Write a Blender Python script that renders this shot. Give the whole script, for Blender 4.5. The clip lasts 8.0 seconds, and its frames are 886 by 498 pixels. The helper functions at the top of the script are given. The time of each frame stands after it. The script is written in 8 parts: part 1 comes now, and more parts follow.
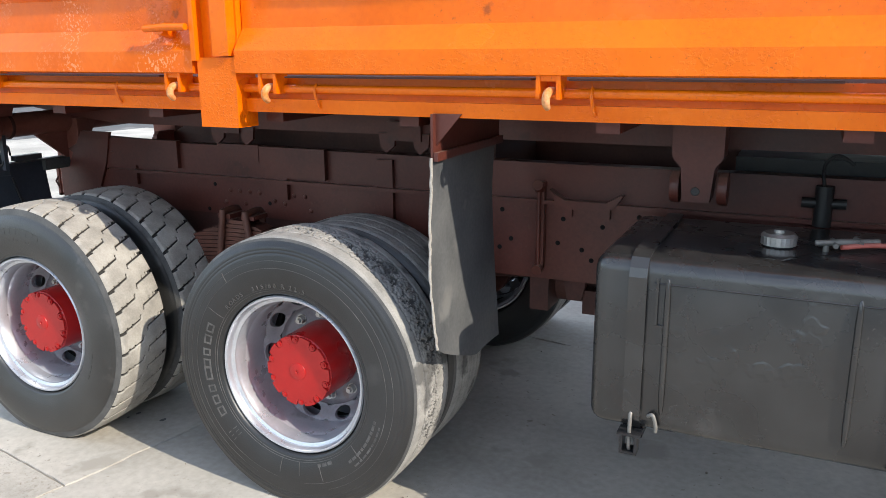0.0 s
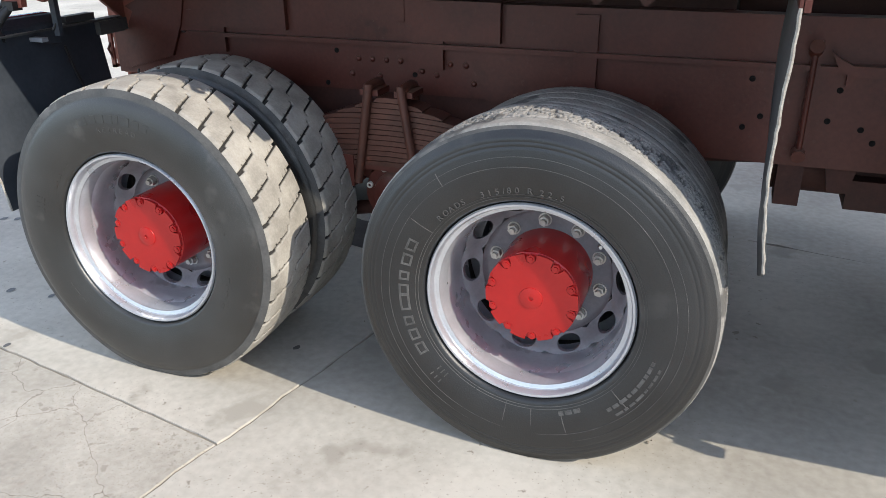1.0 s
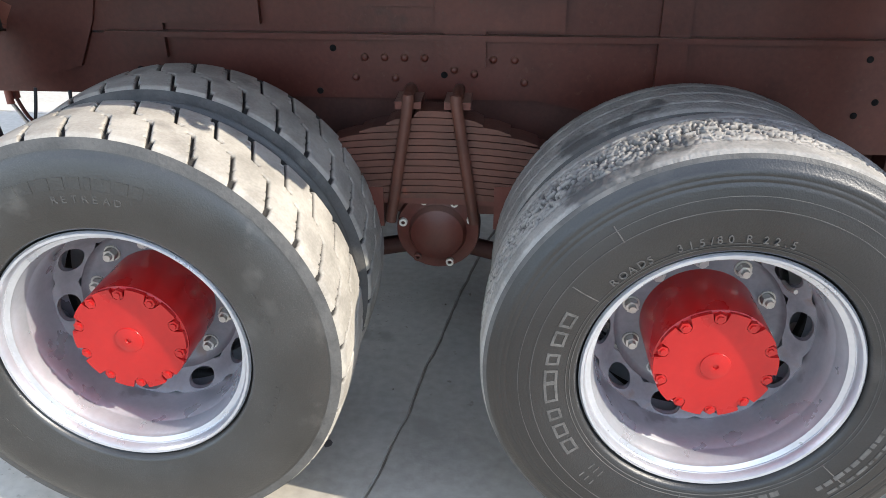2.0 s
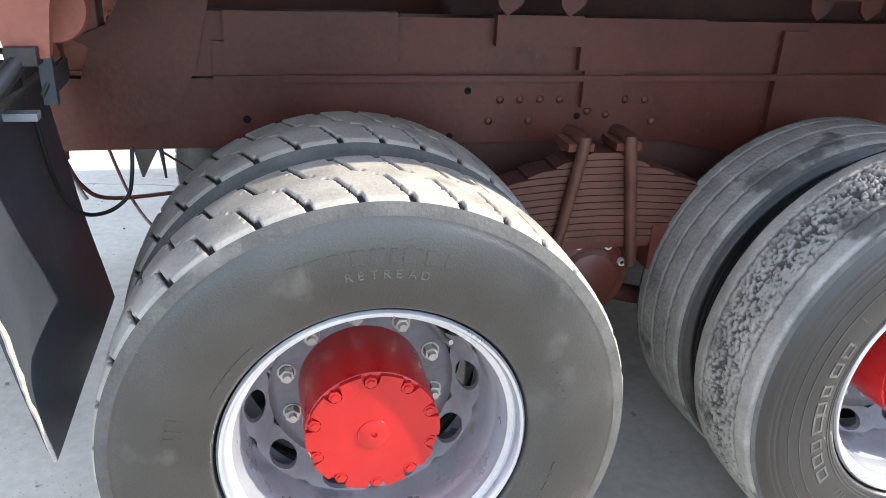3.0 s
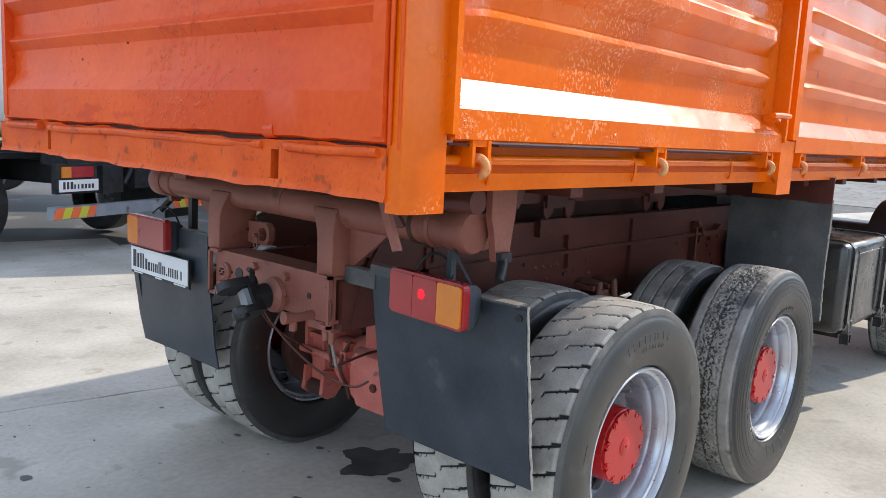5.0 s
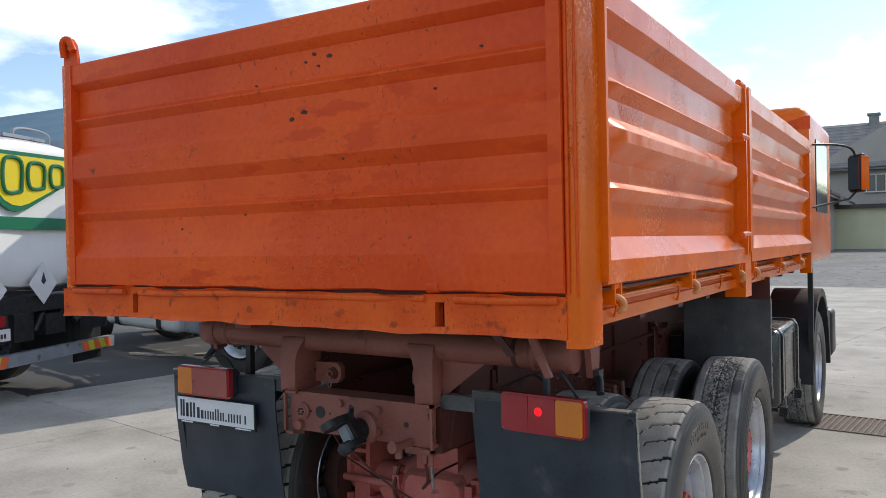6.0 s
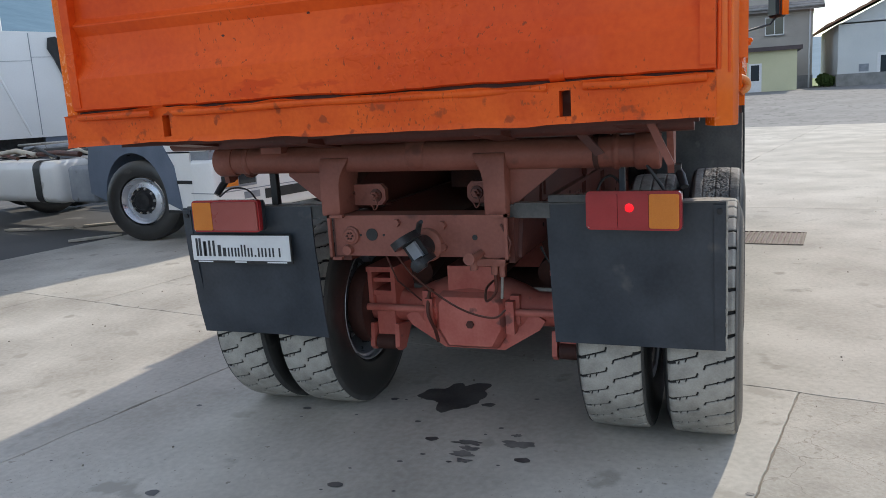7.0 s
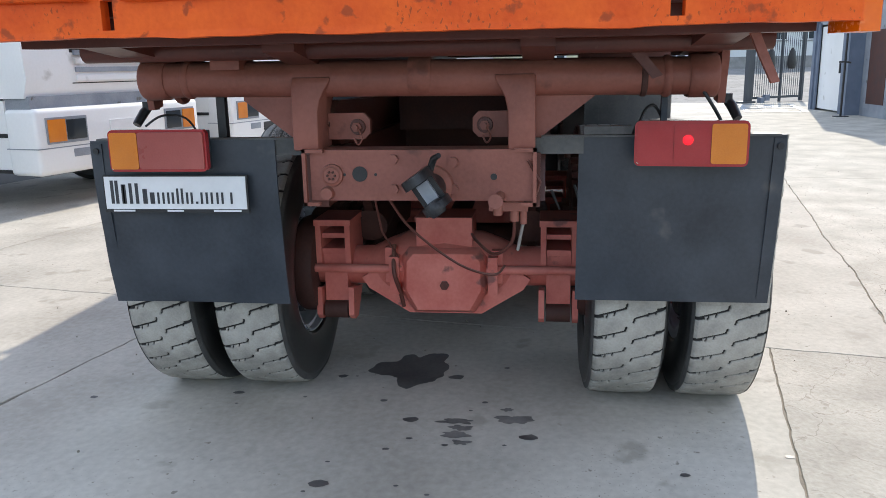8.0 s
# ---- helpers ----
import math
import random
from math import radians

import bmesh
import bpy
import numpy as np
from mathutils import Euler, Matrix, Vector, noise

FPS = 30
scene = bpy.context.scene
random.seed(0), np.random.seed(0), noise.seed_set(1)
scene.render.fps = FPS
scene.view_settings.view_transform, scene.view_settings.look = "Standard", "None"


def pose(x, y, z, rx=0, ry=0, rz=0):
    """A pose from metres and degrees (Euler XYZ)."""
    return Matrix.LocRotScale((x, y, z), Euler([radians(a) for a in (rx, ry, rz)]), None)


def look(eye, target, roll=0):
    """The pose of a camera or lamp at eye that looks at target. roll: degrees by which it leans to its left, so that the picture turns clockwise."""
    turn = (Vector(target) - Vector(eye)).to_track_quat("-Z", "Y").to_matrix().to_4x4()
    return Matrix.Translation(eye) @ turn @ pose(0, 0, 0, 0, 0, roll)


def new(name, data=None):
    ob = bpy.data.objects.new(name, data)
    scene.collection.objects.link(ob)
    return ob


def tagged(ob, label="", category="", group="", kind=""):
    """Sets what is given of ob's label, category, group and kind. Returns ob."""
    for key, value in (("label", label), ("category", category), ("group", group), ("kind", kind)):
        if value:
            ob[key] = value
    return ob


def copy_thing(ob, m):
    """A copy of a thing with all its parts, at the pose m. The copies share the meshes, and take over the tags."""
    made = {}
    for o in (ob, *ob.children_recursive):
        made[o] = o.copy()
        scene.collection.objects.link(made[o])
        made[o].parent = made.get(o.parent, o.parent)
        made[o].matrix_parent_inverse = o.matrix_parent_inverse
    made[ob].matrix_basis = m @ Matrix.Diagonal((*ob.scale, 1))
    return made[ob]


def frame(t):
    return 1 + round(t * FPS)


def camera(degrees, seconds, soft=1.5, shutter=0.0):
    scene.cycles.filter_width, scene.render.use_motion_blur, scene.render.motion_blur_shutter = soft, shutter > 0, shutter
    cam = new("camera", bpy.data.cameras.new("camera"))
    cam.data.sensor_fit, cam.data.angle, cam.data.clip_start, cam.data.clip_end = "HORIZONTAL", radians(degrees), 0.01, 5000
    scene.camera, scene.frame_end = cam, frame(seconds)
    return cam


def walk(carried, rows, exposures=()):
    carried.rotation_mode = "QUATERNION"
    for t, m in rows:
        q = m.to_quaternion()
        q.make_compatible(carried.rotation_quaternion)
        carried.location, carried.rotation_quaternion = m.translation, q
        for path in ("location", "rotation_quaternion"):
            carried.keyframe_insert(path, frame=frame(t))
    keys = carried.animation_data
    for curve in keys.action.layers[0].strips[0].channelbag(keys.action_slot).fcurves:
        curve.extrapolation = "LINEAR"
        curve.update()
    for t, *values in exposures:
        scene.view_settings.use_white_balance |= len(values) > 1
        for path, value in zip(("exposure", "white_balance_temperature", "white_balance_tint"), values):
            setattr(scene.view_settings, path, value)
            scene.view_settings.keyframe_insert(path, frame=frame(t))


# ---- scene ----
cam = camera(58.5, 8.0, soft=0.5)

PATH = [
    (0, (2.988, -2.173, 1.661), (2.171, -0.414, 1.172), -0.4),
    (0.5, (2.428, -2.006, 1.596), (1.635, -0.268, 1.005), -0.4),
    (0.6, (2.317, -1.974, 1.59), (1.542, -0.239, 0.966), -0.4),
    (1, (1.834, -1.896, 1.556), (1.181, -0.187, 0.747), -0.5),
    (1.2, (1.628, -1.829, 1.56), (1.027, -0.112, 0.73), -0.7),
    (2.3, (0.59, -1.333, 1.524), (0.626, 0.449, 0.616), -0.1),
    (2.5, (0.397, -1.303, 1.518), (0.539, 0.487, 0.635), 0.0),
    (3, (-0.19, -1.226, 1.496), (0.242, 0.554, 0.693), 2.7),
    (3.3, (-0.588, -1.256, 1.504), (0.072, 0.461, 0.72), 2.8),
    (3.5, (-0.804, -1.263, 1.503), (0.042, 0.411, 0.81), 7.2),
    (4, (-1.352, -1.243, 1.51), (-0.189, 0.272, 0.915), 6.5),
    (4.2, (-1.562, -1.282, 1.568), (-0.325, 0.198, 1.036), 5.0),
    (4.5, (-1.951, -1.311, 1.568), (-0.608, 0.12, 1.182), 4.4),
    (5, (-2.494, -1.251, 1.605), (-1.028, 0.077, 1.312), 2.9),
    (5.2, (-2.697, -1.2, 1.658), (-1.159, 0.061, 1.447), 2.9),
    (6.3, (-3.538, -0.589, 1.727), (-1.806, 0.411, 1.712), -2.4),
    (6.5, (-3.609, -0.417, 1.678), (-1.857, 0.545, 1.608), -2.4),
    (7, (-3.64, -0.01, 1.53), (-1.809, 0.707, 1.161), -3.5),
    (7.5, (-3.46, 0.401, 1.408), (-1.572, 0.917, 0.996), -3.7),
    (8, (-3.321, 0.837, 1.347), (-1.387, 1.082, 0.898), -1.1),
]
EXPOSURE = [(0, 1.16), (0.5, 1.18), (1, 1.08), (1.5, 1.32), (2.5, 1.76), (3.0, 1.92), (3.5, 1.88), (4.0, 1.48), (4.5, 1.2), (5.2, 0.9), (6.3, 0.16), (6.7, 0.2), (7, 0.5), (7.5, 0.88), (8, 1.06)]
walk(cam, [(t, look(e, g, r)) for t, e, g, r in PATH], EXPOSURE)

# ---- light ----
SUN = Vector((-1.42, 0.38, -1.0)).normalized()
world = bpy.data.worlds.new("sky")
scene.world = world
world.use_nodes = True
wn, wl = world.node_tree.nodes, world.node_tree.links
wn.clear()
w_out = wn.new("ShaderNodeOutputWorld")
w_bg = wn.new("ShaderNodeBackground")
w_sky = wn.new("ShaderNodeTexSky")
w_sky.sky_type = "NISHITA"
w_sky.sun_disc = False
w_sky.sun_elevation = math.asin(-SUN.z)
w_sky.sun_rotation = math.atan2(-SUN.x, -SUN.y)
w_sky.air_density, w_sky.dust_density = 1.0, 0.2
w_co = wn.new("ShaderNodeTexCoord")
w_map = wn.new("ShaderNodeMapping")
w_map.inputs["Scale"].default_value = (1.0, 1.0, 2.6)
w_map.inputs["Rotation"].default_value = (0, 0, radians(250))
w_no = wn.new("ShaderNodeTexNoise")
w_no.inputs["Scale"].default_value, w_no.inputs["Detail"].default_value = 3.6, 8.0
w_no.inputs["Roughness"].default_value = 0.56
w_rp = wn.new("ShaderNodeValToRGB")
w_rp.color_ramp.elements[0].position, w_rp.color_ramp.elements[1].position = 0.475, 0.68
w_mx = wn.new("ShaderNodeMixRGB")
w_mx.inputs["Color2"].default_value = (9.4, 9.7, 10.1, 1)
wl.new(w_co.outputs["Generated"], w_map.inputs["Vector"])
wl.new(w_map.outputs["Vector"], w_no.inputs["Vector"])
wl.new(w_no.outputs["Fac"], w_rp.inputs["Fac"])
wl.new(w_rp.outputs["Color"], w_mx.inputs["Fac"])
wl.new(w_sky.outputs["Color"], w_mx.inputs["Color1"])
wl.new(w_mx.outputs["Color"], w_bg.inputs["Color"])
wl.new(w_bg.outputs["Background"], w_out.inputs["Surface"])
w_bg.inputs["Strength"].default_value = 0.15

sun = new("sun", bpy.data.lights.new("sun", "SUN"))
sun.data.energy, sun.data.angle, sun.data.color = 2.35, radians(0.55), (1.0, 0.915, 0.785)
sun.matrix_world = look((0, 0, 20), Vector((0, 0, 20)) + SUN)


# ---- materials ----
def material(name, c1, c2, rough=0.6, scale=6.0, fine=90.0, bump=0.15, metal=0.0, spots=None, spot_scale=14.0,
             spot_size=0.28, coat=0.0, stretch=(1, 1, 1), random_tint=0.0, dust=None, dust_amount=0.5, gloss=0.42):
    """A surface whose colour drifts between c1 and c2 at two scales, with fine relief, spots of wear and dust lying on what faces up."""
    m = bpy.data.materials.new(name)
    m.use_nodes = True
    n, l = m.node_tree.nodes, m.node_tree.links
    b = n["Principled BSDF"]
    co, mp = n.new("ShaderNodeTexCoord"), n.new("ShaderNodeMapping")
    mp.inputs["Scale"].default_value = stretch
    l.new(co.outputs["Object"], mp.inputs["Vector"])
    big, small = n.new("ShaderNodeTexNoise"), n.new("ShaderNodeTexNoise")
    big.inputs["Scale"].default_value, big.inputs["Detail"].default_value = scale, 6.0
    small.inputs["Scale"].default_value, small.inputs["Detail"].default_value = fine, 4.0
    l.new(mp.outputs["Vector"], big.inputs["Vector"])
    l.new(mp.outputs["Vector"], small.inputs["Vector"])
    add = n.new("ShaderNodeMath")
    add.operation = "MULTIPLY_ADD"
    add.inputs[1].default_value = 0.35
    l.new(small.outputs["Fac"], add.inputs[0])
    l.new(big.outputs["Fac"], add.inputs[2])
    ramp = n.new("ShaderNodeValToRGB")
    ramp.color_ramp.elements[0].position, ramp.color_ramp.elements[1].position = 0.46, 0.88
    ramp.color_ramp.elements[0].color, ramp.color_ramp.elements[1].color = (*c1, 1), (*c2, 1)
    l.new(add.outputs["Value"], ramp.inputs["Fac"])
    colour = ramp.outputs["Color"]
    if spots:
        vo, sr = n.new("ShaderNodeTexNoise"), n.new("ShaderNodeValToRGB")
        vo.inputs["Scale"].default_value, vo.inputs["Detail"].default_value = spot_scale, 5.0
        l.new(mp.outputs["Vector"], vo.inputs["Vector"])
        sr.color_ramp.elements[0].position, sr.color_ramp.elements[1].position = 1 - spot_size - 0.03, 1 - spot_size + 0.03
        l.new(vo.outputs["Fac"], sr.inputs["Fac"])
        mx = n.new("ShaderNodeMixRGB")
        mx.inputs["Color2"].default_value = (*spots, 1)
        l.new(sr.outputs["Color"], mx.inputs["Fac"])
        l.new(colour, mx.inputs["Color1"])
        colour = mx.outputs["Color"]
    if dust:
        ge, se, dr = n.new("ShaderNodeNewGeometry"), n.new("ShaderNodeSeparateXYZ"), n.new("ShaderNodeMapRange")
        l.new(ge.outputs["Normal"], se.inputs["Vector"])
        dr.inputs["From Min"].default_value, dr.inputs["From Max"].default_value = 0.2, 1.0
        dr.inputs["To Max"].default_value = dust_amount
        l.new(se.outputs["Z"], dr.inputs["Value"])
        dm, dx = n.new("ShaderNodeMath"), n.new("ShaderNodeMixRGB")
        dm.operation = "MULTIPLY"
        l.new(dr.outputs["Result"], dm.inputs[0])
        l.new(add.outputs["Value"], dm.inputs[1])
        dx.inputs["Color2"].default_value = (*dust, 1)
        l.new(dm.outputs["Value"], dx.inputs["Fac"])
        l.new(colour, dx.inputs["Color1"])
        colour = dx.outputs["Color"]
    if random_tint:
        oi, hs, mr = n.new("ShaderNodeObjectInfo"), n.new("ShaderNodeHueSaturation"), n.new("ShaderNodeMapRange")
        mr.inputs["To Min"].default_value, mr.inputs["To Max"].default_value = 1 - random_tint, 1 + random_tint
        l.new(oi.outputs["Random"], mr.inputs["Value"])
        l.new(mr.outputs["Result"], hs.inputs["Value"])
        l.new(colour, hs.inputs["Color"])
        colour = hs.outputs["Color"]
    l.new(colour, b.inputs["Base Color"])
    rr = n.new("ShaderNodeMapRange")
    rr.inputs["To Min"].default_value, rr.inputs["To Max"].default_value = max(0.03, rough - 0.14), min(1.0, rough + 0.14)
    l.new(big.outputs["Fac"], rr.inputs["Value"])
    l.new(rr.outputs["Result"], b.inputs["Roughness"])
    b.inputs["Metallic"].default_value = metal
    b.inputs["Coat Weight"].default_value = coat
    b.inputs["Specular IOR Level"].default_value = gloss
    b.inputs["Coat Roughness"].default_value = 0.12
    if bump:
        bu = n.new("ShaderNodeBump")
        bu.inputs["Strength"].default_value, bu.inputs["Distance"].default_value = bump, 0.01
        l.new(add.outputs["Value"], bu.inputs["Height"])
        l.new(bu.outputs["Normal"], b.inputs["Normal"])
    return m


def blistered(m, scale=38.0, strength=0.5, patch=2.2):
    """Adds paint blisters in patches to a material's relief."""
    n, l = m.node_tree.nodes, m.node_tree.links
    b = n["Principled BSDF"]
    co = n.new("ShaderNodeTexCoord")
    vo, pa = n.new("ShaderNodeTexNoise"), n.new("ShaderNodeTexNoise")
    vo.inputs["Scale"].default_value, vo.inputs["Detail"].default_value = scale, 2.0
    pa.inputs["Scale"].default_value, pa.inputs["Detail"].default_value = patch, 3.0
    for k in (vo, pa):
        l.new(co.outputs["Object"], k.inputs["Vector"])
    r1, r2 = n.new("ShaderNodeValToRGB"), n.new("ShaderNodeValToRGB")
    r1.color_ramp.elements[0].position, r1.color_ramp.elements[1].position = 0.54, 0.60
    r2.color_ramp.elements[0].position, r2.color_ramp.elements[1].position = 0.54, 0.66
    l.new(vo.outputs["Fac"], r1.inputs["Fac"])
    l.new(pa.outputs["Fac"], r2.inputs["Fac"])
    mu = n.new("ShaderNodeMath")
    mu.operation = "MULTIPLY"
    l.new(r1.outputs["Color"], mu.inputs[0])
    l.new(r2.outputs["Color"], mu.inputs[1])
    wave = n.new("ShaderNodeTexNoise")
    wave.inputs["Scale"].default_value, wave.inputs["Detail"].default_value = 4.0, 2.0
    l.new(co.outputs["Object"], wave.inputs["Vector"])
    ad = n.new("ShaderNodeMath")
    ad.operation = "MULTIPLY_ADD"
    ad.inputs[1].default_value = 1.6
    l.new(wave.outputs["Fac"], ad.inputs[0])
    l.new(mu.outputs["Value"], ad.inputs[2])
    bu = n.new("ShaderNodeBump")
    bu.inputs["Strength"].default_value, bu.inputs["Distance"].default_value = strength, 0.006
    l.new(ad.outputs["Value"], bu.inputs["Height"])
    l.new(bu.outputs["Normal"], b.inputs["Normal"])
    return m


def specked(m, colour, scale=70.0, patch=3.0, amount=0.56, stretch=(1, 1, 1)):
    """Small dark specks that gather in patches."""
    n, l = m.node_tree.nodes, m.node_tree.links
    b = n["Principled BSDF"]
    co, mp = n.new("ShaderNodeTexCoord"), n.new("ShaderNodeMapping")
    mp.inputs["Scale"].default_value = stretch
    l.new(co.outputs["Object"], mp.inputs["Vector"])
    a, p = n.new("ShaderNodeTexNoise"), n.new("ShaderNodeTexNoise")
    a.inputs["Scale"].default_value, a.inputs["Detail"].default_value = scale, 3.0
    p.inputs["Scale"].default_value, p.inputs["Detail"].default_value = patch, 2.0
    r1, r2 = n.new("ShaderNodeValToRGB"), n.new("ShaderNodeValToRGB")
    r1.color_ramp.elements[0].position, r1.color_ramp.elements[1].position = amount + 0.06, amount + 0.12
    r2.color_ramp.elements[0].position, r2.color_ramp.elements[1].position = 0.48, 0.58
    mu, mx = n.new("ShaderNodeMath"), n.new("ShaderNodeMixRGB")
    mu.operation = "MULTIPLY"
    for k, r in ((a, r1), (p, r2)):
        l.new(mp.outputs["Vector"], k.inputs["Vector"])
        l.new(k.outputs["Fac"], r.inputs["Fac"])
    l.new(r1.outputs["Color"], mu.inputs[0])
    l.new(r2.outputs["Color"], mu.inputs[1])
    old = b.inputs["Base Color"].links[0].from_socket
    l.new(mu.outputs["Value"], mx.inputs["Fac"])
    l.new(old, mx.inputs["Color1"])
    mx.inputs["Color2"].default_value = (*colour, 1)
    l.new(mx.outputs["Color"], b.inputs["Base Color"])
    return m


def cracked(m, scale, width, colour):
    """Fine wandering cracks."""
    n, l = m.node_tree.nodes, m.node_tree.links
    b = n["Principled BSDF"]
    co, wo, vo, rp, mx, ad = (n.new("ShaderNodeTexCoord"), n.new("ShaderNodeTexNoise"), n.new("ShaderNodeTexVoronoi"), n.new("ShaderNodeValToRGB"), n.new("ShaderNodeMixRGB"), n.new("ShaderNodeMixRGB"))
    wo.inputs["Scale"].default_value, wo.inputs["Detail"].default_value = 3.0, 6.0
    ad.blend_type, ad.inputs["Fac"].default_value = "ADD", 0.35
    l.new(co.outputs["Object"], wo.inputs["Vector"])
    l.new(co.outputs["Object"], ad.inputs["Color1"])
    l.new(wo.outputs["Color"], ad.inputs["Color2"])
    vo.feature = "DISTANCE_TO_EDGE"
    vo.inputs["Scale"].default_value = scale
    l.new(ad.outputs["Color"], vo.inputs["Vector"])
    rp.color_ramp.elements[0].position, rp.color_ramp.elements[1].position = width * 0.4, width
    rp.color_ramp.elements[0].color, rp.color_ramp.elements[1].color = (1, 1, 1, 1), (0, 0, 0, 1)
    l.new(vo.outputs["Distance"], rp.inputs["Fac"])
    old = b.inputs["Base Color"].links[0].from_socket
    l.new(rp.outputs["Color"], mx.inputs["Fac"])
    l.new(old, mx.inputs["Color1"])
    mx.inputs["Color2"].default_value = (*colour, 1)
    l.new(mx.outputs["Color"], b.inputs["Base Color"])
    return m


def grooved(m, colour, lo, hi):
    """A darker colour down in a tread's grooves, by how deep they lie."""
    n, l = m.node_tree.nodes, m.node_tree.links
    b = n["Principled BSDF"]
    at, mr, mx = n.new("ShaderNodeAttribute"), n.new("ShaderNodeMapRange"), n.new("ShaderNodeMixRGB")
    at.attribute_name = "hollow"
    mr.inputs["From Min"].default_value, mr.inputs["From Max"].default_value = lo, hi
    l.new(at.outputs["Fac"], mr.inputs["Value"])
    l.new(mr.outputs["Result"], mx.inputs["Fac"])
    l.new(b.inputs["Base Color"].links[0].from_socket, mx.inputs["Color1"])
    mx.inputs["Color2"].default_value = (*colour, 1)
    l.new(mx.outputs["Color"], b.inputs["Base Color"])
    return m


def plain(name, c, rough=0.5, metal=0.0, emit=0.0, transmission=0.0):
    m = bpy.data.materials.new(name)
    m.use_nodes = True
    b = m.node_tree.nodes["Principled BSDF"]
    b.inputs["Base Color"].default_value = (*c, 1)
    b.inputs["Roughness"].default_value, b.inputs["Metallic"].default_value = rough, metal
    b.inputs["Transmission Weight"].default_value = transmission
    if emit:
        b.inputs["Emission Color"].default_value = (*c, 1)
        b.inputs["Emission Strength"].default_value = emit
    return m


ORANGE = blistered(material("orange_paint", (0.74, 0.122, 0.0006), (0.88, 0.172, 0.001), 0.24, 2.2, 60, 0.0, spots=(0.45, 0.085, 0.010),
                            spot_scale=11, spot_size=0.25, gloss=0.33), scale=95.0, strength=0.4, patch=1.7)
ORANGE_PEELED = blistered(material("peeling_orange_paint", (0.70, 0.108, 0.0006), (0.86, 0.158, 0.001), 0.24, 2.2, 60, 0.0, spots=(0.45, 0.085, 0.010),
                                   spot_scale=11, spot_size=0.27, gloss=0.42), scale=100.0, strength=0.7, patch=3.0)
ORANGE_OLD = material("weathered_orange_paint", (0.63, 0.058, 0.007), (0.83, 0.114, 0.014), 0.40, 1.3, 45, 0.16,
                      spots=(0.20, 0.040, 0.015), spot_scale=9, spot_size=0.262, gloss=0.2)
ORANGE_WORN = material("worn_orange_paint", (0.62, 0.072, 0.008), (0.80, 0.128, 0.016), 0.5, 5.0, 60, 0.35,
                       spots=(0.38, 0.060, 0.014), spot_scale=16, spot_size=0.37, gloss=0.2)
BROWN = material("oxide_brown_paint", (0.068, 0.0175, 0.0122), (0.122, 0.034, 0.0235), 0.42, 4.0, 70, 0.2,
                 spots=(0.055, 0.017, 0.012), spot_scale=5, spot_size=0.29, dust=(0.34, 0.23, 0.175), dust_amount=0.6)
BROWN_DUSTY = material("dusty_oxide_brown_paint", (0.20, 0.063, 0.043), (0.31, 0.108, 0.078), 0.5, 4.0, 70, 0.25,
                       spots=(0.15, 0.052, 0.038), spot_scale=6, spot_size=0.36, dust=(0.38, 0.25, 0.18), dust_amount=0.4)
SPRING = material("dark_greasy_spring_steel", (0.062, 0.026, 0.018), (0.125, 0.048, 0.032), 0.5, 7, 80, 0.25, spots=(0.24, 0.07, 0.04), spot_scale=8, spot_size=0.31)
# Darker brown of inner parts, also used to paint shade into gaps.
BROWN_DARK = material("dark_brown_and_gap_shade", (0.050, 0.019, 0.0145), (0.09, 0.034, 0.025), 0.7, 5, 80, 0.2)
HOOK = material("worn_hook_paint", (0.62, 0.19, 0.03), (0.74, 0.40, 0.19), 0.5, 40, 160, 0.3, gloss=0.3)
AXLE_RED = material("axle_red_paint", (0.52, 0.115, 0.085), (0.66, 0.20, 0.155), 0.5, 6, 60, 0.2, spots=(0.24, 0.085, 0.07), spot_scale=10,
                    spot_size=0.33, dust=(0.32, 0.22, 0.18), dust_amount=0.5)
RUBBER = material("tyre_rubber", (0.011, 0.0108, 0.0103), (0.034, 0.033, 0.031), 0.38, 4, 260, 0.22, spots=(0.056, 0.054, 0.050), spot_scale=5, spot_size=0.38, gloss=0.85)
RUBBER_BLACK = material("black_tyre_rubber", (0.008, 0.008, 0.0085), (0.024, 0.024, 0.0245), 0.40, 3, 240, 0.22, spots=(0.040, 0.039, 0.038), spot_scale=4, spot_size=0.33, gloss=0.7)
RUBBER_WORN = material("scuffed_tyre_rubber", (0.055, 0.054, 0.052), (0.105, 0.102, 0.097), 0.6, 14, 130, 0.4, spots=(0.14, 0.135, 0.128),
                       spot_scale=6, spot_size=0.36)
TREAD = material("dusty_tread_rubber", (0.26, 0.242, 0.212), (0.44, 0.413, 0.366), 0.9, 11, 140, 0.18, spots=(0.25, 0.235, 0.208), spot_scale=5,
                 spot_size=0.36)
TREAD_WORN = material("worn_tread_rubber", (0.21, 0.203, 0.189), (0.38, 0.363, 0.334), 0.85, 12, 150, 0.3, spots=(0.12, 0.116, 0.11), spot_scale=6,
                      spot_size=0.40)
RIM = material("silver_rim_paint", (0.50, 0.52, 0.56), (0.64, 0.66, 0.70), 0.30, 7, 80, 0.06, metal=0.65, spots=(0.42, 0.43, 0.46), spot_scale=7,
               spot_size=0.33)
RIM_DISC = material("dull_silver_disc_paint", (0.15, 0.145, 0.16), (0.25, 0.238, 0.255), 0.5, 9, 90, 0.1, spots=(0.22, 0.17, 0.16), spot_scale=9,
                    spot_size=0.33)
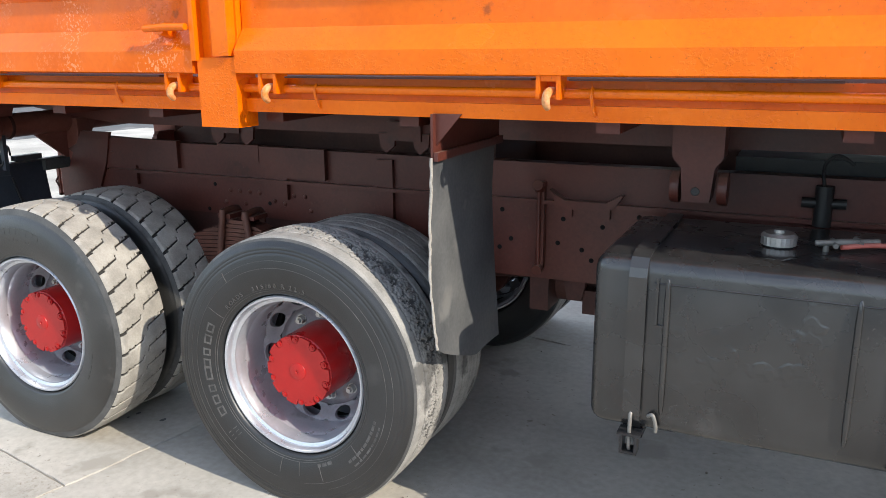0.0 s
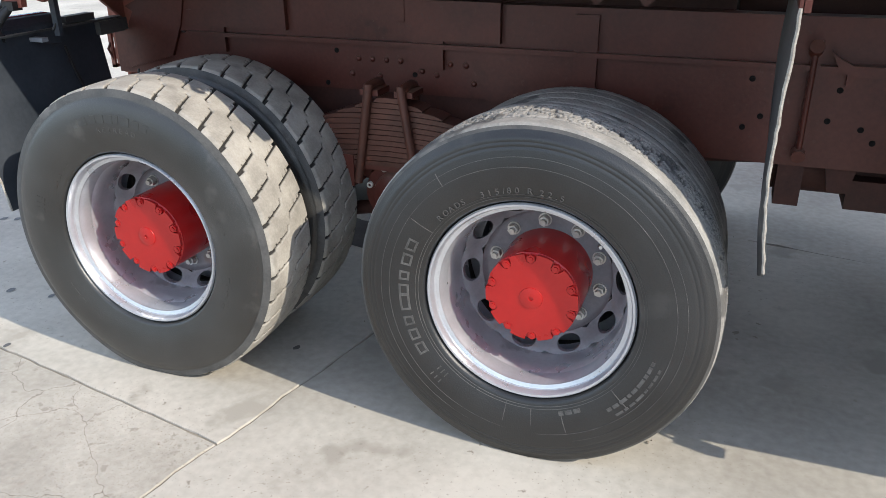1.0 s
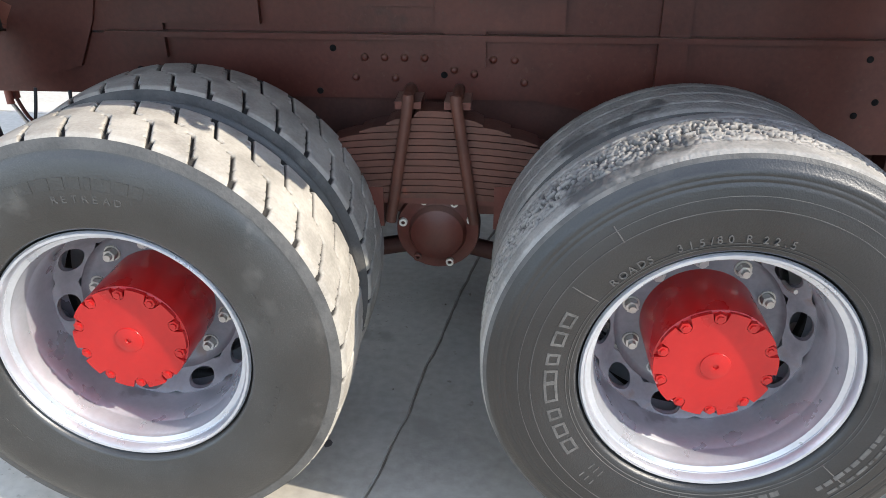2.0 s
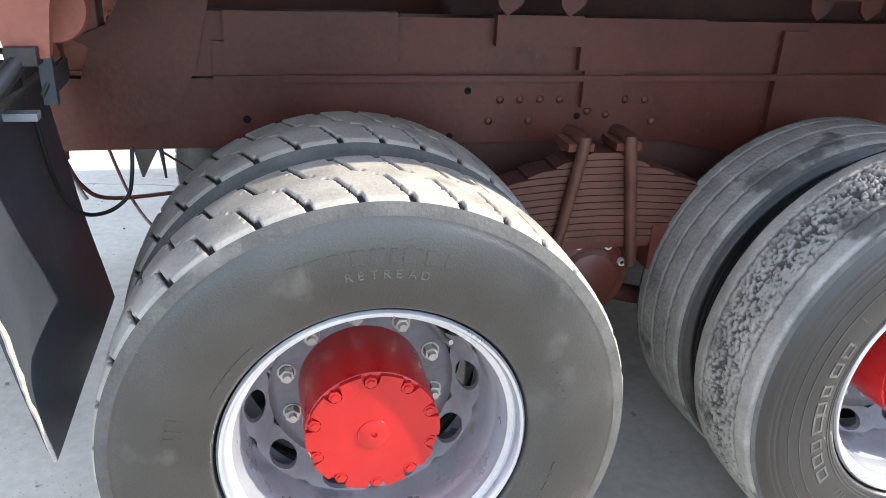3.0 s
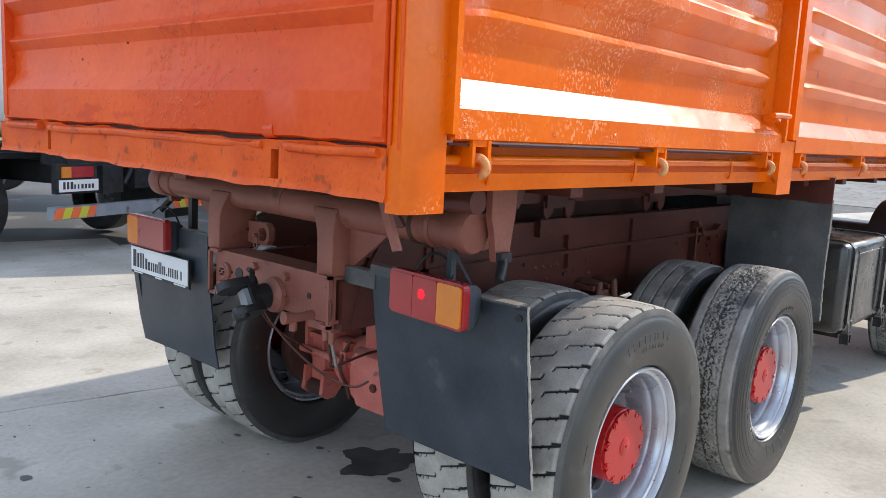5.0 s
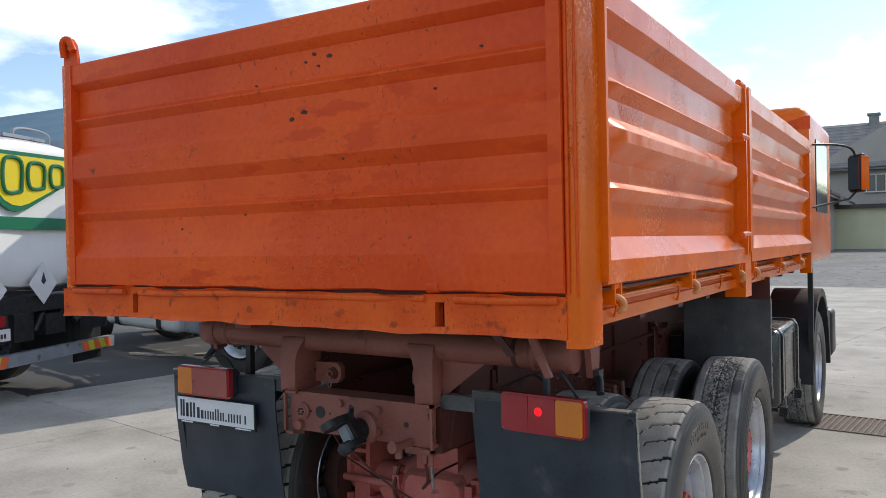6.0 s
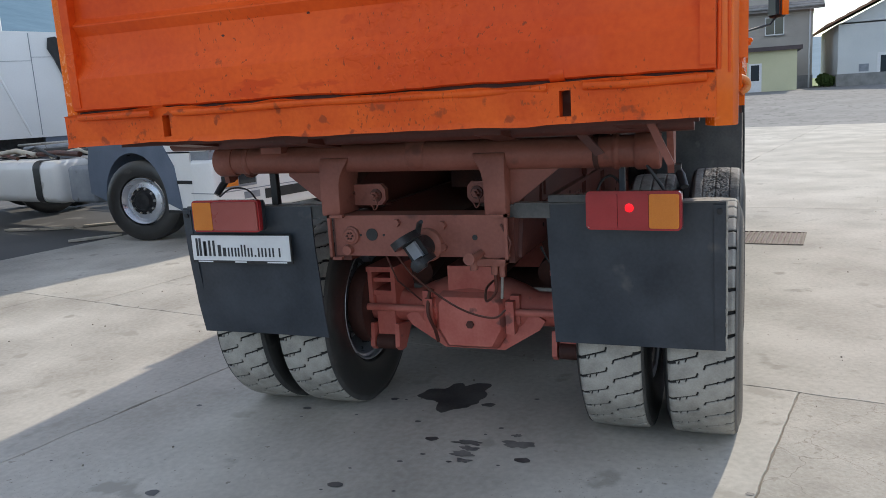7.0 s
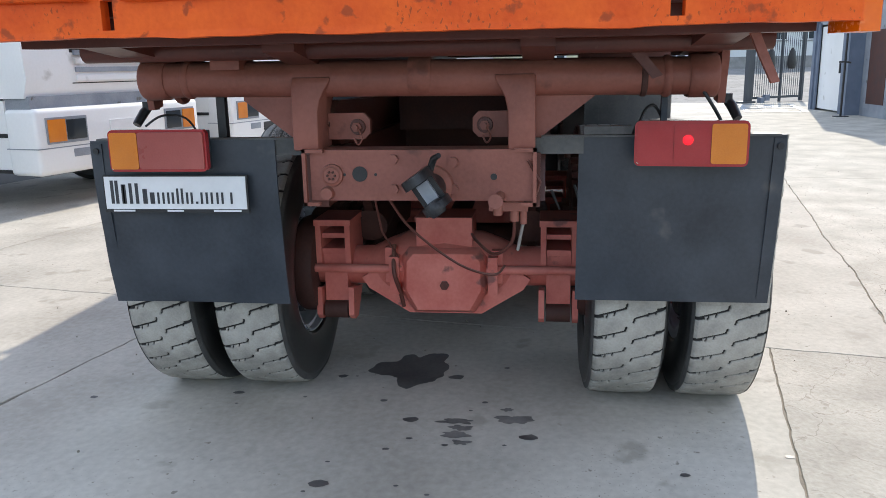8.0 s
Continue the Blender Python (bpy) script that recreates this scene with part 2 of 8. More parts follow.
RED = material("red_hub_paint", (0.37, 0.007, 0.008), (0.47, 0.012, 0.011), 0.30, 5, 60, 0.05, spots=(0.40, 0.012, 0.010), spot_scale=8,
               spot_size=0.31, coat=0.2)
STEEL = material("bare_steel", (0.38, 0.36, 0.33), (0.58, 0.56, 0.53), 0.4, 20, 120, 0.1, metal=0.8)
TANK = material("black_tank_paint", (0.013, 0.013, 0.0135), (0.034, 0.0335, 0.033), 0.28, 5, 420, 0.16, spots=(0.050, 0.048, 0.046), spot_scale=3,
                spot_size=0.34, dust=(0.13, 0.125, 0.115), dust_amount=0.06, gloss=0.8)
FLAP = material("rubber_mud_flap", (0.026, 0.032, 0.041), (0.050, 0.058, 0.070), 0.40, 5, 70, 0.12, spots=(0.09, 0.09, 0.09), spot_scale=4,
                spot_size=0.30)
FLAP_DUSTY = material("dusty_rubber_mud_flap", (0.060, 0.063, 0.067), (0.125, 0.126, 0.125), 0.6, 5, 70, 0.15, spots=(0.17, 0.168, 0.16), spot_scale=4,
                      spot_size=0.38)
FLAP_EDGE = material("frayed_flap_edge", (0.30, 0.27, 0.23), (0.45, 0.42, 0.37), 0.9, 60, 300, 0.4)
DULL_STEEL = material("dull_dirty_steel", (0.16, 0.15, 0.135), (0.30, 0.285, 0.26), 0.55, 20, 120, 0.15, metal=0.4)
DUSTY_DARK = material("dusty_dark_steel", (0.055, 0.056, 0.056), (0.12, 0.118, 0.112), 0.6, 9, 80, 0.15, dust=(0.34, 0.30, 0.25), dust_amount=0.8)
# Near-black matte that paints the shade inside bolt holes.
HOLE = plain("painted_hole_shade", (0.004, 0.003, 0.003), 1.0)
BLACK = material("black_plastic", (0.014, 0.014, 0.015), (0.03, 0.03, 0.03), 0.45, 12, 120, 0.1)
DARK_STEEL = material("black_greasy_iron", (0.018, 0.018, 0.020), (0.045, 0.045, 0.047), 0.38, 16, 120, 0.2, metal=0.4)
LENS_RED = material("red_lamp_lens", (0.30, 0.012, 0.016), (0.40, 0.024, 0.028), 0.2, 5, 260, 0.1, coat=0.4)
LENS_FADED = material("faded_red_lamp_lens", (0.30, 0.055, 0.045), (0.40, 0.09, 0.075), 0.3, 5, 200, 0.1, coat=0.3)
LENS_AMBER = material("amber_lamp_lens", (0.62, 0.17, 0.012), (0.75, 0.24, 0.022), 0.22, 5, 260, 0.1, coat=0.4)
LAMP_LIT = plain("glowing_bulb", (1.0, 0.004, 0.012), 0.3, emit=0.9)
BOLT_BRIGHT = plain("bright_bolt", (0.62, 0.60, 0.54), 0.45, metal=0.2)
LETTER = material("scuffed_raised_rubber", (0.060, 0.058, 0.055), (0.125, 0.12, 0.113), 0.7, 30, 200, 0.2)
WHITE = material("white_truck_paint", (0.78, 0.78, 0.77), (0.86, 0.86, 0.85), 0.35, 1.2, 40, 0.03, spots=(0.55, 0.54, 0.51), spot_scale=2.5,
                 spot_size=0.28, coat=0.3)
WHITE_PLATE = material("white_plate_enamel", (0.72, 0.72, 0.72), (0.80, 0.80, 0.80), 0.35, 8, 60, 0.02)
MARK = plain("dark_print", (0.035, 0.035, 0.04), 0.5)
BLUE_GREY = material("blue_grey_fender_plastic", (0.10, 0.13, 0.18), (0.15, 0.18, 0.24), 0.5, 3, 60, 0.05)
GREY_STEEL = material("grey_painted_steel", (0.20, 0.22, 0.25), (0.32, 0.34, 0.37), 0.5, 4, 60, 0.1, spots=(0.12, 0.11, 0.10), spot_scale=7,
                      spot_size=0.33)
LAMP_HOUSING = material("dusty_lamp_housing", (0.030, 0.035, 0.045), (0.06, 0.068, 0.082), 0.5, 8, 80, 0.1)
GATE_STEEL = plain("dark_gate_steel", (0.045, 0.052, 0.062), 0.5)
GREEN = plain("green_livery_paint", (0.006, 0.16, 0.075), 0.35)
YELLOW = plain("yellow_livery_paint", (0.80, 0.62, 0.02), 0.35)
CHEVRON_Y = plain("yellow_reflector", (0.62, 0.58, 0.05), 0.35)
CHEVRON_R = plain("orange_reflector", (0.85, 0.16, 0.05), 0.35)
GLASS_DARK = plain("dark_window_glass", (0.03, 0.035, 0.04), 0.06)
MIRROR = plain("mirror_glass", (0.85, 0.87, 0.88), 0.03, metal=1.0)
CONCRETE = material("yard_concrete", (0.325, 0.297, 0.252), (0.56, 0.523, 0.456), 0.88, 1.1, 30, 0.35, spots=(0.36, 0.33, 0.28), spot_scale=3.4,
                    spot_size=0.36, random_tint=0.05)
CONCRETE_ROUGH = material("rough_cracked_concrete", (0.31, 0.285, 0.24), (0.54, 0.503, 0.435), 0.9, 2.2, 44, 0.8, spots=(0.33, 0.30, 0.25),
                          spot_scale=22.0, spot_size=0.36, random_tint=0.05)
ASPHALT = material("old_asphalt", (0.075, 0.073, 0.07), (0.13, 0.125, 0.118), 0.9, 0.6, 60, 0.3, spots=(0.19, 0.18, 0.165), spot_scale=1.2,
                   spot_size=0.36)
GRAVEL = material("worn_grey_asphalt", (0.17, 0.165, 0.158), (0.27, 0.26, 0.245), 0.95, 0.5, 9, 0.6, spots=(0.13, 0.125, 0.12), spot_scale=3,
                  spot_size=0.40)
JOINT = material("joint_dirt", (0.16, 0.14, 0.112), (0.30, 0.265, 0.215), 0.95, 8, 60, 0.3)
RUST = material("rusty_grating_iron", (0.14, 0.115, 0.09), (0.26, 0.215, 0.17), 0.85, 9, 90, 0.3)
OIL_FAINT = material("faded_oil_stain", (0.10, 0.093, 0.087), (0.21, 0.196, 0.178), 0.7, 9, 60, 0.05)
OIL = material("oil_stain", (0.055, 0.051, 0.050), (0.125, 0.116, 0.108), 0.5, 6, 60, 0.03)
HOUSE_WALL = material("grey_beige_render", (0.40, 0.36, 0.32), (0.48, 0.44, 0.39), 0.9, 0.6, 12, 0.1)
HOUSE_PLINTH = material("grey_stone_plinth", (0.20, 0.20, 0.19), (0.32, 0.31, 0.30), 0.9, 2.0, 20, 0.3)
GARAGE_WALL = material("pale_yellow_render", (0.58, 0.56, 0.36), (0.66, 0.63, 0.43), 0.9, 0.6, 12, 0.1)
SHOP_WALL = material("white_render", (0.58, 0.60, 0.60), (0.68, 0.69, 0.68), 0.9, 0.4, 12, 0.1)
ROOF_DARK = material("dark_roof_tiles", (0.06, 0.05, 0.055), (0.11, 0.085, 0.085), 0.8, 1.4, 14, 0.5)
ROOF_GREY = material("grey_roof_tiles", (0.22, 0.20, 0.19), (0.34, 0.31, 0.29), 0.8, 1.6, 14, 0.5)
ROOF_BROWN = material("brown_roof_tiles", (0.25, 0.13, 0.085), (0.36, 0.20, 0.13), 0.8, 1.6, 14, 0.5)
FIELD = material("grass_field", (0.10, 0.16, 0.035), (0.22, 0.27, 0.06), 0.95, 0.3, 6, 0.4)
# Distance haze is put into the blue of the wooded slopes.
MOUNTAIN = material("haze_tinted_mountain", (0.075, 0.15, 0.21), (0.115, 0.20, 0.265), 1.0, 0.012, 0.09, 0.0)
BOARD_PALE = material("pale_weathered_wood", (0.42, 0.37, 0.30), (0.60, 0.55, 0.47), 0.8, 6, 80, 0.3)
LEAF = material("foliage", (0.035, 0.07, 0.015), (0.09, 0.14, 0.03), 0.8, 3, 30, 0.2)

blistered(ORANGE_OLD, 26.0, 0.45, 1.6)
specked(ORANGE_OLD, (0.66, 0.066, 0.008), 9, 1.4, 0.47, (1, 0.8, 2.2))
specked(ORANGE_OLD, (0.28, 0.046, 0.014), 62, 1.8, 0.585, (1, 1.3, 0.8))
specked(ORANGE_PEELED, (0.92, 0.30, 0.11), 100, 3.0, 0.49, (1, 1, 0.8))
specked(ORANGE, (0.50, 0.09, 0.012), 110, 2.2, 0.62)
specked(ORANGE_WORN, (0.34, 0.060, 0.014), 75, 2.6, 0.56, (1, 1.3, 0.8))
specked(BROWN, (0.10, 0.036, 0.026), 60, 3.0, 0.58)
specked(CONCRETE, (0.27, 0.24, 0.20), 26, 1.2, 0.60)
specked(CONCRETE, (0.31, 0.28, 0.235), 95, 0.9, 0.58)
specked(RUBBER, (0.045, 0.044, 0.041), 330, 4.0, 0.52)
blistered(TANK, 13.0, 0.5, 1.6)
specked(TANK, (0.085, 0.082, 0.077), 140, 3.0, 0.62)
specked(CONCRETE_ROUGH, (0.30, 0.272, 0.228), 60, 3.5, 0.55)
specked(CONCRETE_ROUGH, (0.29, 0.262, 0.218), 140, 1.0, 0.56)
cracked(CONCRETE_ROUGH, 2.6, 0.004, (0.17, 0.145, 0.115))

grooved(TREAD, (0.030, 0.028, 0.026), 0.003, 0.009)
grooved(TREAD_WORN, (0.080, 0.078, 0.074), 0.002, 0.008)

# ---- builders ----
def thing(name, label, category, at=None, group="", kind=""):
    ob = new(name)
    if at is not None:
        ob.matrix_basis = at
    return tagged(ob, label, category, group, kind)


def link(name, bm, mat, parent=None, label="", smooth=None, bevel=0.0):
    """One mesh object out of a bmesh or of a mesh; faces under `smooth` degrees from one another shade as one surface."""
    if isinstance(bm, bpy.types.Mesh):
        me = bm
    else:
        if bevel:
            edges = [e for e in bm.edges if len(e.link_faces) == 2 and e.calc_face_angle(0) > 0.5]
            bmesh.ops.bevel(bm, geom=edges, offset=bevel, segments=2, affect="EDGES", profile=0.5, clamp_overlap=True)
        bmesh.ops.recalc_face_normals(bm, faces=bm.faces)
        if smooth:
            lim = radians(smooth)
            for f in bm.faces:
                f.smooth = True
            for e in bm.edges:
                e.smooth = not (len(e.link_faces) == 2 and e.calc_face_angle(0) > lim)
        me = bpy.data.meshes.new(name)
        bm.to_mesh(me)
        bm.free()
    if not me.materials:
        for k in (mat if isinstance(mat, (list, tuple)) else (mat,)):
            me.materials.append(k)
    ob = new(name, me)
    ob.parent = parent
    return tagged(ob, label)


part = link


def pieces(name, rows, mat, parent, label="", bevel=0.0):
    """Boxes that are parts of their own."""
    for r in rows:
        part(name, boxes(r), mat, parent, label, bevel=bevel)


def box(bm, x0, x1, y0, y1, z0, z1, m=None):
    v = [bm.verts.new(Vector((x, y, z)) if m is None else m @ Vector((x, y, z))) for x in (x0, x1) for y in (y0, y1) for z in (z0, z1)]
    for f in ((0, 1, 3, 2), (4, 6, 7, 5), (0, 4, 5, 1), (2, 3, 7, 6), (0, 2, 6, 4), (1, 5, 7, 3)):
        bm.faces.new([v[i] for i in f])
    return bm


def boxes(*rows):
    bm = bmesh.new()
    for r in rows:
        box(bm, *r)
    return bm


def rod(bm, pts, r, seg=10, caps=True):
    """A round bar through points; r may be a number or one radius for each point."""
    pts = [Vector(q) for q in pts]
    rs = r if isinstance(r, (list, tuple)) else [r] * len(pts)
    rings, up = [], None
    for i, q in enumerate(pts):
        d = (pts[min(i + 1, len(pts) - 1)] - pts[max(i - 1, 0)]).normalized()
        if up is None or abs(up.dot(d)) > 0.95:
            up = Vector((0, 0, 1)) if abs(d.z) < 0.9 else Vector((1, 0, 0))
        a = d.cross(up).normalized()
        b = a.cross(d).normalized()
        up = b
        rings.append([bm.verts.new(q + rs[i] * (math.cos(k * 2 * math.pi / seg) * a + math.sin(k * 2 * math.pi / seg) * b)) for k in range(seg)])
    for p0, p1 in zip(rings, rings[1:]):
        for k in range(seg):
            bm.faces.new((p0[k], p0[(k + 1) % seg], p1[(k + 1) % seg], p1[k]))
    if caps:
        bm.faces.new(rings[0][::-1])
        bm.faces.new(rings[-1])
    return bm


def eased(pts, r):
    """More points along a smooth curve through a few."""
    rs = list(r) if isinstance(r, (list, tuple)) else [r] * len(pts)
    q = [Vector(p) for p in pts]
    out, ro = [], []
    for i in range(len(q) - 1):
        a, b, c, d = q[max(i - 1, 0)], q[i], q[i + 1], q[min(i + 2, len(q) - 1)]
        for k in range(5):
            t = k / 5
            out.append(0.5 * (2 * b + (c - a) * t + (2 * a - 5 * b + 4 * c - d) * t * t + (3 * b - a - 3 * c + d) * t ** 3))
            ro.append(rs[i] + (rs[i + 1] - rs[i]) * t)
    return out + [q[-1]], ro + [rs[-1]]


def rods(*rows):
    bm = bmesh.new()
    for pts, r, *rest in rows:
        if 4 <= len(pts) <= 8:
            pts, r = eased(pts, r)
        rod(bm, pts, r, *rest)
    return bm


def lathe(bm, profile, seg=64, centre=(0, 0, 0), closed=False):
    """Turns (radius, y) pairs about the y axis."""
    c = Vector(centre)
    rings = []
    for r, y in profile:
        if r < 1e-6:
            rings.append([bm.verts.new(c + Vector((0, y, 0)))])
        else:
            rings.append([bm.verts.new(c + Vector((-r * math.cos(2 * math.pi * k / seg), y, r * math.sin(2 * math.pi * k / seg)))) for k in range(seg)])
    pairs = list(zip(rings, rings[1:])) + ([(rings[-1], rings[0])] if closed else [])
    for a, b in pairs:
        for k in range(seg):
            j = (k + 1) % seg
            if len(a) == 1:
                bm.faces.new((a[0], b[k], b[j]))
            elif len(b) == 1:
                bm.faces.new((a[k], b[0], a[j]))
            else:
                bm.faces.new((a[k], b[k], b[j], a[j]))
    return bm


def prism(bm, poly, axis, a, b):
    """Pulls a flat outline along an axis from a to b; the outline lies in the other two axes, in x, y, z order."""
    def at(q, w):
        q = list(q)
        q.insert("xyz".index(axis), w)
        return Vector(q)
    lo = [bm.verts.new(at(q, a)) for q in poly]
    hi = [bm.verts.new(at(q, b)) for q in poly]
    bm.faces.new(lo)
    bm.faces.new(hi[::-1])
    for k in range(len(poly)):
        j = (k + 1) % len(poly)
        bm.faces.new((lo[k], hi[k], hi[j], lo[j]))
    return bm


def hexnut(bm, c, r, h, axis, turn=0.0):
    poly = [(r * math.cos(turn + k * math.pi / 3), r * math.sin(turn + k * math.pi / 3)) for k in range(6)]
    i = "xyz".index(axis)
    others = [c[j] for j in range(3) if j != i]
    return prism(bm, [(q[0] + others[0], q[1] + others[1]) for q in poly], axis, c[i], c[i] + h)


def np_mesh(name, verts, faces, mats, face_mat=None, smooth=True, hollow=None):
    me = bpy.data.meshes.new(name)
    me.from_pydata(verts.tolist(), [], faces.tolist())
    for k in mats:
        me.materials.append(k)
    if face_mat is not None:
        me.polygons.foreach_set("material_index", np.asarray(face_mat, dtype=np.int32))
    me.polygons.foreach_set("use_smooth", np.full(len(faces), smooth))
    if hollow is not None:
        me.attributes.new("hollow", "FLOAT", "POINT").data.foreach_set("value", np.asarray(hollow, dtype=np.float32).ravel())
    me.update()
    return me


def letters(name, text, size, mat, parent, depth=0.002):
    """Each character of a text as flat raised mesh, one after the other: (mesh, advance) pairs in the built-in font."""
    out = []
    dg = bpy.context.evaluated_depsgraph_get()
    for ch in text:
        cu = bpy.data.curves.new("glyph", "FONT")
        cu.body, cu.size, cu.extrude, cu.resolution_u = ch, size, depth, 3
        ob = bpy.data.objects.new("glyph", cu)
        scene.collection.objects.link(ob)
        bpy.context.view_layer.update()
        me = bpy.data.meshes.new_from_object(ob.evaluated_get(bpy.context.evaluated_depsgraph_get()))
        bpy.data.objects.remove(ob)
        out.append(me)
    return out


# ---- the truck ----
CY = 1.238          # the truck's middle line
truck = thing("dump_truck", "orange three-axle dump truck with red hubs and brown chassis", "truck", kind="thing")


def mirrored(y0, y1):
    return 2 * CY - y1, 2 * CY - y0


# chassis rails: deeper ahead of the bogie
def rail(y0, y1, name):
    bm = bmesh.new()
    prism(bm, [(-0.70, 0.885), (0.95, 0.885), (1.7, 0.745), (4.6, 0.745), (4.6, 1.065), (-0.70, 1.065)], "y", y0, y1)
    r = part(name, bm, BROWN, truck, "oxide-brown steel chassis rail", bevel=0.006)
    return r


rail_r = rail(0.84, 0.915, "chassis_rail")
rail(*mirrored(0.84, 0.915), "chassis_rail")
for y0, y1 in ((0.834, 0.905), mirrored(0.834, 0.905)):
    bm = bmesh.new()
    prism(bm, [(-0.45, 1.072), (4.3, 1.072), (4.3, 1.222), (0.0, 1.222), (-0.45, 1.235), (-0.62, 1.16)], "y", y0, y1)
    part("subframe_rail", bm, BROWN, truck, "brown subframe rail", bevel=0.006)
    part("subframe_flange", boxes((-0.3, 4.2, y0 - 0.032, y1 + 0.032, 1.062, 1.078)), BROWN, truck)

# plates, gussets and rivets on the rail's outer face
RF = 0.84
for x0, x1, z0, z1, d in ((0.683, 0.803, 0.985, 1.117, 0.012), (-0.30, -0.13, 1.0, 1.16, 0.010), (0.42, 0.66, 1.155, 1.235, 0.016), (-0.27, 0.16, 1.10, 1.235, 0.012),
                          (0.66, 1.02, 1.09, 1.23, 0.014), (1.28, 1.36, 0.80, 1.20, 0.012), (2.02, 2.05, 0.80, 1.15, 0.018)):
    part("rail_plate", boxes((x0, x1, RF - 1.9 * d - (0.006 if z0 > 1.07 else 0), RF + 0.004, z0, z1)), BROWN, rail_r, bevel=0.006)
bm = bmesh.new()
prism(bm, [(-0.66, 0.90), (-0.40, 0.97), (-0.34, 1.10), (-0.30, 1.26), (-0.50, 1.26), (-0.60, 1.1)], "y", RF - 0.016, RF + 0.002)
part("rail_gusset", bm, BROWN, rail_r, bevel=0.008)
rivet = bmesh.new()
lathe(rivet, [(0.0, -0.009), (0.008, -0.0065), (0.0120, 0.0), (0.0120, 0.004)], 10)
rivet_me = link("rivet", rivet, BROWN, None, smooth=50)
RIVETS = [(0.452 + 0.058 * k, 1.005) for k in range(4)] + [(0.423, 0.946), (0.54, 0.945), (0.824, 1.003), (0.885, 1.002), (0.915, 0.938), (0.712, 0.972), (0.77, 0.96)]
RIVETS += [(-0.62 + 0.05 * k, 1.0) for k in range(3)]
rivet_me.parent, rivet_me.location = rail_r, (RIVETS[0][0], RF, RIVETS[0][1])
for x, z in RIVETS[1:]:
    o = new("rivet", rivet_me.data)
    o.parent, o.location = rail_r, (x, RF, z)
# Flat discs on the rail; the holes' dark depth is painted on.
hole = bmesh.new()
lathe(hole, [(0.0, -0.0025), (0.0085, -0.0025), (0.010, -0.001), (0.010, 0.003)], 12)
hole_ob = link("bolt_hole", hole, HOLE, rail_r, smooth=50)
HOLES = [(0.683, 0.957), (-0.226, 0.959), (-0.48, 0.959), (0.314, 0.904), (-0.60, 0.965), (0.36, 1.03), (1.9, 0.90), (1.86, 1.02), (2.28, 0.98), (2.34, 0.92), (1.85, 0.86), (2.12, 1.0), (2.2, 0.88), (2.42, 1.03), (2.38, 0.86), (2.24, 0.84), (2.10, 0.90)]
hole_ob.location = (HOLES[0][0], RF, HOLES[0][1])
for x, z in HOLES[1:]:
    o = new("bolt_hole", hole_ob.data)
    o.parent, o.location = rail_r, (x, RF, z)
bm = bmesh.new()
prism(bm, [(2.075, 1.125), (2.10, 1.075), (2.135, 1.052), (2.305, 1.052), (2.335, 1.07), (2.365, 1.115), (2.355, 1.118), (2.30, 1.085), (2.14, 1.085), (2.10, 1.105)], "y", RF - 0.05, RF + 0.002)
grab = part("cradle_plate", bm, BROWN, rail_r, bevel=0.003)
pieces("cradle_foot", ((2.13, 2.16, RF - 0.02, RF, 1.015, 1.055), (2.28, 2.31, RF - 0.02, RF, 1.015, 1.055)), BROWN, grab, bevel=0.003)
bm = rods(([(2.03, 0.80, 0.78), (2.03, 0.80, 1.13)], 0.009), ([(2.03, 0.82, 1.12), (2.03, 0.78, 1.14)], 0.022), ([(2.03, 0.82, 0.80), (2.03, 0.785, 0.79)], 0.022))
part("linkage_rod", bm, BROWN, rail_r, smooth=60)
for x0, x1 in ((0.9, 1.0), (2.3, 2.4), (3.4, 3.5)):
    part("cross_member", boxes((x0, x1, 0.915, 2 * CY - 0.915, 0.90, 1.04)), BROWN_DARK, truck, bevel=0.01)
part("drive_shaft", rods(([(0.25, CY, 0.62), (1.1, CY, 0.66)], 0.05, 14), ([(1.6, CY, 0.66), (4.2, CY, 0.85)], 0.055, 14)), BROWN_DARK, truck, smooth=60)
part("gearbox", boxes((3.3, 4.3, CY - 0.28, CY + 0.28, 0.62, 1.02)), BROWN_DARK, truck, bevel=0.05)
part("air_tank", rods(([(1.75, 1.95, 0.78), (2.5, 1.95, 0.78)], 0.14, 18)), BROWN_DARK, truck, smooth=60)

# Dark block added so no bright ground shows between bed and rails.
part("gap_block", boxes((0.42, 1.78, 0.97, 2 * CY - 0.97, 1.06, 1.34)), BROWN_DARK, truck, "dark block added to close the gap between the rails", bevel=0.02)
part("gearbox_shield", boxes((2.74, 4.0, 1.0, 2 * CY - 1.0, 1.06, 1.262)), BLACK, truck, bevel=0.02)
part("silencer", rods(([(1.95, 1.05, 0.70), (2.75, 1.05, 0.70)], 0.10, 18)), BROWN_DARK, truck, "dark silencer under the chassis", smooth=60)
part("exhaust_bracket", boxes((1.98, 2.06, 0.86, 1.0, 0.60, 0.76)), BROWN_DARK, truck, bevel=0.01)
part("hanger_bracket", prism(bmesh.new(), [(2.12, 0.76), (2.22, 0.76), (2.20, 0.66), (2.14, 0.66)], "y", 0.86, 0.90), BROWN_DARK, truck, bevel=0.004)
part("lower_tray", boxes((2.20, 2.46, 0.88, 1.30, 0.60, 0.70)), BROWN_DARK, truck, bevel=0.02)

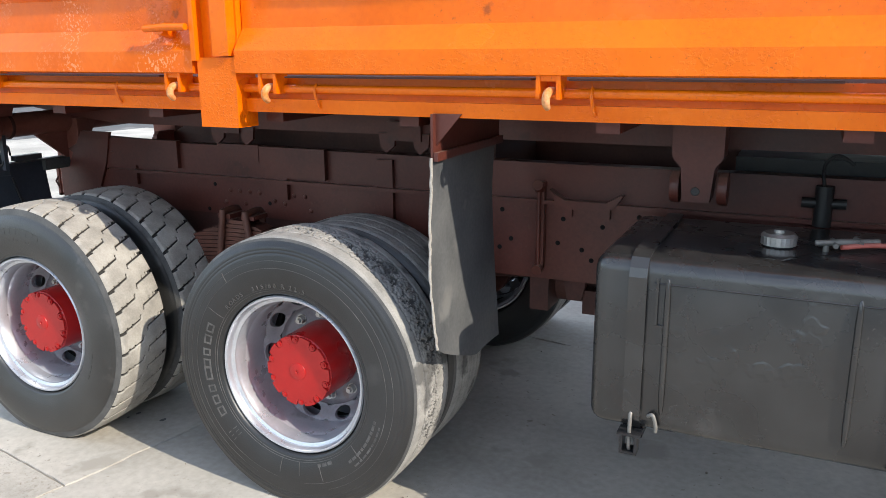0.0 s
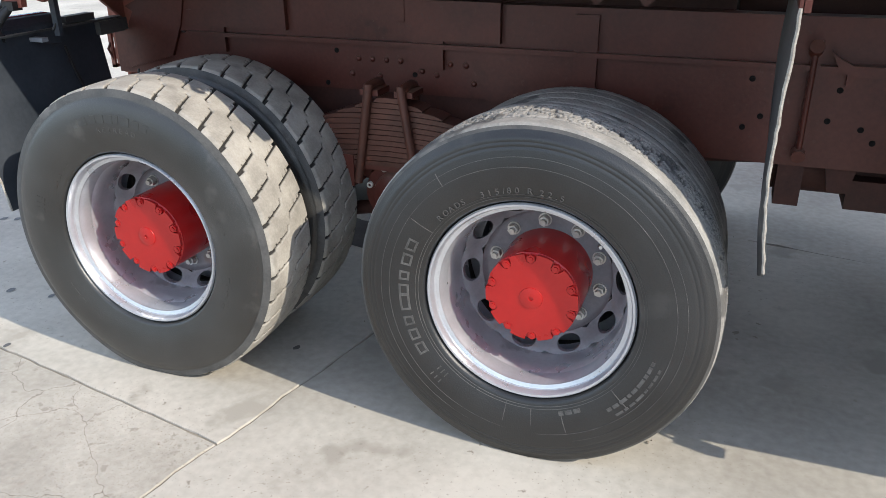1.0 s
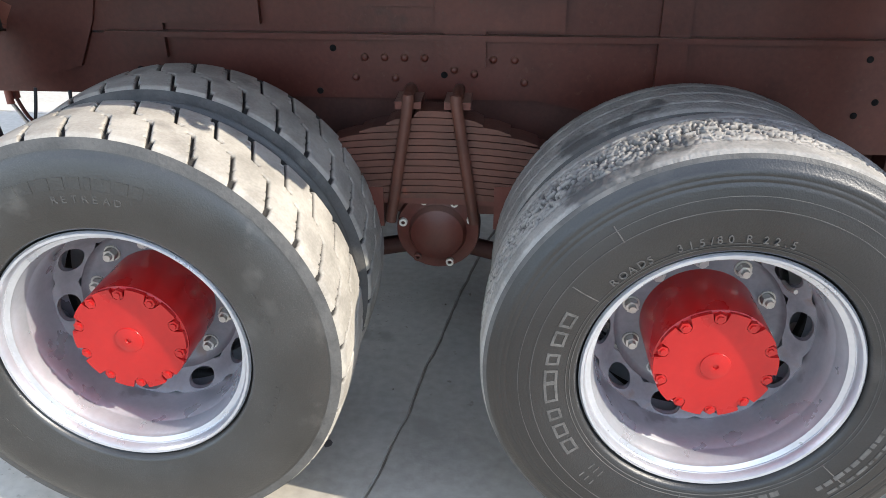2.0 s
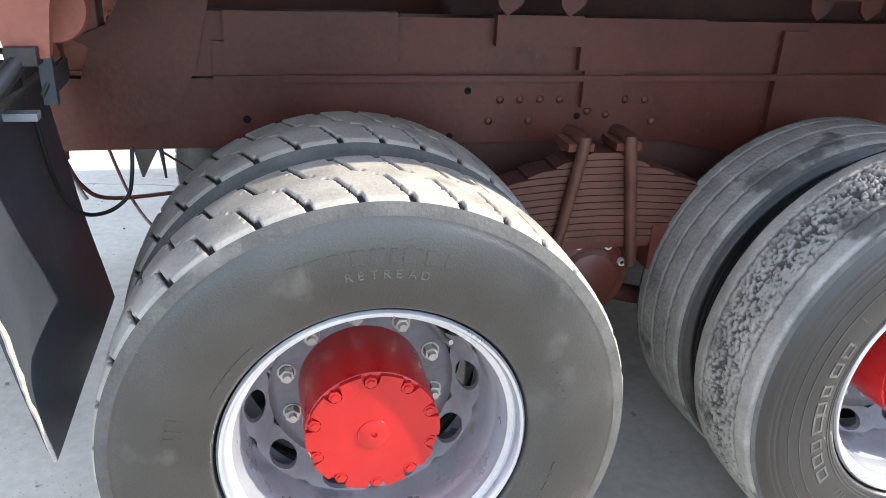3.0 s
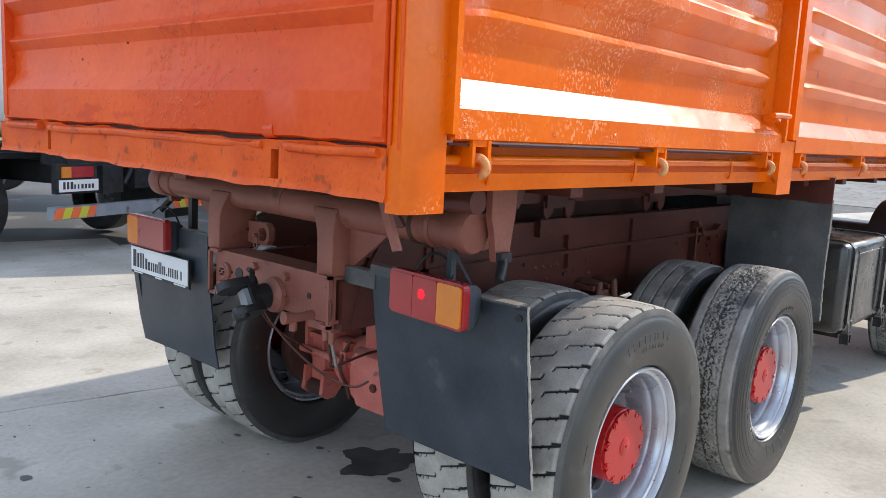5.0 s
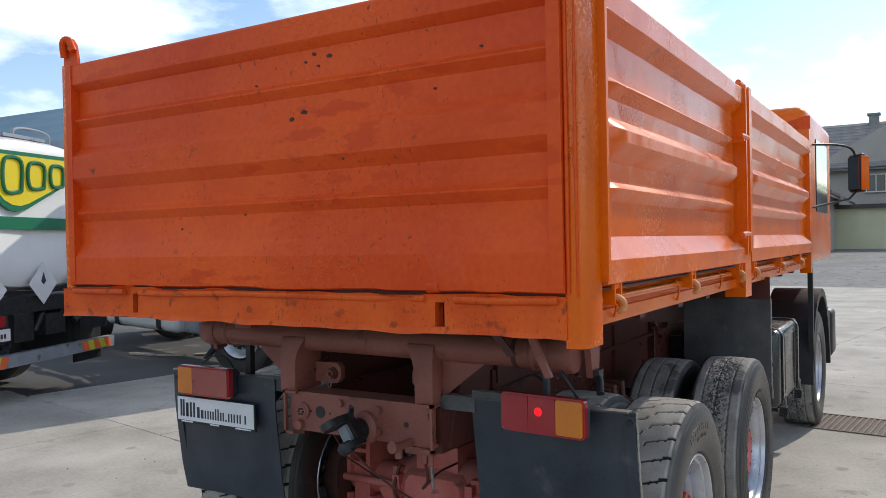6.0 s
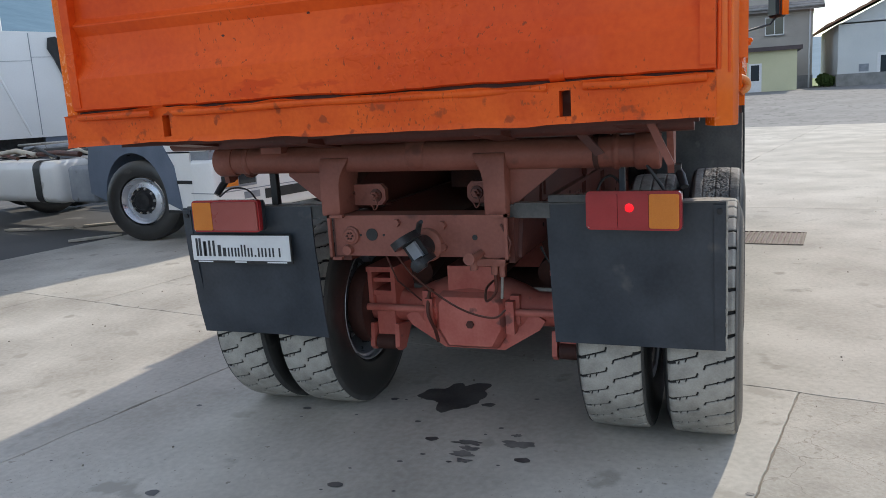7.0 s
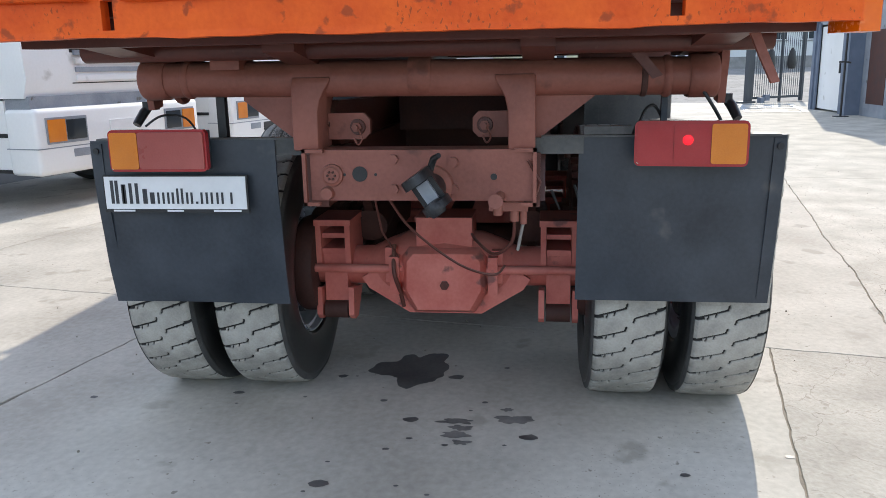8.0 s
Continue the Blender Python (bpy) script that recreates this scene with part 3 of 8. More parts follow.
# ---- axles ----
def axle(x, cover):
    bm = bmesh.new()
    lathe(bm, [(0.0, 0.62), (0.082, 0.62), (0.085, 0.93), (0.12, 1.00), (0.15, 1.08), (0.165, CY), (0.15, 1.41), (0.12, 1.49), (0.085, 1.56), (0.082, 1.87), (0.0, 1.87)],
          28, (x, 0, 0.505))
    a = part("axle_housing", bm, AXLE_RED, truck, "dusty red axle housing", smooth=40)
    bm = bmesh.new()
    n = 8
    outline = [(CY + 0.19, 0.575), (CY + 0.155, 0.615), (CY - 0.155, 0.615), (CY - 0.19, 0.575), (CY - 0.195, 0.43), (CY - 0.135, 0.328), (CY + 0.135, 0.328), (CY + 0.195, 0.43)]
    inner = [(CY + (y - CY) * 0.80, 0.47 + (z - 0.47) * 0.84) for y, z in outline]
    s = -1 if cover else 1
    r0 = [bm.verts.new((x + 0.02 * s, y, z)) for y, z in outline]
    r1 = [bm.verts.new((x + 0.135 * s, CY + (y - CY) * 0.95, 0.47 + (z - 0.47) * 0.96)) for y, z in outline]
    r2 = [bm.verts.new((x + 0.165 * s, y, z)) for y, z in inner]
    for p0, p1 in ((r0, r1), (r1, r2)):
        for k in range(n):
            bm.faces.new((p0[k], p0[(k + 1) % n], p1[(k + 1) % n], p1[k]))
    bm.faces.new(r2)
    bm.faces.new(r0[::-1])
    part("differential_cover", bm, AXLE_RED, a, "red differential cover", smooth=45, bevel=0.028)
    bm = bmesh.new()
    prism(bm, [(CY + 0.33, 0.425), (CY + 0.155, 0.318), (CY - 0.155, 0.318), (CY - 0.33, 0.425), (CY - 0.36, 0.47), (CY - 0.17, 0.60), (CY + 0.17, 0.60), (CY + 0.36, 0.47)], "x", x - 0.10, x + 0.10)
    part("housing_web", bm, AXLE_RED, a, bevel=0.02, smooth=40)
    part("carrier_block", boxes((x - 0.11, x + 0.11, CY - 0.118, CY + 0.118, 0.60, 0.735)), AXLE_RED, a, bevel=0.02)
    pieces("breather_lug", ((x - 0.13, x - 0.09, CY - 0.245, CY - 0.20, 0.46, 0.60), (x - 0.13, x - 0.09, CY + 0.20, CY + 0.25, 0.46, 0.61)), AXLE_RED, a, bevel=0.012)
    for k in range(9):
        w = math.pi * (0.1 + 0.8 * k / 8)
        part("cover_bolt", hexnut(bmesh.new(), (x + 0.138 * s, CY + 0.172 * math.cos(w), 0.47 + 0.128 * (math.sin(w) if k % 2 else -math.sin(w) * 0.9)), 0.011, 0.012 * s, "x"), AXLE_RED, a)
    part("drain_plug", hexnut(bmesh.new(), (x + 0.163 * s, CY - 0.005, 0.46), 0.02, 0.014 * s, "x"), BROWN, a)
    for y in (0.762, 2 * CY - 0.762):
        part("spring_seat", boxes((x - 0.09, x + 0.09, y - 0.05, y + 0.05, 0.36, 0.57)), AXLE_RED, a, bevel=0.008)
        pieces("seat_cheek", ((x - 0.12, x + 0.12, y - 0.075, y - 0.052, 0.50, 0.72), (x - 0.12, x + 0.12, y + 0.052, y + 0.075, 0.50, 0.72)), AXLE_RED, a, bevel=0.006)
        pieces("seat_shelf", ((x - 0.11, x + 0.11, y - 0.05, y + 0.05, 0.575, 0.60), (x - 0.105, x + 0.105, y - 0.05, y + 0.05, 0.645, 0.665), (x - 0.125, x + 0.125, y - 0.08, y + 0.08, 0.70, 0.725)), AXLE_RED, a, bevel=0.004)
        for dy in (-0.07, 0.07):
            bm = bmesh.new()
            prism(bm, [(x - 0.13, 0.31), (x - 0.10, 0.285), (x - 0.05, 0.285), (x + 0.05, 0.40), (x - 0.12, 0.43)], "y", y + dy - 0.012, y + dy + 0.012)
            part("rod_fork", bm, AXLE_RED, a, bevel=0.004)
        part("rod_eye", rods(([(x - 0.085, y - 0.05, 0.325), (x - 0.085, y + 0.05, 0.325)], 0.04, 14)), BROWN_DARK, a, smooth=60)
        part("torque_rod", rods(([(x - 0.07, y, 0.325), (0.675, y, 0.47)], 0.028, 12)), BROWN_DARK, a, smooth=60)
        part("brake_chamber", rods(([(x + 0.10, y + (0.12 if y < CY else -0.12), 0.66), (x + 0.30, y + (0.12 if y < CY else -0.12), 0.70)], 0.075, 16)), BROWN_DARK, a, smooth=60)
        part("brake_rod", rods(([(x - 0.135, y + (-0.13 if y < CY else 0.13), 0.52), (x - 0.135, y + (0.30 if y < CY else -0.30), 0.52)], 0.0185, 12)), AXLE_RED, a, smooth=60)
        part("slack_adjuster", boxes((x - 0.17, x - 0.11, y + (0.25 if y < CY else -0.29), y + (0.29 if y < CY else -0.25), 0.42, 0.58)), AXLE_RED, a, bevel=0.008)
    return a


rear_axle = axle(0.0, True)
axle(1.35, False)
part("breather_hose", rods(([(-0.12, 1.45, 0.62), (-0.19, 1.44, 0.52), (-0.16, 1.42, 0.42), (-0.15, 1.41, 0.36)], 0.009)), BROWN, rear_axle, smooth=60)

# ---- bogie springs ----
for y, s in ((0.65, 1), (2 * CY - 0.65, -1)):
    pack = part("spring_pack", boxes((0.30, 1.06, y - 0.04, y + 0.04, 0.648, 0.668)), BROWN, truck, "brown leaf spring pack over the bogie pivot")
    for k in range(13):
        z = 0.668 + 0.0195 * k
        half = 0.70 - 0.012 * k if k < 6 else 0.58 - 0.075 * (k - 5)
        bm = bmesh.new()
        n = 12
        lo, hi = [], []
        for i in range(n + 1):
            u = -1 + 2 * i / n
            drop = -0.11 * (half * u / 0.7) ** 2
            lo.append((0.675 + half * u, z + drop))
            hi.append((0.675 + half * u, z + 0.017 * (1 - 0.75 * max(0.0, (abs(u) - 0.72) / 0.28) ** 1.5) + drop))
        prism(bm, lo + hi[::-1], "y", y - 0.045, y + 0.045)
        part("spring_leaf", bm, SPRING, pack)
    for dx, lean in ((-0.070, -0.055), (0.062, 0.050)):
        bm = rods(([(0.675 + dx + lean, y - s * 0.055, 0.60), (0.675 + dx, y - s * 0.06, 0.93), (0.675 + dx, y - s * 0.045, 0.955), (0.675 + dx, y + s * 0.045, 0.955),
                    (0.675 + dx, y + s * 0.06, 0.9)], 0.016, 10))
        part("u_bolt", bm, SPRING, pack, smooth=60)
        part("clamp_pad", boxes((0.675 + dx - 0.035, 0.675 + dx + 0.035, y - 0.05, y + 0.05, 0.925, 0.945)), BROWN, pack, bevel=0.004)
    bm = bmesh.new()
    f = -s
    lathe(bm, [(0.0, 0.058 * f), (0.05, 0.056 * f), (0.075, 0.045 * f), (0.084, 0.022 * f), (0.096, 0.018 * f), (0.118, 0.016 * f), (0.122, 0.0), (0.122, -0.05 * f), (0.10, -0.14 * f)],
          40, (0.68, y, 0.555))
    hub = part("bogie_pivot_hub", bm, BROWN, truck, "brown bogie pivot hub with bright bolts", smooth=35)
    for a in (62, 112, 22, 165, 290, 235):
        q = (0.68 + 0.103 * math.cos(radians(a)), y + 0.021 * f, 0.555 + 0.103 * math.sin(radians(a)))
        bm = bmesh.new()
        lathe(bm, [(0.006, 0.004 * f), (0.006, 0.008 * f), (0.0115, 0.008 * f), (0.0125, 0.0), (0.0125, -0.004 * f)], 12, q)
        part("pivot_bolt", bm, BOLT_BRIGHT if a != 235 else BROWN, hub, smooth=40)
    part("pivot_bracket", boxes((0.50, 0.86, *sorted((y + s * 0.01, y + s * 0.08)), 0.60, 0.66), (0.46, 0.53, y - 0.05, y + 0.05, 0.58, 0.70), (0.84, 0.92, y - 0.05, y + 0.05, 0.58, 0.71)), BROWN, truck, bevel=0.012)
# Dark backing sheets added for the shaded gap between rail and springs.
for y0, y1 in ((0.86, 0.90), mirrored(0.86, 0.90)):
    part("gap_backing", prism(bmesh.new(), [(-0.08, 0.89), (1.36, 0.89), (1.05, 0.52), (0.30, 0.52)], "y", y0, y1), BROWN_DARK, truck, bevel=0.004)
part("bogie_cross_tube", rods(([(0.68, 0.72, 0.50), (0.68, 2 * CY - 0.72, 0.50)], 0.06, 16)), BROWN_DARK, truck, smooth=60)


# ---- wheels ----
TR, TW = 0.527, 0.128      # tread radius, half its width


def seg_dist(u, v, a, b):
    d = np.array(b) - np.array(a)
    t = np.clip(((u - a[0]) * d[0] + (v - a[1]) * d[1]) / (d @ d), 0, 1)
    return np.hypot(u - a[0] - t * d[0], v - a[1] - t * d[1])


def settle(p):
    """The tyre stands flat on the ground under its own load and bulges there."""
    low = np.clip((-0.36 - p[:, 2]) / 0.15, 0, 1)
    p[:, 1] *= 1 + 0.07 * low ** 2
    p[:, 2] = np.maximum(p[:, 2], -0.5085)
    return p


def lattice(rng, na, nu, fa, fu, shear):
    """Smooth random values round a tyre: fa cells about it, fu across it, slanted by shear cells a cell."""
    g = rng.random((fa, fu + 2))
    v = np.linspace(0, fu, nu + 1)[None, :]
    a = (np.arange(na)[:, None] / na * fa + shear * v) % fa
    i, j = np.floor(a).astype(int) % fa, np.broadcast_to(np.floor(v).astype(int), (na, nu + 1))
    p, q = a - np.floor(a), v - np.floor(v)
    p, q = p * p * (3 - 2 * p), q * q * (3 - 2 * q)
    return (g[i, j] * (1 - p) + g[(i + 1) % fa, j] * p) * (1 - q) + (g[i, j + 1] * (1 - p) + g[(i + 1) % fa, j + 1] * p) * q


def tread_mesh(worn, torn=True):
    na, nu = 1440, 72
    a = np.arange(na) / na * 2 * math.pi
    u = np.linspace(-1, 1, nu + 1)
    A, U = np.meshgrid(a, u, indexing="ij")
    crown = TR - 0.006 * U ** 2 - 0.010 * np.clip(np.abs(U) - 0.9, 0, 1) / 0.1
    rng = np.random.default_rng(5 if worn else 3)
    if worn:
        zig = 0.022 * np.abs(((A / (2 * math.pi) * 90) % 1) * 2 - 1)
        depth = np.zeros_like(A)
        for c in (-0.55, 0.02, 0.56):
            depth = np.maximum(depth, 0.006 * np.clip(1 - np.abs(U - c - zig) / 0.040, 0, 1) ** 0.5)
        chips = 0.34 * lattice(rng, na, nu, 300, 20, 0.9) + 0.36 * lattice(rng, na, nu, 560, 36, -0.7) + 0.30 * lattice(rng, na, nu, 720, 60, 0.4)
        patch = lattice(rng, na, nu, 26, 4, 0.0)
        band = np.clip(1.5 - np.abs(U - 0.02) / 0.48, 0, 1) if torn else 0.12
        depth = depth + band * np.clip((chips - 0.48 + 0.16 * (patch - 0.5)) / 0.10, 0, 1) * 0.0075
        depth = depth + 0.0012 * lattice(rng, na, nu, 480, 30, 0.0)
        edge = np.clip((np.abs(U) - 0.86) / 0.14, 0, 1) * rng.random(A.shape) * 0.003
        depth += edge
    else:
        pitch = 2 * math.pi * TR / 36
        V = (A * TR) % pitch
        W = U * TW
        depth = np.zeros_like(A)
        y0 = 0.25 * pitch
        lines = [((TW + .02, -0.02 * pitch), (0.016, 0.44 * pitch), 0.0024), ((0.016, 0.44 * pitch), (0.011, 0.62 * pitch), 0.0022),
                 ((-0.018, 0.02 * pitch), (-TW - 0.02, 0.50 * pitch), 0.0024), ((-0.018, 0.02 * pitch), (-0.013, -0.16 * pitch), 0.0022),
                 ((0.058, 0.14 * pitch), (0.054, 0.26 * pitch), 0.0012), ((0.085, 0.02 * pitch), (0.081, 0.15 * pitch), 0.0012),
                 ((-0.062, 0.12 * pitch), (-0.066, 0.25 * pitch), 0.0012), ((-0.09, 0.20 * pitch), (-0.094, 0.33 * pitch), 0.0012),
                 ((TW + .01, -0.02 * pitch), (TW - 0.030, 0.06 * pitch), 0.0036), ((-TW - .01, 0.48 * pitch), (-TW + 0.030, 0.40 * pitch), 0.0036)]
        for shift in (-1, 0, 1):
            for p0, p1, w in lines:
                q0, q1 = (p0[0], p0[1] + y0 + shift * pitch), (p1[0], p1[1] + y0 + shift * pitch)
                depth = np.maximum(depth, 0.013 * np.clip((w + 0.0022 - seg_dist(W, V, q0, q1)) / 0.0022, 0, 1))
        depth += rng.random(A.shape) * 0.0006
    R = crown - depth
    P = np.stack([-R * np.cos(A), U * TW, R * np.sin(A)], -1).reshape(-1, 3)
    i, j = np.meshgrid(np.arange(na), np.arange(nu), indexing="ij")
    i2 = (i + 1) % na
    F = np.stack([i * (nu + 1) + j, i * (nu + 1) + j + 1, i2 * (nu + 1) + j + 1, i2 * (nu + 1) + j], -1).reshape(-1, 4)
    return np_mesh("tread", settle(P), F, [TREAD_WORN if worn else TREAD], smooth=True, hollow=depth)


def sidewall_mesh(name, mat, worn):
    half = [(0.288, 0.100), (0.296, 0.112), (0.3085, 0.116), (0.3105, 0.130), (0.316, 0.1362), (0.321, 0.1375), (0.345, 0.146), (0.375, 0.1525), (0.405, 0.1545), (0.43, 0.1530), (0.455, 0.149)]
    if worn:
        half += [(0.462, 0.1478), (0.464, 0.1462), (0.466, 0.1462), (0.468, 0.1468), (0.474, 0.1455), (0.476, 0.144), (0.478, 0.144), (0.480, 0.1445), (0.492, 0.140), (0.494, 0.1375), (0.508, 0.134), (0.5165, 0.1276)]
    else:
        half += [(0.470, 0.1445), (0.482, 0.140), (0.487, 0.1365), (0.492, 0.1355), (0.505, 0.132), (0.5155, 0.1276)]
    prof = [(r, -y) for r, y in half]
    seg = 144
    pts, fs = [], []
    for side in (1, -1):
        base = len(pts)
        for r, y in prof:
            for k in range(seg):
                t = 2 * math.pi * k / seg
                pts.append((-r * math.cos(t), y * side, r * math.sin(t)))
        for i in range(len(prof) - 1):
            for k in range(seg):
                j = (k + 1) % seg
                q = (base + i * seg + k, base + i * seg + j, base + (i + 1) * seg + j, base + (i + 1) * seg + k)
                fs.append(q if side == 1 else q[::-1])
    shoulder = [1 if half[i][0] >= (0.491 if not worn else 0.50) else 0 for i in range(len(prof) - 1) for k in range(seg)] * 2
    return np_mesh(name, settle(np.array(pts)), np.array(fs), [mat, RUBBER_WORN], shoulder)


def rim_mesh():
    bm = bmesh.new()
    lathe(bm, [(0.262, 0.125), (0.300, 0.128), (0.303, 0.118), (0.288, 0.108), (0.283, 0.0), (0.287, -0.108), (0.303, -0.117), (0.3045, -0.124), (0.300, -0.1295), (0.294, -0.1285), (0.290, -0.120),
               (0.287, -0.104), (0.2755, -0.099), (0.2735, -0.088), (0.270, -0.082), (0.2675, -0.050), (0.2665, -0.044), (0.2635, -0.040), (0.2625, 0.0), (0.2615, 0.035), (0.2595, 0.058), (0.2595, 0.075)], 96)
    me = bpy.data.meshes.new("wheel")
    bmesh.ops.recalc_face_normals(bm, faces=bm.faces)
    for f in bm.faces:
        f.smooth = True
    for e in bm.edges:
        e.smooth = not (len(e.link_faces) == 2 and e.calc_face_angle(0) > radians(38))
    bm.to_mesh(me)
    bm.free()
    me.materials.append(RIM)
    return me


def disc_mesh():
    """The wheel's disc with ten oval hand holes, the raised bolting ring and its inner edge."""
    bm = bmesh.new()
    nh, m = 10, 20
    r0, r1 = 0.204, 0.2605

    def depth(r):
        return 0.077 + 0.019 * math.cos((r - r0) / (r1 - r0) * math.pi) if r > r0 else 0.096

    for h in range(nh):
        c = (h + 0.889) * 2 * math.pi / nh
        half = math.pi / nh
        ring, edge, back = [], [], []
        for k in range(m):
            t = 2 * math.pi * k / m
            ct, st = math.cos(t), math.sin(t)
            rr, aa = 0.2335 + 0.0225 * st, c + 0.165 * ct
            s = 1 / max(abs(ct), abs(st))
            re, ae = (r0 + r1) / 2 + (r1 - r0) / 2 * max(-1, min(1, st * s)), c + half * max(-1, min(1, ct * s))
            for lst, q, a, y in ((ring, rr, aa, depth(rr)), (edge, re, ae, depth(re)), (back, rr, aa, depth(rr) + 0.016)):
                lst.append(bm.verts.new((-q * math.cos(a), y, q * math.sin(a))))
        for k in range(m):
            j = (k + 1) % m
            bm.faces.new((edge[k], edge[j], ring[j], ring[k]))
            bm.faces.new((ring[k], ring[j], back[j], back[k]))
    bmesh.ops.remove_doubles(bm, verts=bm.verts, dist=1e-5)
    lathe(bm, [(0.204, 0.096), (0.200, 0.106), (0.195, 0.113), (0.189, 0.116), (0.145, 0.116), (0.125, 0.116), (0.125, 0.14)], 80)
    bmesh.ops.recalc_face_normals(bm, faces=bm.faces)
    for f in bm.faces:
        f.smooth = True
    for e in bm.edges:
        e.smooth = not (len(e.link_faces) == 2 and e.calc_face_angle(0) > radians(35))
    me = bpy.data.meshes.new("disc")
    bm.to_mesh(me)
    bm.free()
    me.materials.append(RIM_DISC)
    return me


def hub_mesh():
    bm = bmesh.new()
    lathe(bm, [(0.139, 0.13), (0.1385, 0.02), (0.137, -0.068), (0.133, -0.0715), (0.12, -0.0715), (0.0, -0.0715)], 72)
    n, pts = 240, []
    for k in range(n):
        t = 2 * math.pi * k / n
        off = abs((t / (2 * math.pi) * 10 + 0.08) % 1 - 0.5) * 2 * math.pi / 10
        r = 0.1365
        gap = 0.125 * off
        if gap < 0.0165:
            r = min(r, 0.1245 - math.sqrt(0.0165 ** 2 - gap ** 2) * 0.95)
        pts.append((-r * math.cos(t), r * math.sin(t)))
    prism(bm, pts, "y", -0.0715, -0.083)
    lathe(bm, [(0.034, -0.083), (0.033, -0.0855), (0.028, -0.086), (0.024, -0.0875), (0.007, -0.0875), (0.005, -0.083)], 32)
    bmesh.ops.remove_doubles(bm, verts=bm.verts, dist=1e-5)
    bmesh.ops.recalc_face_normals(bm, faces=bm.faces)
    for f in bm.faces:
        f.smooth = True
    for e in bm.edges:
        e.smooth = not (len(e.link_faces) == 2 and e.calc_face_angle(0) > radians(30))
    me = bpy.data.meshes.new("hub_cap")
    bm.to_mesh(me)
    bm.free()
    me.materials.append(RED)
    return me


def simple_mesh(name, bm, mat, smooth=40):
    ob = link(name, bm, mat, None, smooth=smooth)
    me = ob.data
    bpy.data.objects.remove(ob)
    return me


RIM_ME, DISC_ME, HUB_ME = rim_mesh(), disc_mesh(), hub_mesh()
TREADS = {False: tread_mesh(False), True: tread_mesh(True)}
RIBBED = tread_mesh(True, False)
SIDES = {False: sidewall_mesh("sidewall", RUBBER, False), True: sidewall_mesh("sidewall", RUBBER_BLACK, True)}
bm = hexnut(bmesh.new(), (0, -0.012, 0), 0.0135, 0.014, "y")
lathe(bm, [(0.0, -0.016), (0.007, -0.016), (0.0075, -0.010)], 12)
HUB_BOLT = simple_mesh("hub_bolt", bm, RED, 30)
bm = hexnut(bmesh.new(), (0, -0.022, 0), 0.0165, 0.022, "y")
lathe(bm, [(0.0, -0.034), (0.009, -0.034), (0.010, -0.02)], 12)
lathe(bm, [(0.0165, -0.003), (0.021, -0.003), (0.021, 0.0)], 16)
WHEEL_NUT = simple_mesh("wheel_nut", bm, STEEL, 30)
bm = rods(([(0, -0.02, 0), (0, -0.06, 0.004), (0.006, -0.085, 0.01)], 0.0055, 8))
VALVE = simple_mesh("valve_stem", bm, STEEL, 60)


def put(name, me, parent, m=None, label=""):
    o = new(name, me)
    o.parent = parent
    if m is not None:
        o.matrix_basis = m
    return tagged(o, label)


def wheel(x, y, outer, worn, face=1, z=0.51):
    """face 1: its outer side looks to -y, -1: to +y. A dual's inner wheel has its disc hidden against the outer one."""
    turn = 0 if face == 1 else 180
    small = 0.972 if worn and not outer else 1.0      # the worn inner tyres are down to their cords
    w = put("wheel", RIM_ME, truck, pose(x, y, z - 0.509 * (1 - small), 0, 0, turn if outer else turn + 180) @ Matrix.Scale(small, 4), "silver wheel with a red hub" if outer else "inner wheel of a twin pair")
    put("sidewall", SIDES[worn], w, None, "black rubber sidewall, scuffed" if worn else "smooth black retread sidewall")
    t = put("tread", TREADS[worn] if outer or not worn else RIBBED, w, None, "worn torn tread" if worn else "dusty block tread with slanted grooves")
    if face == -1:
        t.matrix_basis = pose(0, 0, 0, 0, 0, 180)
        if not outer:
            t.matrix_basis = pose(0, 0, 0)
    elif not outer:
        t.matrix_basis = pose(0, 0, 0, 0, 0, 180)
    put("disc", DISC_ME, w)
    if outer:
        put("hub_cap", HUB_ME, w, None, "glossy red hub drum with scalloped rim")
        for k in range(10):
            t = 2 * math.pi * (k + 0.42) / 10
            put("hub_bolt", HUB_BOLT, w, pose(-0.1215 * math.cos(t), -0.0705, 0.1215 * math.sin(t), 0, math.degrees(t)))
            t = 2 * math.pi * (k + 0.361) / 10
            put("wheel_nut", WHEEL_NUT, w, pose(-0.1675 * math.cos(t), 0.116, 0.1675 * math.sin(t), 0, math.degrees(t)))
        put("valve_stem", VALVE, w, pose(-0.216 * math.cos(2.45), 0.088, 0.216 * math.sin(2.45)))
    return w


Y1, Y2 = 0.155, 0.512
wheels = {}
for axle_x, worn in ((0.0, False), (1.35, True)):
    wheels[worn] = wheel(axle_x, Y1, True, worn)
    wheel(axle_x, Y2, False, worn)
    wheel(axle_x, 2 * CY - Y1, True, worn, -1)
    wheel(axle_x, 2 * CY - Y2, False, worn, -1)
    for y0, y1 in ((0.60, 0.685), mirrored(0.60, 0.685)):
        part("brake_drum", lathe(bmesh.new(), [(0.10, y0), (0.205, y0), (0.21, y0 + 0.02), (0.21, y1 - 0.02), (0.20, y1), (0.08, y1)], 40, (axle_x, 0, 0.51)), BROWN_DARK, truck, smooth=40)
wheel(4.66, 0.19, True, True)
wheel(4.66, 2 * CY - 0.19, True, True, -1)


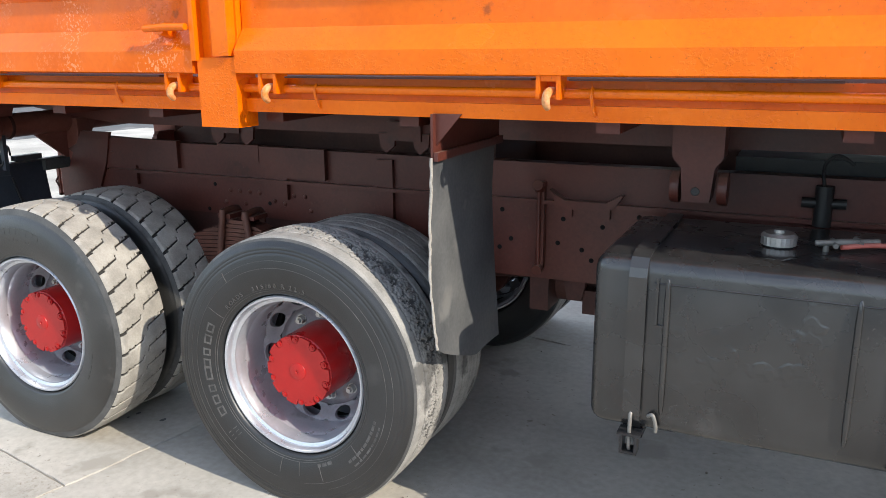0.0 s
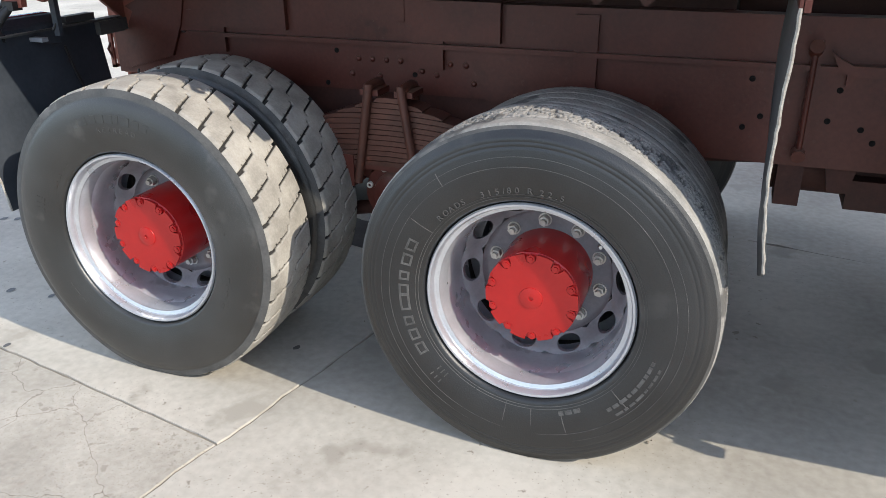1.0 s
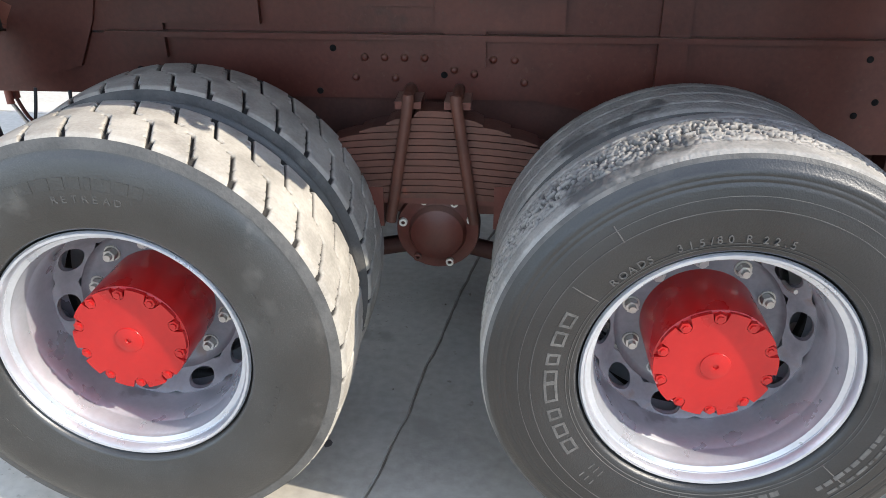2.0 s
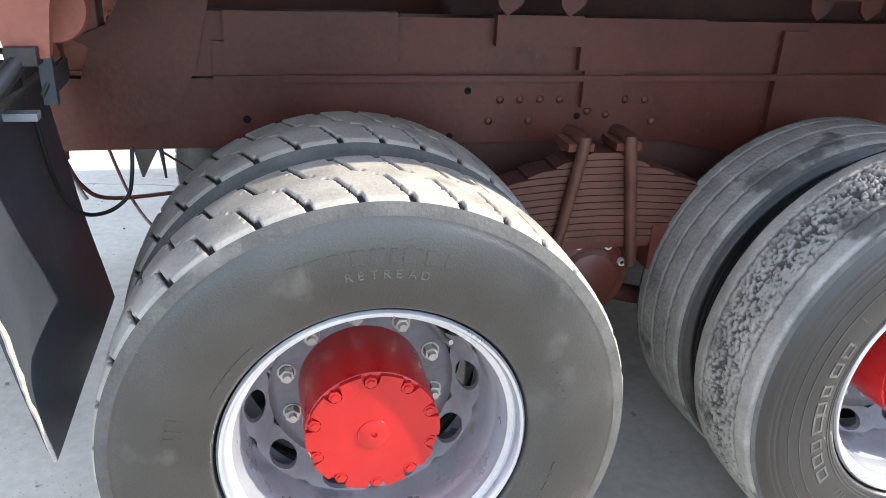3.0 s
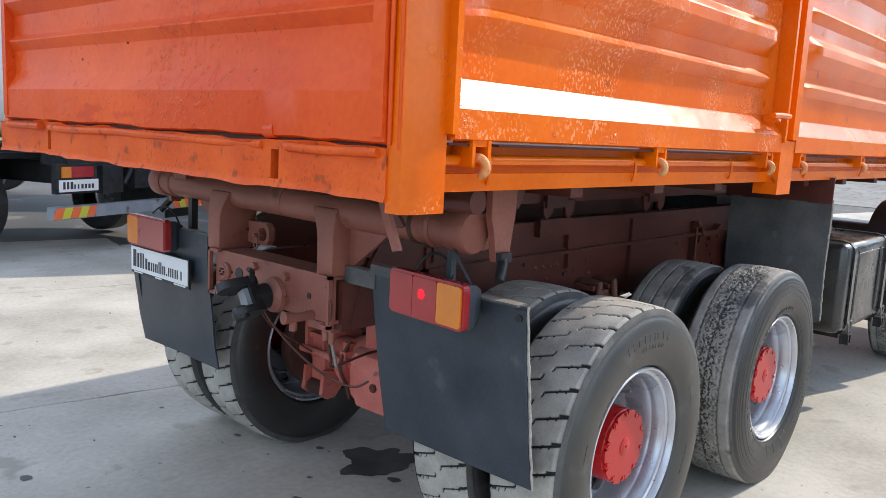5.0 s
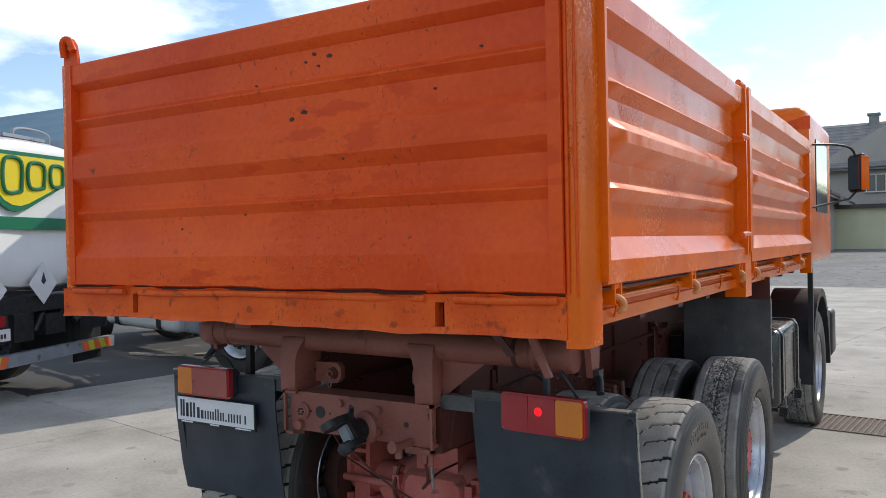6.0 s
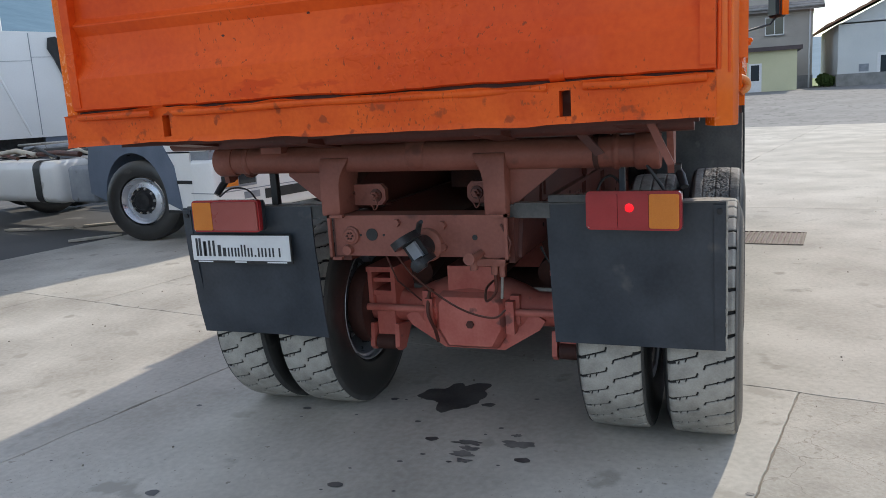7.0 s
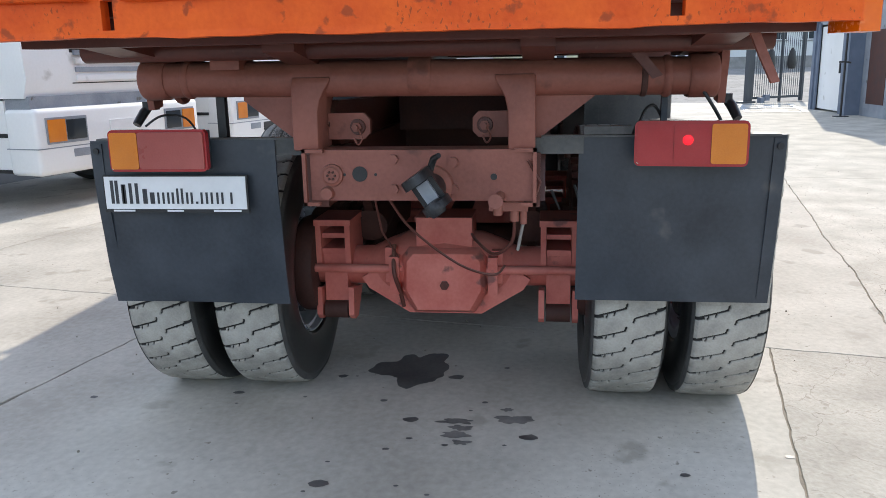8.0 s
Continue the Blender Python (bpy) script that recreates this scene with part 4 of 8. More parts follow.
def on_sidewall(ang, r, y=-0.1545, spin=0.0):
    """A pose on a tyre's outer face at an angle (degrees, counter-clockwise from the front as seen from outside) and a radius; its x axis runs clockwise, its y axis outwards."""
    a = radians(ang)
    c, s = math.cos(a), math.sin(a)
    m = Matrix(((s, c, 0, r * c), (0, 0, -1, y), (-c, s, 0, r * s), (0, 0, 0, 1)))
    return m @ pose(0, 0, 0, 0, 0, spin)


def arc_text(w, text, size, r, start, step, mat, y, name="raised_letter"):
    ang = start
    cache = {}
    for ch in text:
        if ch != " ":
            if ch not in cache:
                cache[ch] = letters("glyph", ch, size, mat, w, 0.0016)[0]
                cache[ch].materials.clear()
                cache[ch].materials.append(mat)
            put(name, cache[ch], w, on_sidewall(ang, r, y))
        ang -= step * (0.55 if ch in " ./" else 1.0)


def bulge(r):
    """How far a sidewall stands out at a radius."""
    return float(np.interp(r, (0.309, 0.316, 0.321, 0.345, 0.375, 0.405, 0.43, 0.455, 0.482), (0.128, 0.1362, 0.1375, 0.146, 0.1525, 0.1545, 0.153, 0.149, 0.140)))


def arc_bars(w, r, start, widths, height, gap, mat, name="raised_mark"):
    """Raised bars along an arc, where writing stands that is not repeated."""
    ang = start
    for wd in widths:
        n = max(2, int(wd / 0.012))
        bm = bmesh.new()
        vs = []
        for k in range(n + 1):
            a = radians(ang - math.degrees(wd / r) * k / n)
            vs.append([Vector((q * math.cos(a), -bulge(q) + lift, q * math.sin(a))) for q, lift in ((r, 0.002), (r, -0.0012), (r + height, -0.0012), (r + height, 0.002))])
        vs = [[bm.verts.new(q) for q in row] for row in vs]
        for k in range(n):
            for e in range(4):
                bm.faces.new((vs[k][e], vs[k + 1][e], vs[k + 1][(e + 1) % 4], vs[k][(e + 1) % 4]))
        bm.faces.new(vs[0])
        bm.faces.new(vs[-1][::-1])
        part(name, bm, mat, w)
        ang -= math.degrees((wd + gap) / r)


WM, WR = wheels[True], wheels[False]
for k, wd in enumerate((0.036, 0.034, 0.028, 0.050, 0.034, 0.028, 0.036, 0.036)):
    ang = 214 - math.degrees((0.0345 + 0.013) * k / 0.352)
    for r, h in ((0.352, 0.006), (0.376, 0.006)):
        arc_bars(WM, r, ang, (wd,), h, 0, LETTER)
    arc_bars(WM, 0.352, ang, (0.006,), 0.030, 0, LETTER)
    arc_bars(WM, 0.352, ang - math.degrees((wd - 0.006) / 0.352), (0.006,), 0.030, 0, LETTER)
arc_bars(WM, 0.350, 229, (0.003, 0.003, 0.003), 0.045, 0.012, LETTER)
arc_text(WM, "315/80 R 22.5", 0.024, 0.338, 113, 3.6, LETTER, -0.1475)
arc_text(WM, "ROADS", 0.024, 0.338, 138, 3.7, LETTER, -0.1475)
arc_bars(WM, 0.37, 345, (0.012, 0.02, 0.012, 0.03, 0.02, 0.012, 0.025, 0.02, 0.014), 0.010, 0.006, LETTER)
arc_bars(WM, 0.395, 343, (0.012, 0.02, 0.02, 0.012, 0.03, 0.02, 0.012, 0.025), 0.007, 0.007, LETTER)
arc_bars(WM, 0.34, 300, (0.02, 0.02, 0.014), 0.012, 0.006, LETTER)
for ang, r, ln in ((146, 0.335, 0.07), (126, 0.41, 0.04), (290, 0.345, 0.06), (262, 0.33, 0.06), (320, 0.335, 0.06), (275, 0.335, 0.05)):
    for k in range(4):
        arc_bars(WM, r + ln * k / 4, ang, (0.0022,), ln / 4, 0, LETTER, "mould_line")
for r, h in ((0.325, 0.0015), (0.333, 0.0012), (0.411, 0.0016), (0.438, 0.0012)):
    arc_bars(WM, r, 244, (2 * math.pi * r * 0.998,), h, 0, RUBBER_WORN, "moulded_ring")
arc_text(WR, "RETREAD", 0.024, 0.382, 99.5, 3.3, RUBBER_WORN, -0.1530)
arc_bars(WR, 0.412, 112, (0.022, 0.026, 0.030, 0.022, 0.024, 0.012, 0.030, 0.026, 0.020), 0.026, 0.010, RUBBER)
arc_bars(WR, 0.335, 152, (0.03, 0.02, 0.045), 0.008, 0.012, RUBBER)
arc_bars(WR, 0.37, 170, (0.018, 0.010, 0.016), 0.030, 0.006, RUBBER)
arc_bars(WR, 0.38, 28, (0.012, 0.006, 0.012, 0.006, 0.012), 0.004, 0.014, RUBBER)
arc_bars(WR, 0.37, 350, (0.02, 0.012, 0.02, 0.012, 0.018), 0.008, 0.010, RUBBER)
arc_bars(WR, 0.37, 225, (0.02, 0.03, 0.012), 0.010, 0.012, RUBBER)


# ---- the bed ----
XR, XF = -1.20, 3.98          # rear corner post, front end
BY0, BY1 = 0.005, 2.485       # outer faces of the sides
POSTS = (1.035, 1.205)        # middle post, from and to
# (height, how far the sheet lies behind the outer face), for the boards
BOARD = [(1.585, 0.012), (1.590, 0.0), (1.662, 0.0), (1.668, 0.004), (1.728, 0.050), (1.735, 0.054), (1.848, 0.054), (1.884, 0.022), (1.890, 0.020), (1.914, 0.050), (1.920, 0.054), (1.978, 0.054),
         (2.032, 0.004), (2.038, 0.0), (2.076, 0.0), (2.083, 0.004), (2.118, 0.050), (2.124, 0.054), (2.185, 0.054), (2.222, 0.022), (2.228, 0.020), (2.248, 0.050), (2.254, 0.054), (2.378, 0.054),
         (2.424, 0.006), (2.430, 0.0), (2.508, 0.0), (2.516, 0.006), (2.518, 0.030)]


def board(name, along0, along1, outer, inward, axis, rows=BOARD, label="", keep=(1.735, 2.385), dents=(), mat=None):
    """A pressed-steel board: ribs fade out towards its ends. axis: the axis it runs along; outer: the plane of its face; inward: +1 or -1."""
    n = max(24, int((along1 - along0) / 0.045))
    web = 0.054
    P, F = [], []
    m = len(rows)
    for i in range(n + 1):
        s = along0 + (along1 - along0) * i / n
        e = min(1.0, min(s - along0 - 0.07, along1 - s - 0.07) / 0.09)
        e = max(0.0, e)
        front = []
        for z, d in rows:
            if keep[0] < z < keep[1]:
                d = web + (d - web) * e
            elif d > 0.03 and z < 2.45:
                d = d
            d += 0.004 * noise.noise((s * 1.7, z * 2.3, outer * 3)) + 0.0015 * noise.noise((s * 7, z * 6, outer))
            for ds, dz, rr, dd in dents:
                q = ((s - ds) ** 2 + (z - dz) ** 2) / rr ** 2
                if q < 4:
                    d += dd * math.exp(-q * 2)
            if z < 1.6 and axis == "y":
                z = z + 0.007 * noise.noise((s * 3.1, 8.0, 0)) + 0.004 * noise.noise((s * 11, 8.0, 0))
            front.append((d, z))
        for d, z in front + [(d + 0.028, z) for d, z in front[::-1]]:
            q = outer + inward * d
            P.append((s, q, z) if axis == "x" else (q, s, z))
    k = 2 * m
    for i in range(n):
        for j in range(k):
            F.append((i * k + j, i * k + (j + 1) % k, (i + 1) * k + (j + 1) % k, (i + 1) * k + j))
    me = bpy.data.meshes.new(name)
    me.from_pydata(P, [], F + [tuple(range(k)), tuple(range(n * k, n * k + k))])
    bm = bmesh.new()
    bm.from_mesh(me)
    bpy.data.meshes.remove(me)
    return part(name, bm, mat or (ORANGE if axis == "x" else ORANGE_OLD), truck, label, smooth=24)


board("side_board", -1.085, POSTS[0] - 0.005, BY0, 1, "x", label="orange ribbed steel side board with blistered paint", dents=((-0.9, 1.63, 0.08, 0.012), (0.9, 2.45, 0.1, 0.01)), mat=ORANGE_PEELED)
board("side_board", POSTS[1] + 0.005, XF - 0.10, BY0, 1, "x", label="orange ribbed steel side board with blistered paint", dents=((1.66, 1.79, 0.045, -0.02), (2.55, 1.80, 0.06, 0.022)))
board("side_board", -1.085, POSTS[0] - 0.005, BY1, -1, "x", label="orange ribbed steel side board")
board("side_board", POSTS[1] + 0.005, XF - 0.10, BY1, -1, "x", label="orange ribbed steel side board")
GATE = [(1.570, 0.014), (1.576, 0.0), (1.690, 0.0), (1.698, 0.004), (1.748, 0.032), (1.754, 0.034), (1.848, 0.034), (1.882, 0.010), (1.888, 0.010), (1.906, 0.031), (1.912, 0.034), (1.988, 0.034),
        (2.030, 0.004), (2.036, 0.0), (2.130, 0.0), (2.137, 0.004), (2.166, 0.031), (2.172, 0.034), (2.256, 0.034), (2.288, 0.010), (2.294, 0.010), (2.310, 0.031), (2.316, 0.034), (2.418, 0.034),
        (2.442, 0.004), (2.448, 0.0), (2.528, 0.0), (2.536, 0.006), (2.538, 0.03)]
tailgate = board("tailgate", 0.075, 2.415, -1.25, 1, "y", GATE, "weathered orange ribbed tailgate, dented along its lower edge", keep=(0, 1.0),
                 dents=((1.35, 2.24, 0.05, 0.012), (0.5, 1.63, 0.1, 0.008), (1.9, 1.62, 0.12, 0.008)))
pieces("end_strip", ((-1.256, -1.19, 0.076, 0.118, 1.585, 2.535), (-1.254, -1.19, 2.375, 2.414, 1.585, 2.535)), ORANGE_OLD, tailgate, bevel=0.006)
for y, z, r in ((0.95, 2.385, 0.010), (1.02, 2.40, 0.008), (1.0, 2.355, 0.007), (1.06, 2.375, 0.006), (1.13, 2.18, 0.009), (1.07, 2.20, 0.012), (1.72, 1.80, 0.006), (1.37, 1.845, 0.006),
                (0.35, 2.33, 0.006), (0.52, 2.22, 0.006), (1.30, 2.32, 0.006), (0.88, 2.02, 0.005)):
    bm = bmesh.new()
    pts = [(y + 1.3 * r * (0.5 + 0.6 * random.random()) * math.cos(k * 0.7), z + 0.8 * r * (0.5 + 0.6 * random.random()) * math.sin(k * 0.7)) for k in range(9)]
    deep = float(np.interp(z, [q[0] for q in GATE], [q[1] for q in GATE]))
    prism(bm, pts, "x", -1.2535 + deep, -1.235 + deep)
    part("rust_hole", bm, BROWN_DARK, tailgate)


SLOTS = (0.507, 2.0)


def slotted_beam(y0, y1, x0, depth, z0, z1):
    """The beam under the tailgate: beaten out of line, with two upright slots through it."""
    ys = sorted({round(y0 + (y1 - y0) * i / 44, 4) for i in range(45)} - {q for q in ()} | {c + d for c in SLOTS for d in (-0.018, 0.018)})
    ys = [y for y in ys if not any(abs(y - c) < 0.0175 for c in SLOTS)]
    zs = (z0, z0 + 0.012, z0 + 0.022, z0 + 0.100, z1 - 0.012, z1)
    bm = bmesh.new()
    g = []
    for y in ys:
        w = 0.015 * noise.noise((y * 2.2, 3.1, 0)) + 0.011 * noise.noise((y * 7, 3.1, 1)) + 0.004 * noise.noise((y * 19, 3.1, 1))
        col = []
        for j, z in enumerate(zs):
            dx = w - (0.006 if j in (0, 5) else 0.0)
            dz = w * 0.9 if j == 5 else w * 0.5 if j == 0 else 0.0
            col.append((bm.verts.new((x0 + dx, y, z + dz)), bm.verts.new((x0 + depth, y, z + dz))))
        g.append(col)

    def hollow(i, j):
        return j == 2 and any(abs((ys[i] + ys[i + 1]) / 2 - c) < 0.01 for c in SLOTS)
    n, m = len(ys) - 1, len(zs) - 1
    for i in range(n):
        for j in range(m):
            if hollow(i, j):
                for p, q in (((i, j), (i, j + 1)), ((i + 1, j + 1), (i + 1, j)), ((i, j + 1), (i + 1, j + 1)), ((i + 1, j), (i, j))):
                    bm.faces.new((g[p[0]][p[1]][0], g[q[0]][q[1]][0], g[q[0]][q[1]][1], g[p[0]][p[1]][1]))
                continue
            for k in (0, 1):
                bm.faces.new((g[i][j][k], g[i + 1][j][k], g[i + 1][j + 1][k], g[i][j + 1][k]))
        for j in (0, m):
            bm.faces.new((g[i][j][0], g[i + 1][j][0], g[i + 1][j][1], g[i][j][1]))
    for i in (0, n):
        for j in range(m):
            bm.faces.new((g[i][j][0], g[i][j + 1][0], g[i][j + 1][1], g[i][j][1]))
    return bm


part("rear_beam", slotted_beam(0.075, 2.47, -1.238, 0.05, 1.437, 1.562), ORANGE_WORN, truck, "battered orange beam under the tailgate", smooth=30)
bm = bmesh.new()
for a, b in ((0.10, 0.45), (0.56, 1.95), (2.05, 2.40)):
    k = int((b - a) / 0.06) + 2
    part("bent_lip", rods(([(-1.244 + 0.010 * noise.noise((a + (b - a) * i / k, 7.7, 0)) * 2, a + (b - a) * i / k, 1.548 + 0.008 * noise.noise(((a + (b - a) * i / k) * 3, 1.7, 0))) for i in range(k + 1)], 0.0125, 8)), ORANGE_WORN, truck, smooth=60)
# Dark strip painting the shade in the gap between tailgate and beam.
part("gap_shade_strip", boxes((-1.226, -1.16, 0.08, 2.41, 1.556, 1.582)), BROWN_DARK, truck)
for y in SLOTS:
    part("tailgate_hinge", rods(([(-1.225, y + 0.045, 1.585), (-1.225, y - 0.0, 1.588)], 0.024, 12), ([(-1.225, y + 0.03, 1.585), (-1.20, y + 0.01, 1.54)], 0.012, 8)), ORANGE_OLD, tailgate, smooth=50)


def corner_post(s, y, foot=1.412):
    """Corner post of folded plate; s = +1 on the side whose outer face looks to -y."""
    bm = bmesh.new()
    prism(bm, [(XR - 0.002, y), (-1.10, y), (-1.10, y + s * 0.09), (XR + 0.03, y + s * 0.09), (XR - 0.034, y + s * 0.062), (XR - 0.034, y + s * 0.014)], "z", foot, 2.545)
    return part("corner_post", bm, ORANGE_PEELED, truck, "orange folded-plate corner post", bevel=0.007, smooth=30)


pr = corner_post(1, BY0 + 0.012)
pl = corner_post(-1, BY1 - 0.006, 1.446)
part("post_flange", boxes((-1.108, -1.088, -0.008, 0.06, 1.60, 2.56)), ORANGE, pr, bevel=0.005)
part("seam_strip", rods(([(-1.238, 0.068, 1.57), (-1.242, 0.066, 1.9), (-1.236, 0.068, 2.3), (-1.24, 0.066, 2.54)], 0.006, 8), ([(-1.232, 0.040, 1.56), (-1.236, 0.042, 2.0), (-1.230, 0.040, 2.54)], 0.005, 8)), ORANGE_OLD, pr, smooth=60)
for p, y, s in ((pr, BY0 + 0.02, 1), (pl, BY1 - 0.02, -1)):
    bm = bmesh.new()
    prism(bm, [(y, 2.52), (y + s * 0.10, 2.52), (y + s * 0.10, 2.565), (y + s * 0.085, 2.63), (y + s * 0.06, 2.66), (y, 2.67)], "x", -1.225, -1.212)
    part("ear_plate", bm, ORANGE_OLD, p, bevel=0.003)
    part("ear_hook", rods(([(-1.235, y + s * 0.02, 2.58), (-1.25, y + s * 0.035, 2.64), (-1.24, y + s * 0.06, 2.65), (-1.235, y + s * 0.085, 2.60)], 0.016, 10)), ORANGE_OLD, p, smooth=60)
# middle post: two flanges, a web and a boxed foot
for y, s in ((BY0, 1), (BY1, -1)):
    x0, x1 = POSTS
    c0, c1 = sorted((y + s * 0.03, y + s * 0.075))
    mp = part("middle_post", boxes((x0, x1, c0, c1, 1.56, 2.50)), ORANGE, truck, "orange middle post of the bed side", bevel=0.005)
    f0, f1 = sorted((y - s * 0.012, y + s * 0.05))
    part("post_flange", boxes((x0 + 0.002, x0 + 0.022, f0, f1, 1.63, 2.53)), ORANGE, mp, bevel=0.005)
    part("post_flange", boxes((x1 - 0.075, x1 - 0.008, f0, f1, 1.645, 2.53)), ORANGE, mp, bevel=0.010)
    bm = bmesh.new()
    g0, g1 = sorted((y + s * 0.004, y + s * 0.11))
    prism(bm, [(x0 + 0.012, g0), (x1 + 0.004, g0), (x1 + 0.004, g1), (x0 + 0.012, g1)], "z", 1.405, 1.64)
    part("post_foot", bm, ORANGE, mp, bevel=0.006)
    part("post_latch_head", rods(([(x0 + 0.08, y + s * 0.03, 2.50), (x0 + 0.08, y + s * 0.03, 2.56)], 0.014, 10), ([(x0 + 0.03, y + s * 0.03, 2.552), (x0 + 0.13, y + s * 0.03, 2.552)], 0.015, 10)), ORANGE, mp, smooth=60)
    for z in (1.742, 2.245):
        h0 = y - s * 0.022
        bm = rods(([(x0 - 0.005, h0, z), (x0 - 0.10, h0, z), (x0 - 0.19, h0, z - 0.004)], [0.012, 0.014, 0.012], 8), ([(x0 - 0.12, h0, z - 0.006), (x0 - 0.12, h0 + s * 0.06, z - 0.02)], 0.02, 10))
        part("latch_handle", bm, ORANGE, mp, smooth=50)
# sills with the hinge rod and the hooks that hold the boards
for y, s in ((BY0, 1), (BY1, -1)):
    a0, a1 = sorted((y + s * 0.076, y + s * 0.14))
    sill = part("bed_sill", boxes((-1.10, XF, a0, a1, 1.462, 1.572)), ORANGE, truck, "orange bed sill with hinge rod", bevel=0.004)
    b0, b1 = sorted((y + s * 0.052, y + s * 0.076))
    part("sill_lower_face", boxes((-1.098, XF - 0.002, b0, b1, 1.458, 1.503)), ORANGE, sill, bevel=0.006)
    c0, c1 = sorted((y + s * 0.014, y + s * 0.10))
    # Strips coloured dark: the shade line between board and sill is painted.
    for xa, xb in ((-1.09, -0.99), (-0.90, -0.05), (0.0, 0.86), (1.40, 2.25), (2.36, 3.05), (3.15, 3.9)):
        part("sill_strip", boxes((xa, xb, c0, c1, 1.574, 1.5795)), BROWN_DARK, sill, "flat strip coloured dark for the shade under the board")
    part("hinge_rod", rods(([(-1.10, y + s * 0.054, 1.537), (POSTS[0] + 0.02, y + s * 0.054, 1.537)], 0.0145, 10), ([(POSTS[1] - 0.02, y + s * 0.054, 1.537), (XF, y + s * 0.054, 1.537)], 0.0145, 10)), ORANGE, sill, smooth=60)
    for x in (-0.978, -0.04, 0.928, 1.336, 2.303, 3.22):
        hk = part("board_hook", rods(([(x + 0.004, y + s * 0.07, 1.542), (x + 0.002, y + s * 0.016, 1.545), (x, y - s * 0.008, 1.532), (x, y - s * 0.010, 1.512), (x, y + s * 0.006, 1.498)], [0.011, 0.012, 0.0125, 0.012, 0.009], 10)), HOOK, sill, "worn board hook", smooth=60)
        d0, d1 = sorted((y + s * 0.004, y + s * 0.07))
        for dx in (-0.030, 0.030):
            part("hook_ear", boxes((x + dx - 0.006, x + dx + 0.006, d0, d1, 1.522, 1.588)), ORANGE, hk, bevel=0.004)
        part("hook_yoke", boxes((x - 0.03, x + 0.03, d0 + 0.004, d0 + 0.012, 1.572, 1.590)), ORANGE, hk, bevel=0.002)
    for x in (-0.905, -0.15, 0.62, 1.50, 2.42):
        part("rod_clip", rods(([(x, y + s * 0.05, 1.555), (x, y + s * 0.036, 1.53), (x + 0.006, y + s * 0.042, 1.49), (x + 0.01, y + s * 0.05, 1.475)], 0.005, 6)), ORANGE, sill, smooth=60)
part("bed_floor", boxes((-1.16, XF, 0.09, 2.40, 1.50, 1.56)), BROWN, truck, "brown steel bed floor", bevel=0.004)
part("bed_load_floor", boxes((-1.16, XF - 0.02, 0.10, 2.39, 1.562, 1.572)), BROWN_DARK, truck)
for y0, y1 in ((0.80, 0.90), mirrored(0.80, 0.90)):
    bm = bmesh.new()
    prism(bm, [(-0.95, 1.40), (-0.50, 1.335), (-0.2, 1.312), (3.7, 1.312), (3.7, 1.50), (-0.95, 1.50)], "y", y0, y1)
    part("bed_beam", bm, BROWN, truck, "brown longitudinal bed beam", bevel=0.008)
for x in (-1.05, -0.35, 0.2, 0.72, 1.27, 1.80, 2.45, 3.1, 3.7):
    part("bed_cross_beam", boxes((x - 0.035, x + 0.035, 0.13, 2.36, 1.42, 1.50)), BROWN, truck, bevel=0.006)
for x in (0.45, 0.62, 1.36, 1.52):
    bm = bmesh.new()
    prism(bm, [(x - 0.045, 1.32), (x + 0.035, 1.32), (x + 0.03, 1.265), (x - 0.01, 1.235), (x - 0.035, 1.26)], "y", 0.785, 0.80)
    part("guide_lug", bm, BROWN, truck, bevel=0.006)
pieces("guide_plate", ((0.42, 0.58, 0.775, 0.80, 1.29, 1.37), (1.36, 1.52, 0.775, 0.80, 1.29, 1.37)), BROWN, truck, bevel=0.004)
bm = bmesh.new()
prism(bm, [(2.585, 1.46), (2.745, 1.46), (2.745, 1.32), (2.72, 1.285), (2.71, 1.175), (2.625, 1.175), (2.615, 1.285), (2.585, 1.32)], "y", 0.46, 0.58)
ob = part("cradle_bracket", bm, BROWN, truck, "brown bed cradle bracket over the fuel tank", bevel=0.008)
for x in (2.595, 2.745):
    part("cradle_cheek", lathe(bmesh.new(), [(0.0, 0), (0.05, 0), (0.055, 0.01), (0.055, 0.03), (0.0, 0.03)], 20, (0, 0, 0)), BROWN, ob, smooth=40).matrix_basis = pose(x - 0.015, 0.52, 1.215, 0, 0, -90)
part("cradle_bolt", lathe(bmesh.new(), [(0.0, -0.003), (0.013, -0.003), (0.016, 0.004)], 14, (2.665, 0.46, 1.21)), BLACK, ob, smooth=40)
board("front_wall", 0.08, 2.41, XF, -1, "y", GATE, "orange ribbed front wall of the bed", keep=(0, 1.0))
for y, s in ((BY0 + 0.012, 1), (BY1 - 0.012, -1)):
    c0, c1 = sorted((y, y + s * 0.085))
    fp = part("front_post", boxes((XF - 0.095, XF, c0, c1, 1.412, 2.62)), ORANGE, truck, "orange front corner post", bevel=0.007)
    bm = bmesh.new()
    prism(bm, [(y, 2.60), (y + s * 0.30, 2.60), (y + s * 0.26, 2.68), (y + s * 0.04, 2.74), (y, 2.74)], "x", XF - 0.02, XF - 0.005)
    part("ear_plate", bm, ORANGE_OLD, fp, bevel=0.003)

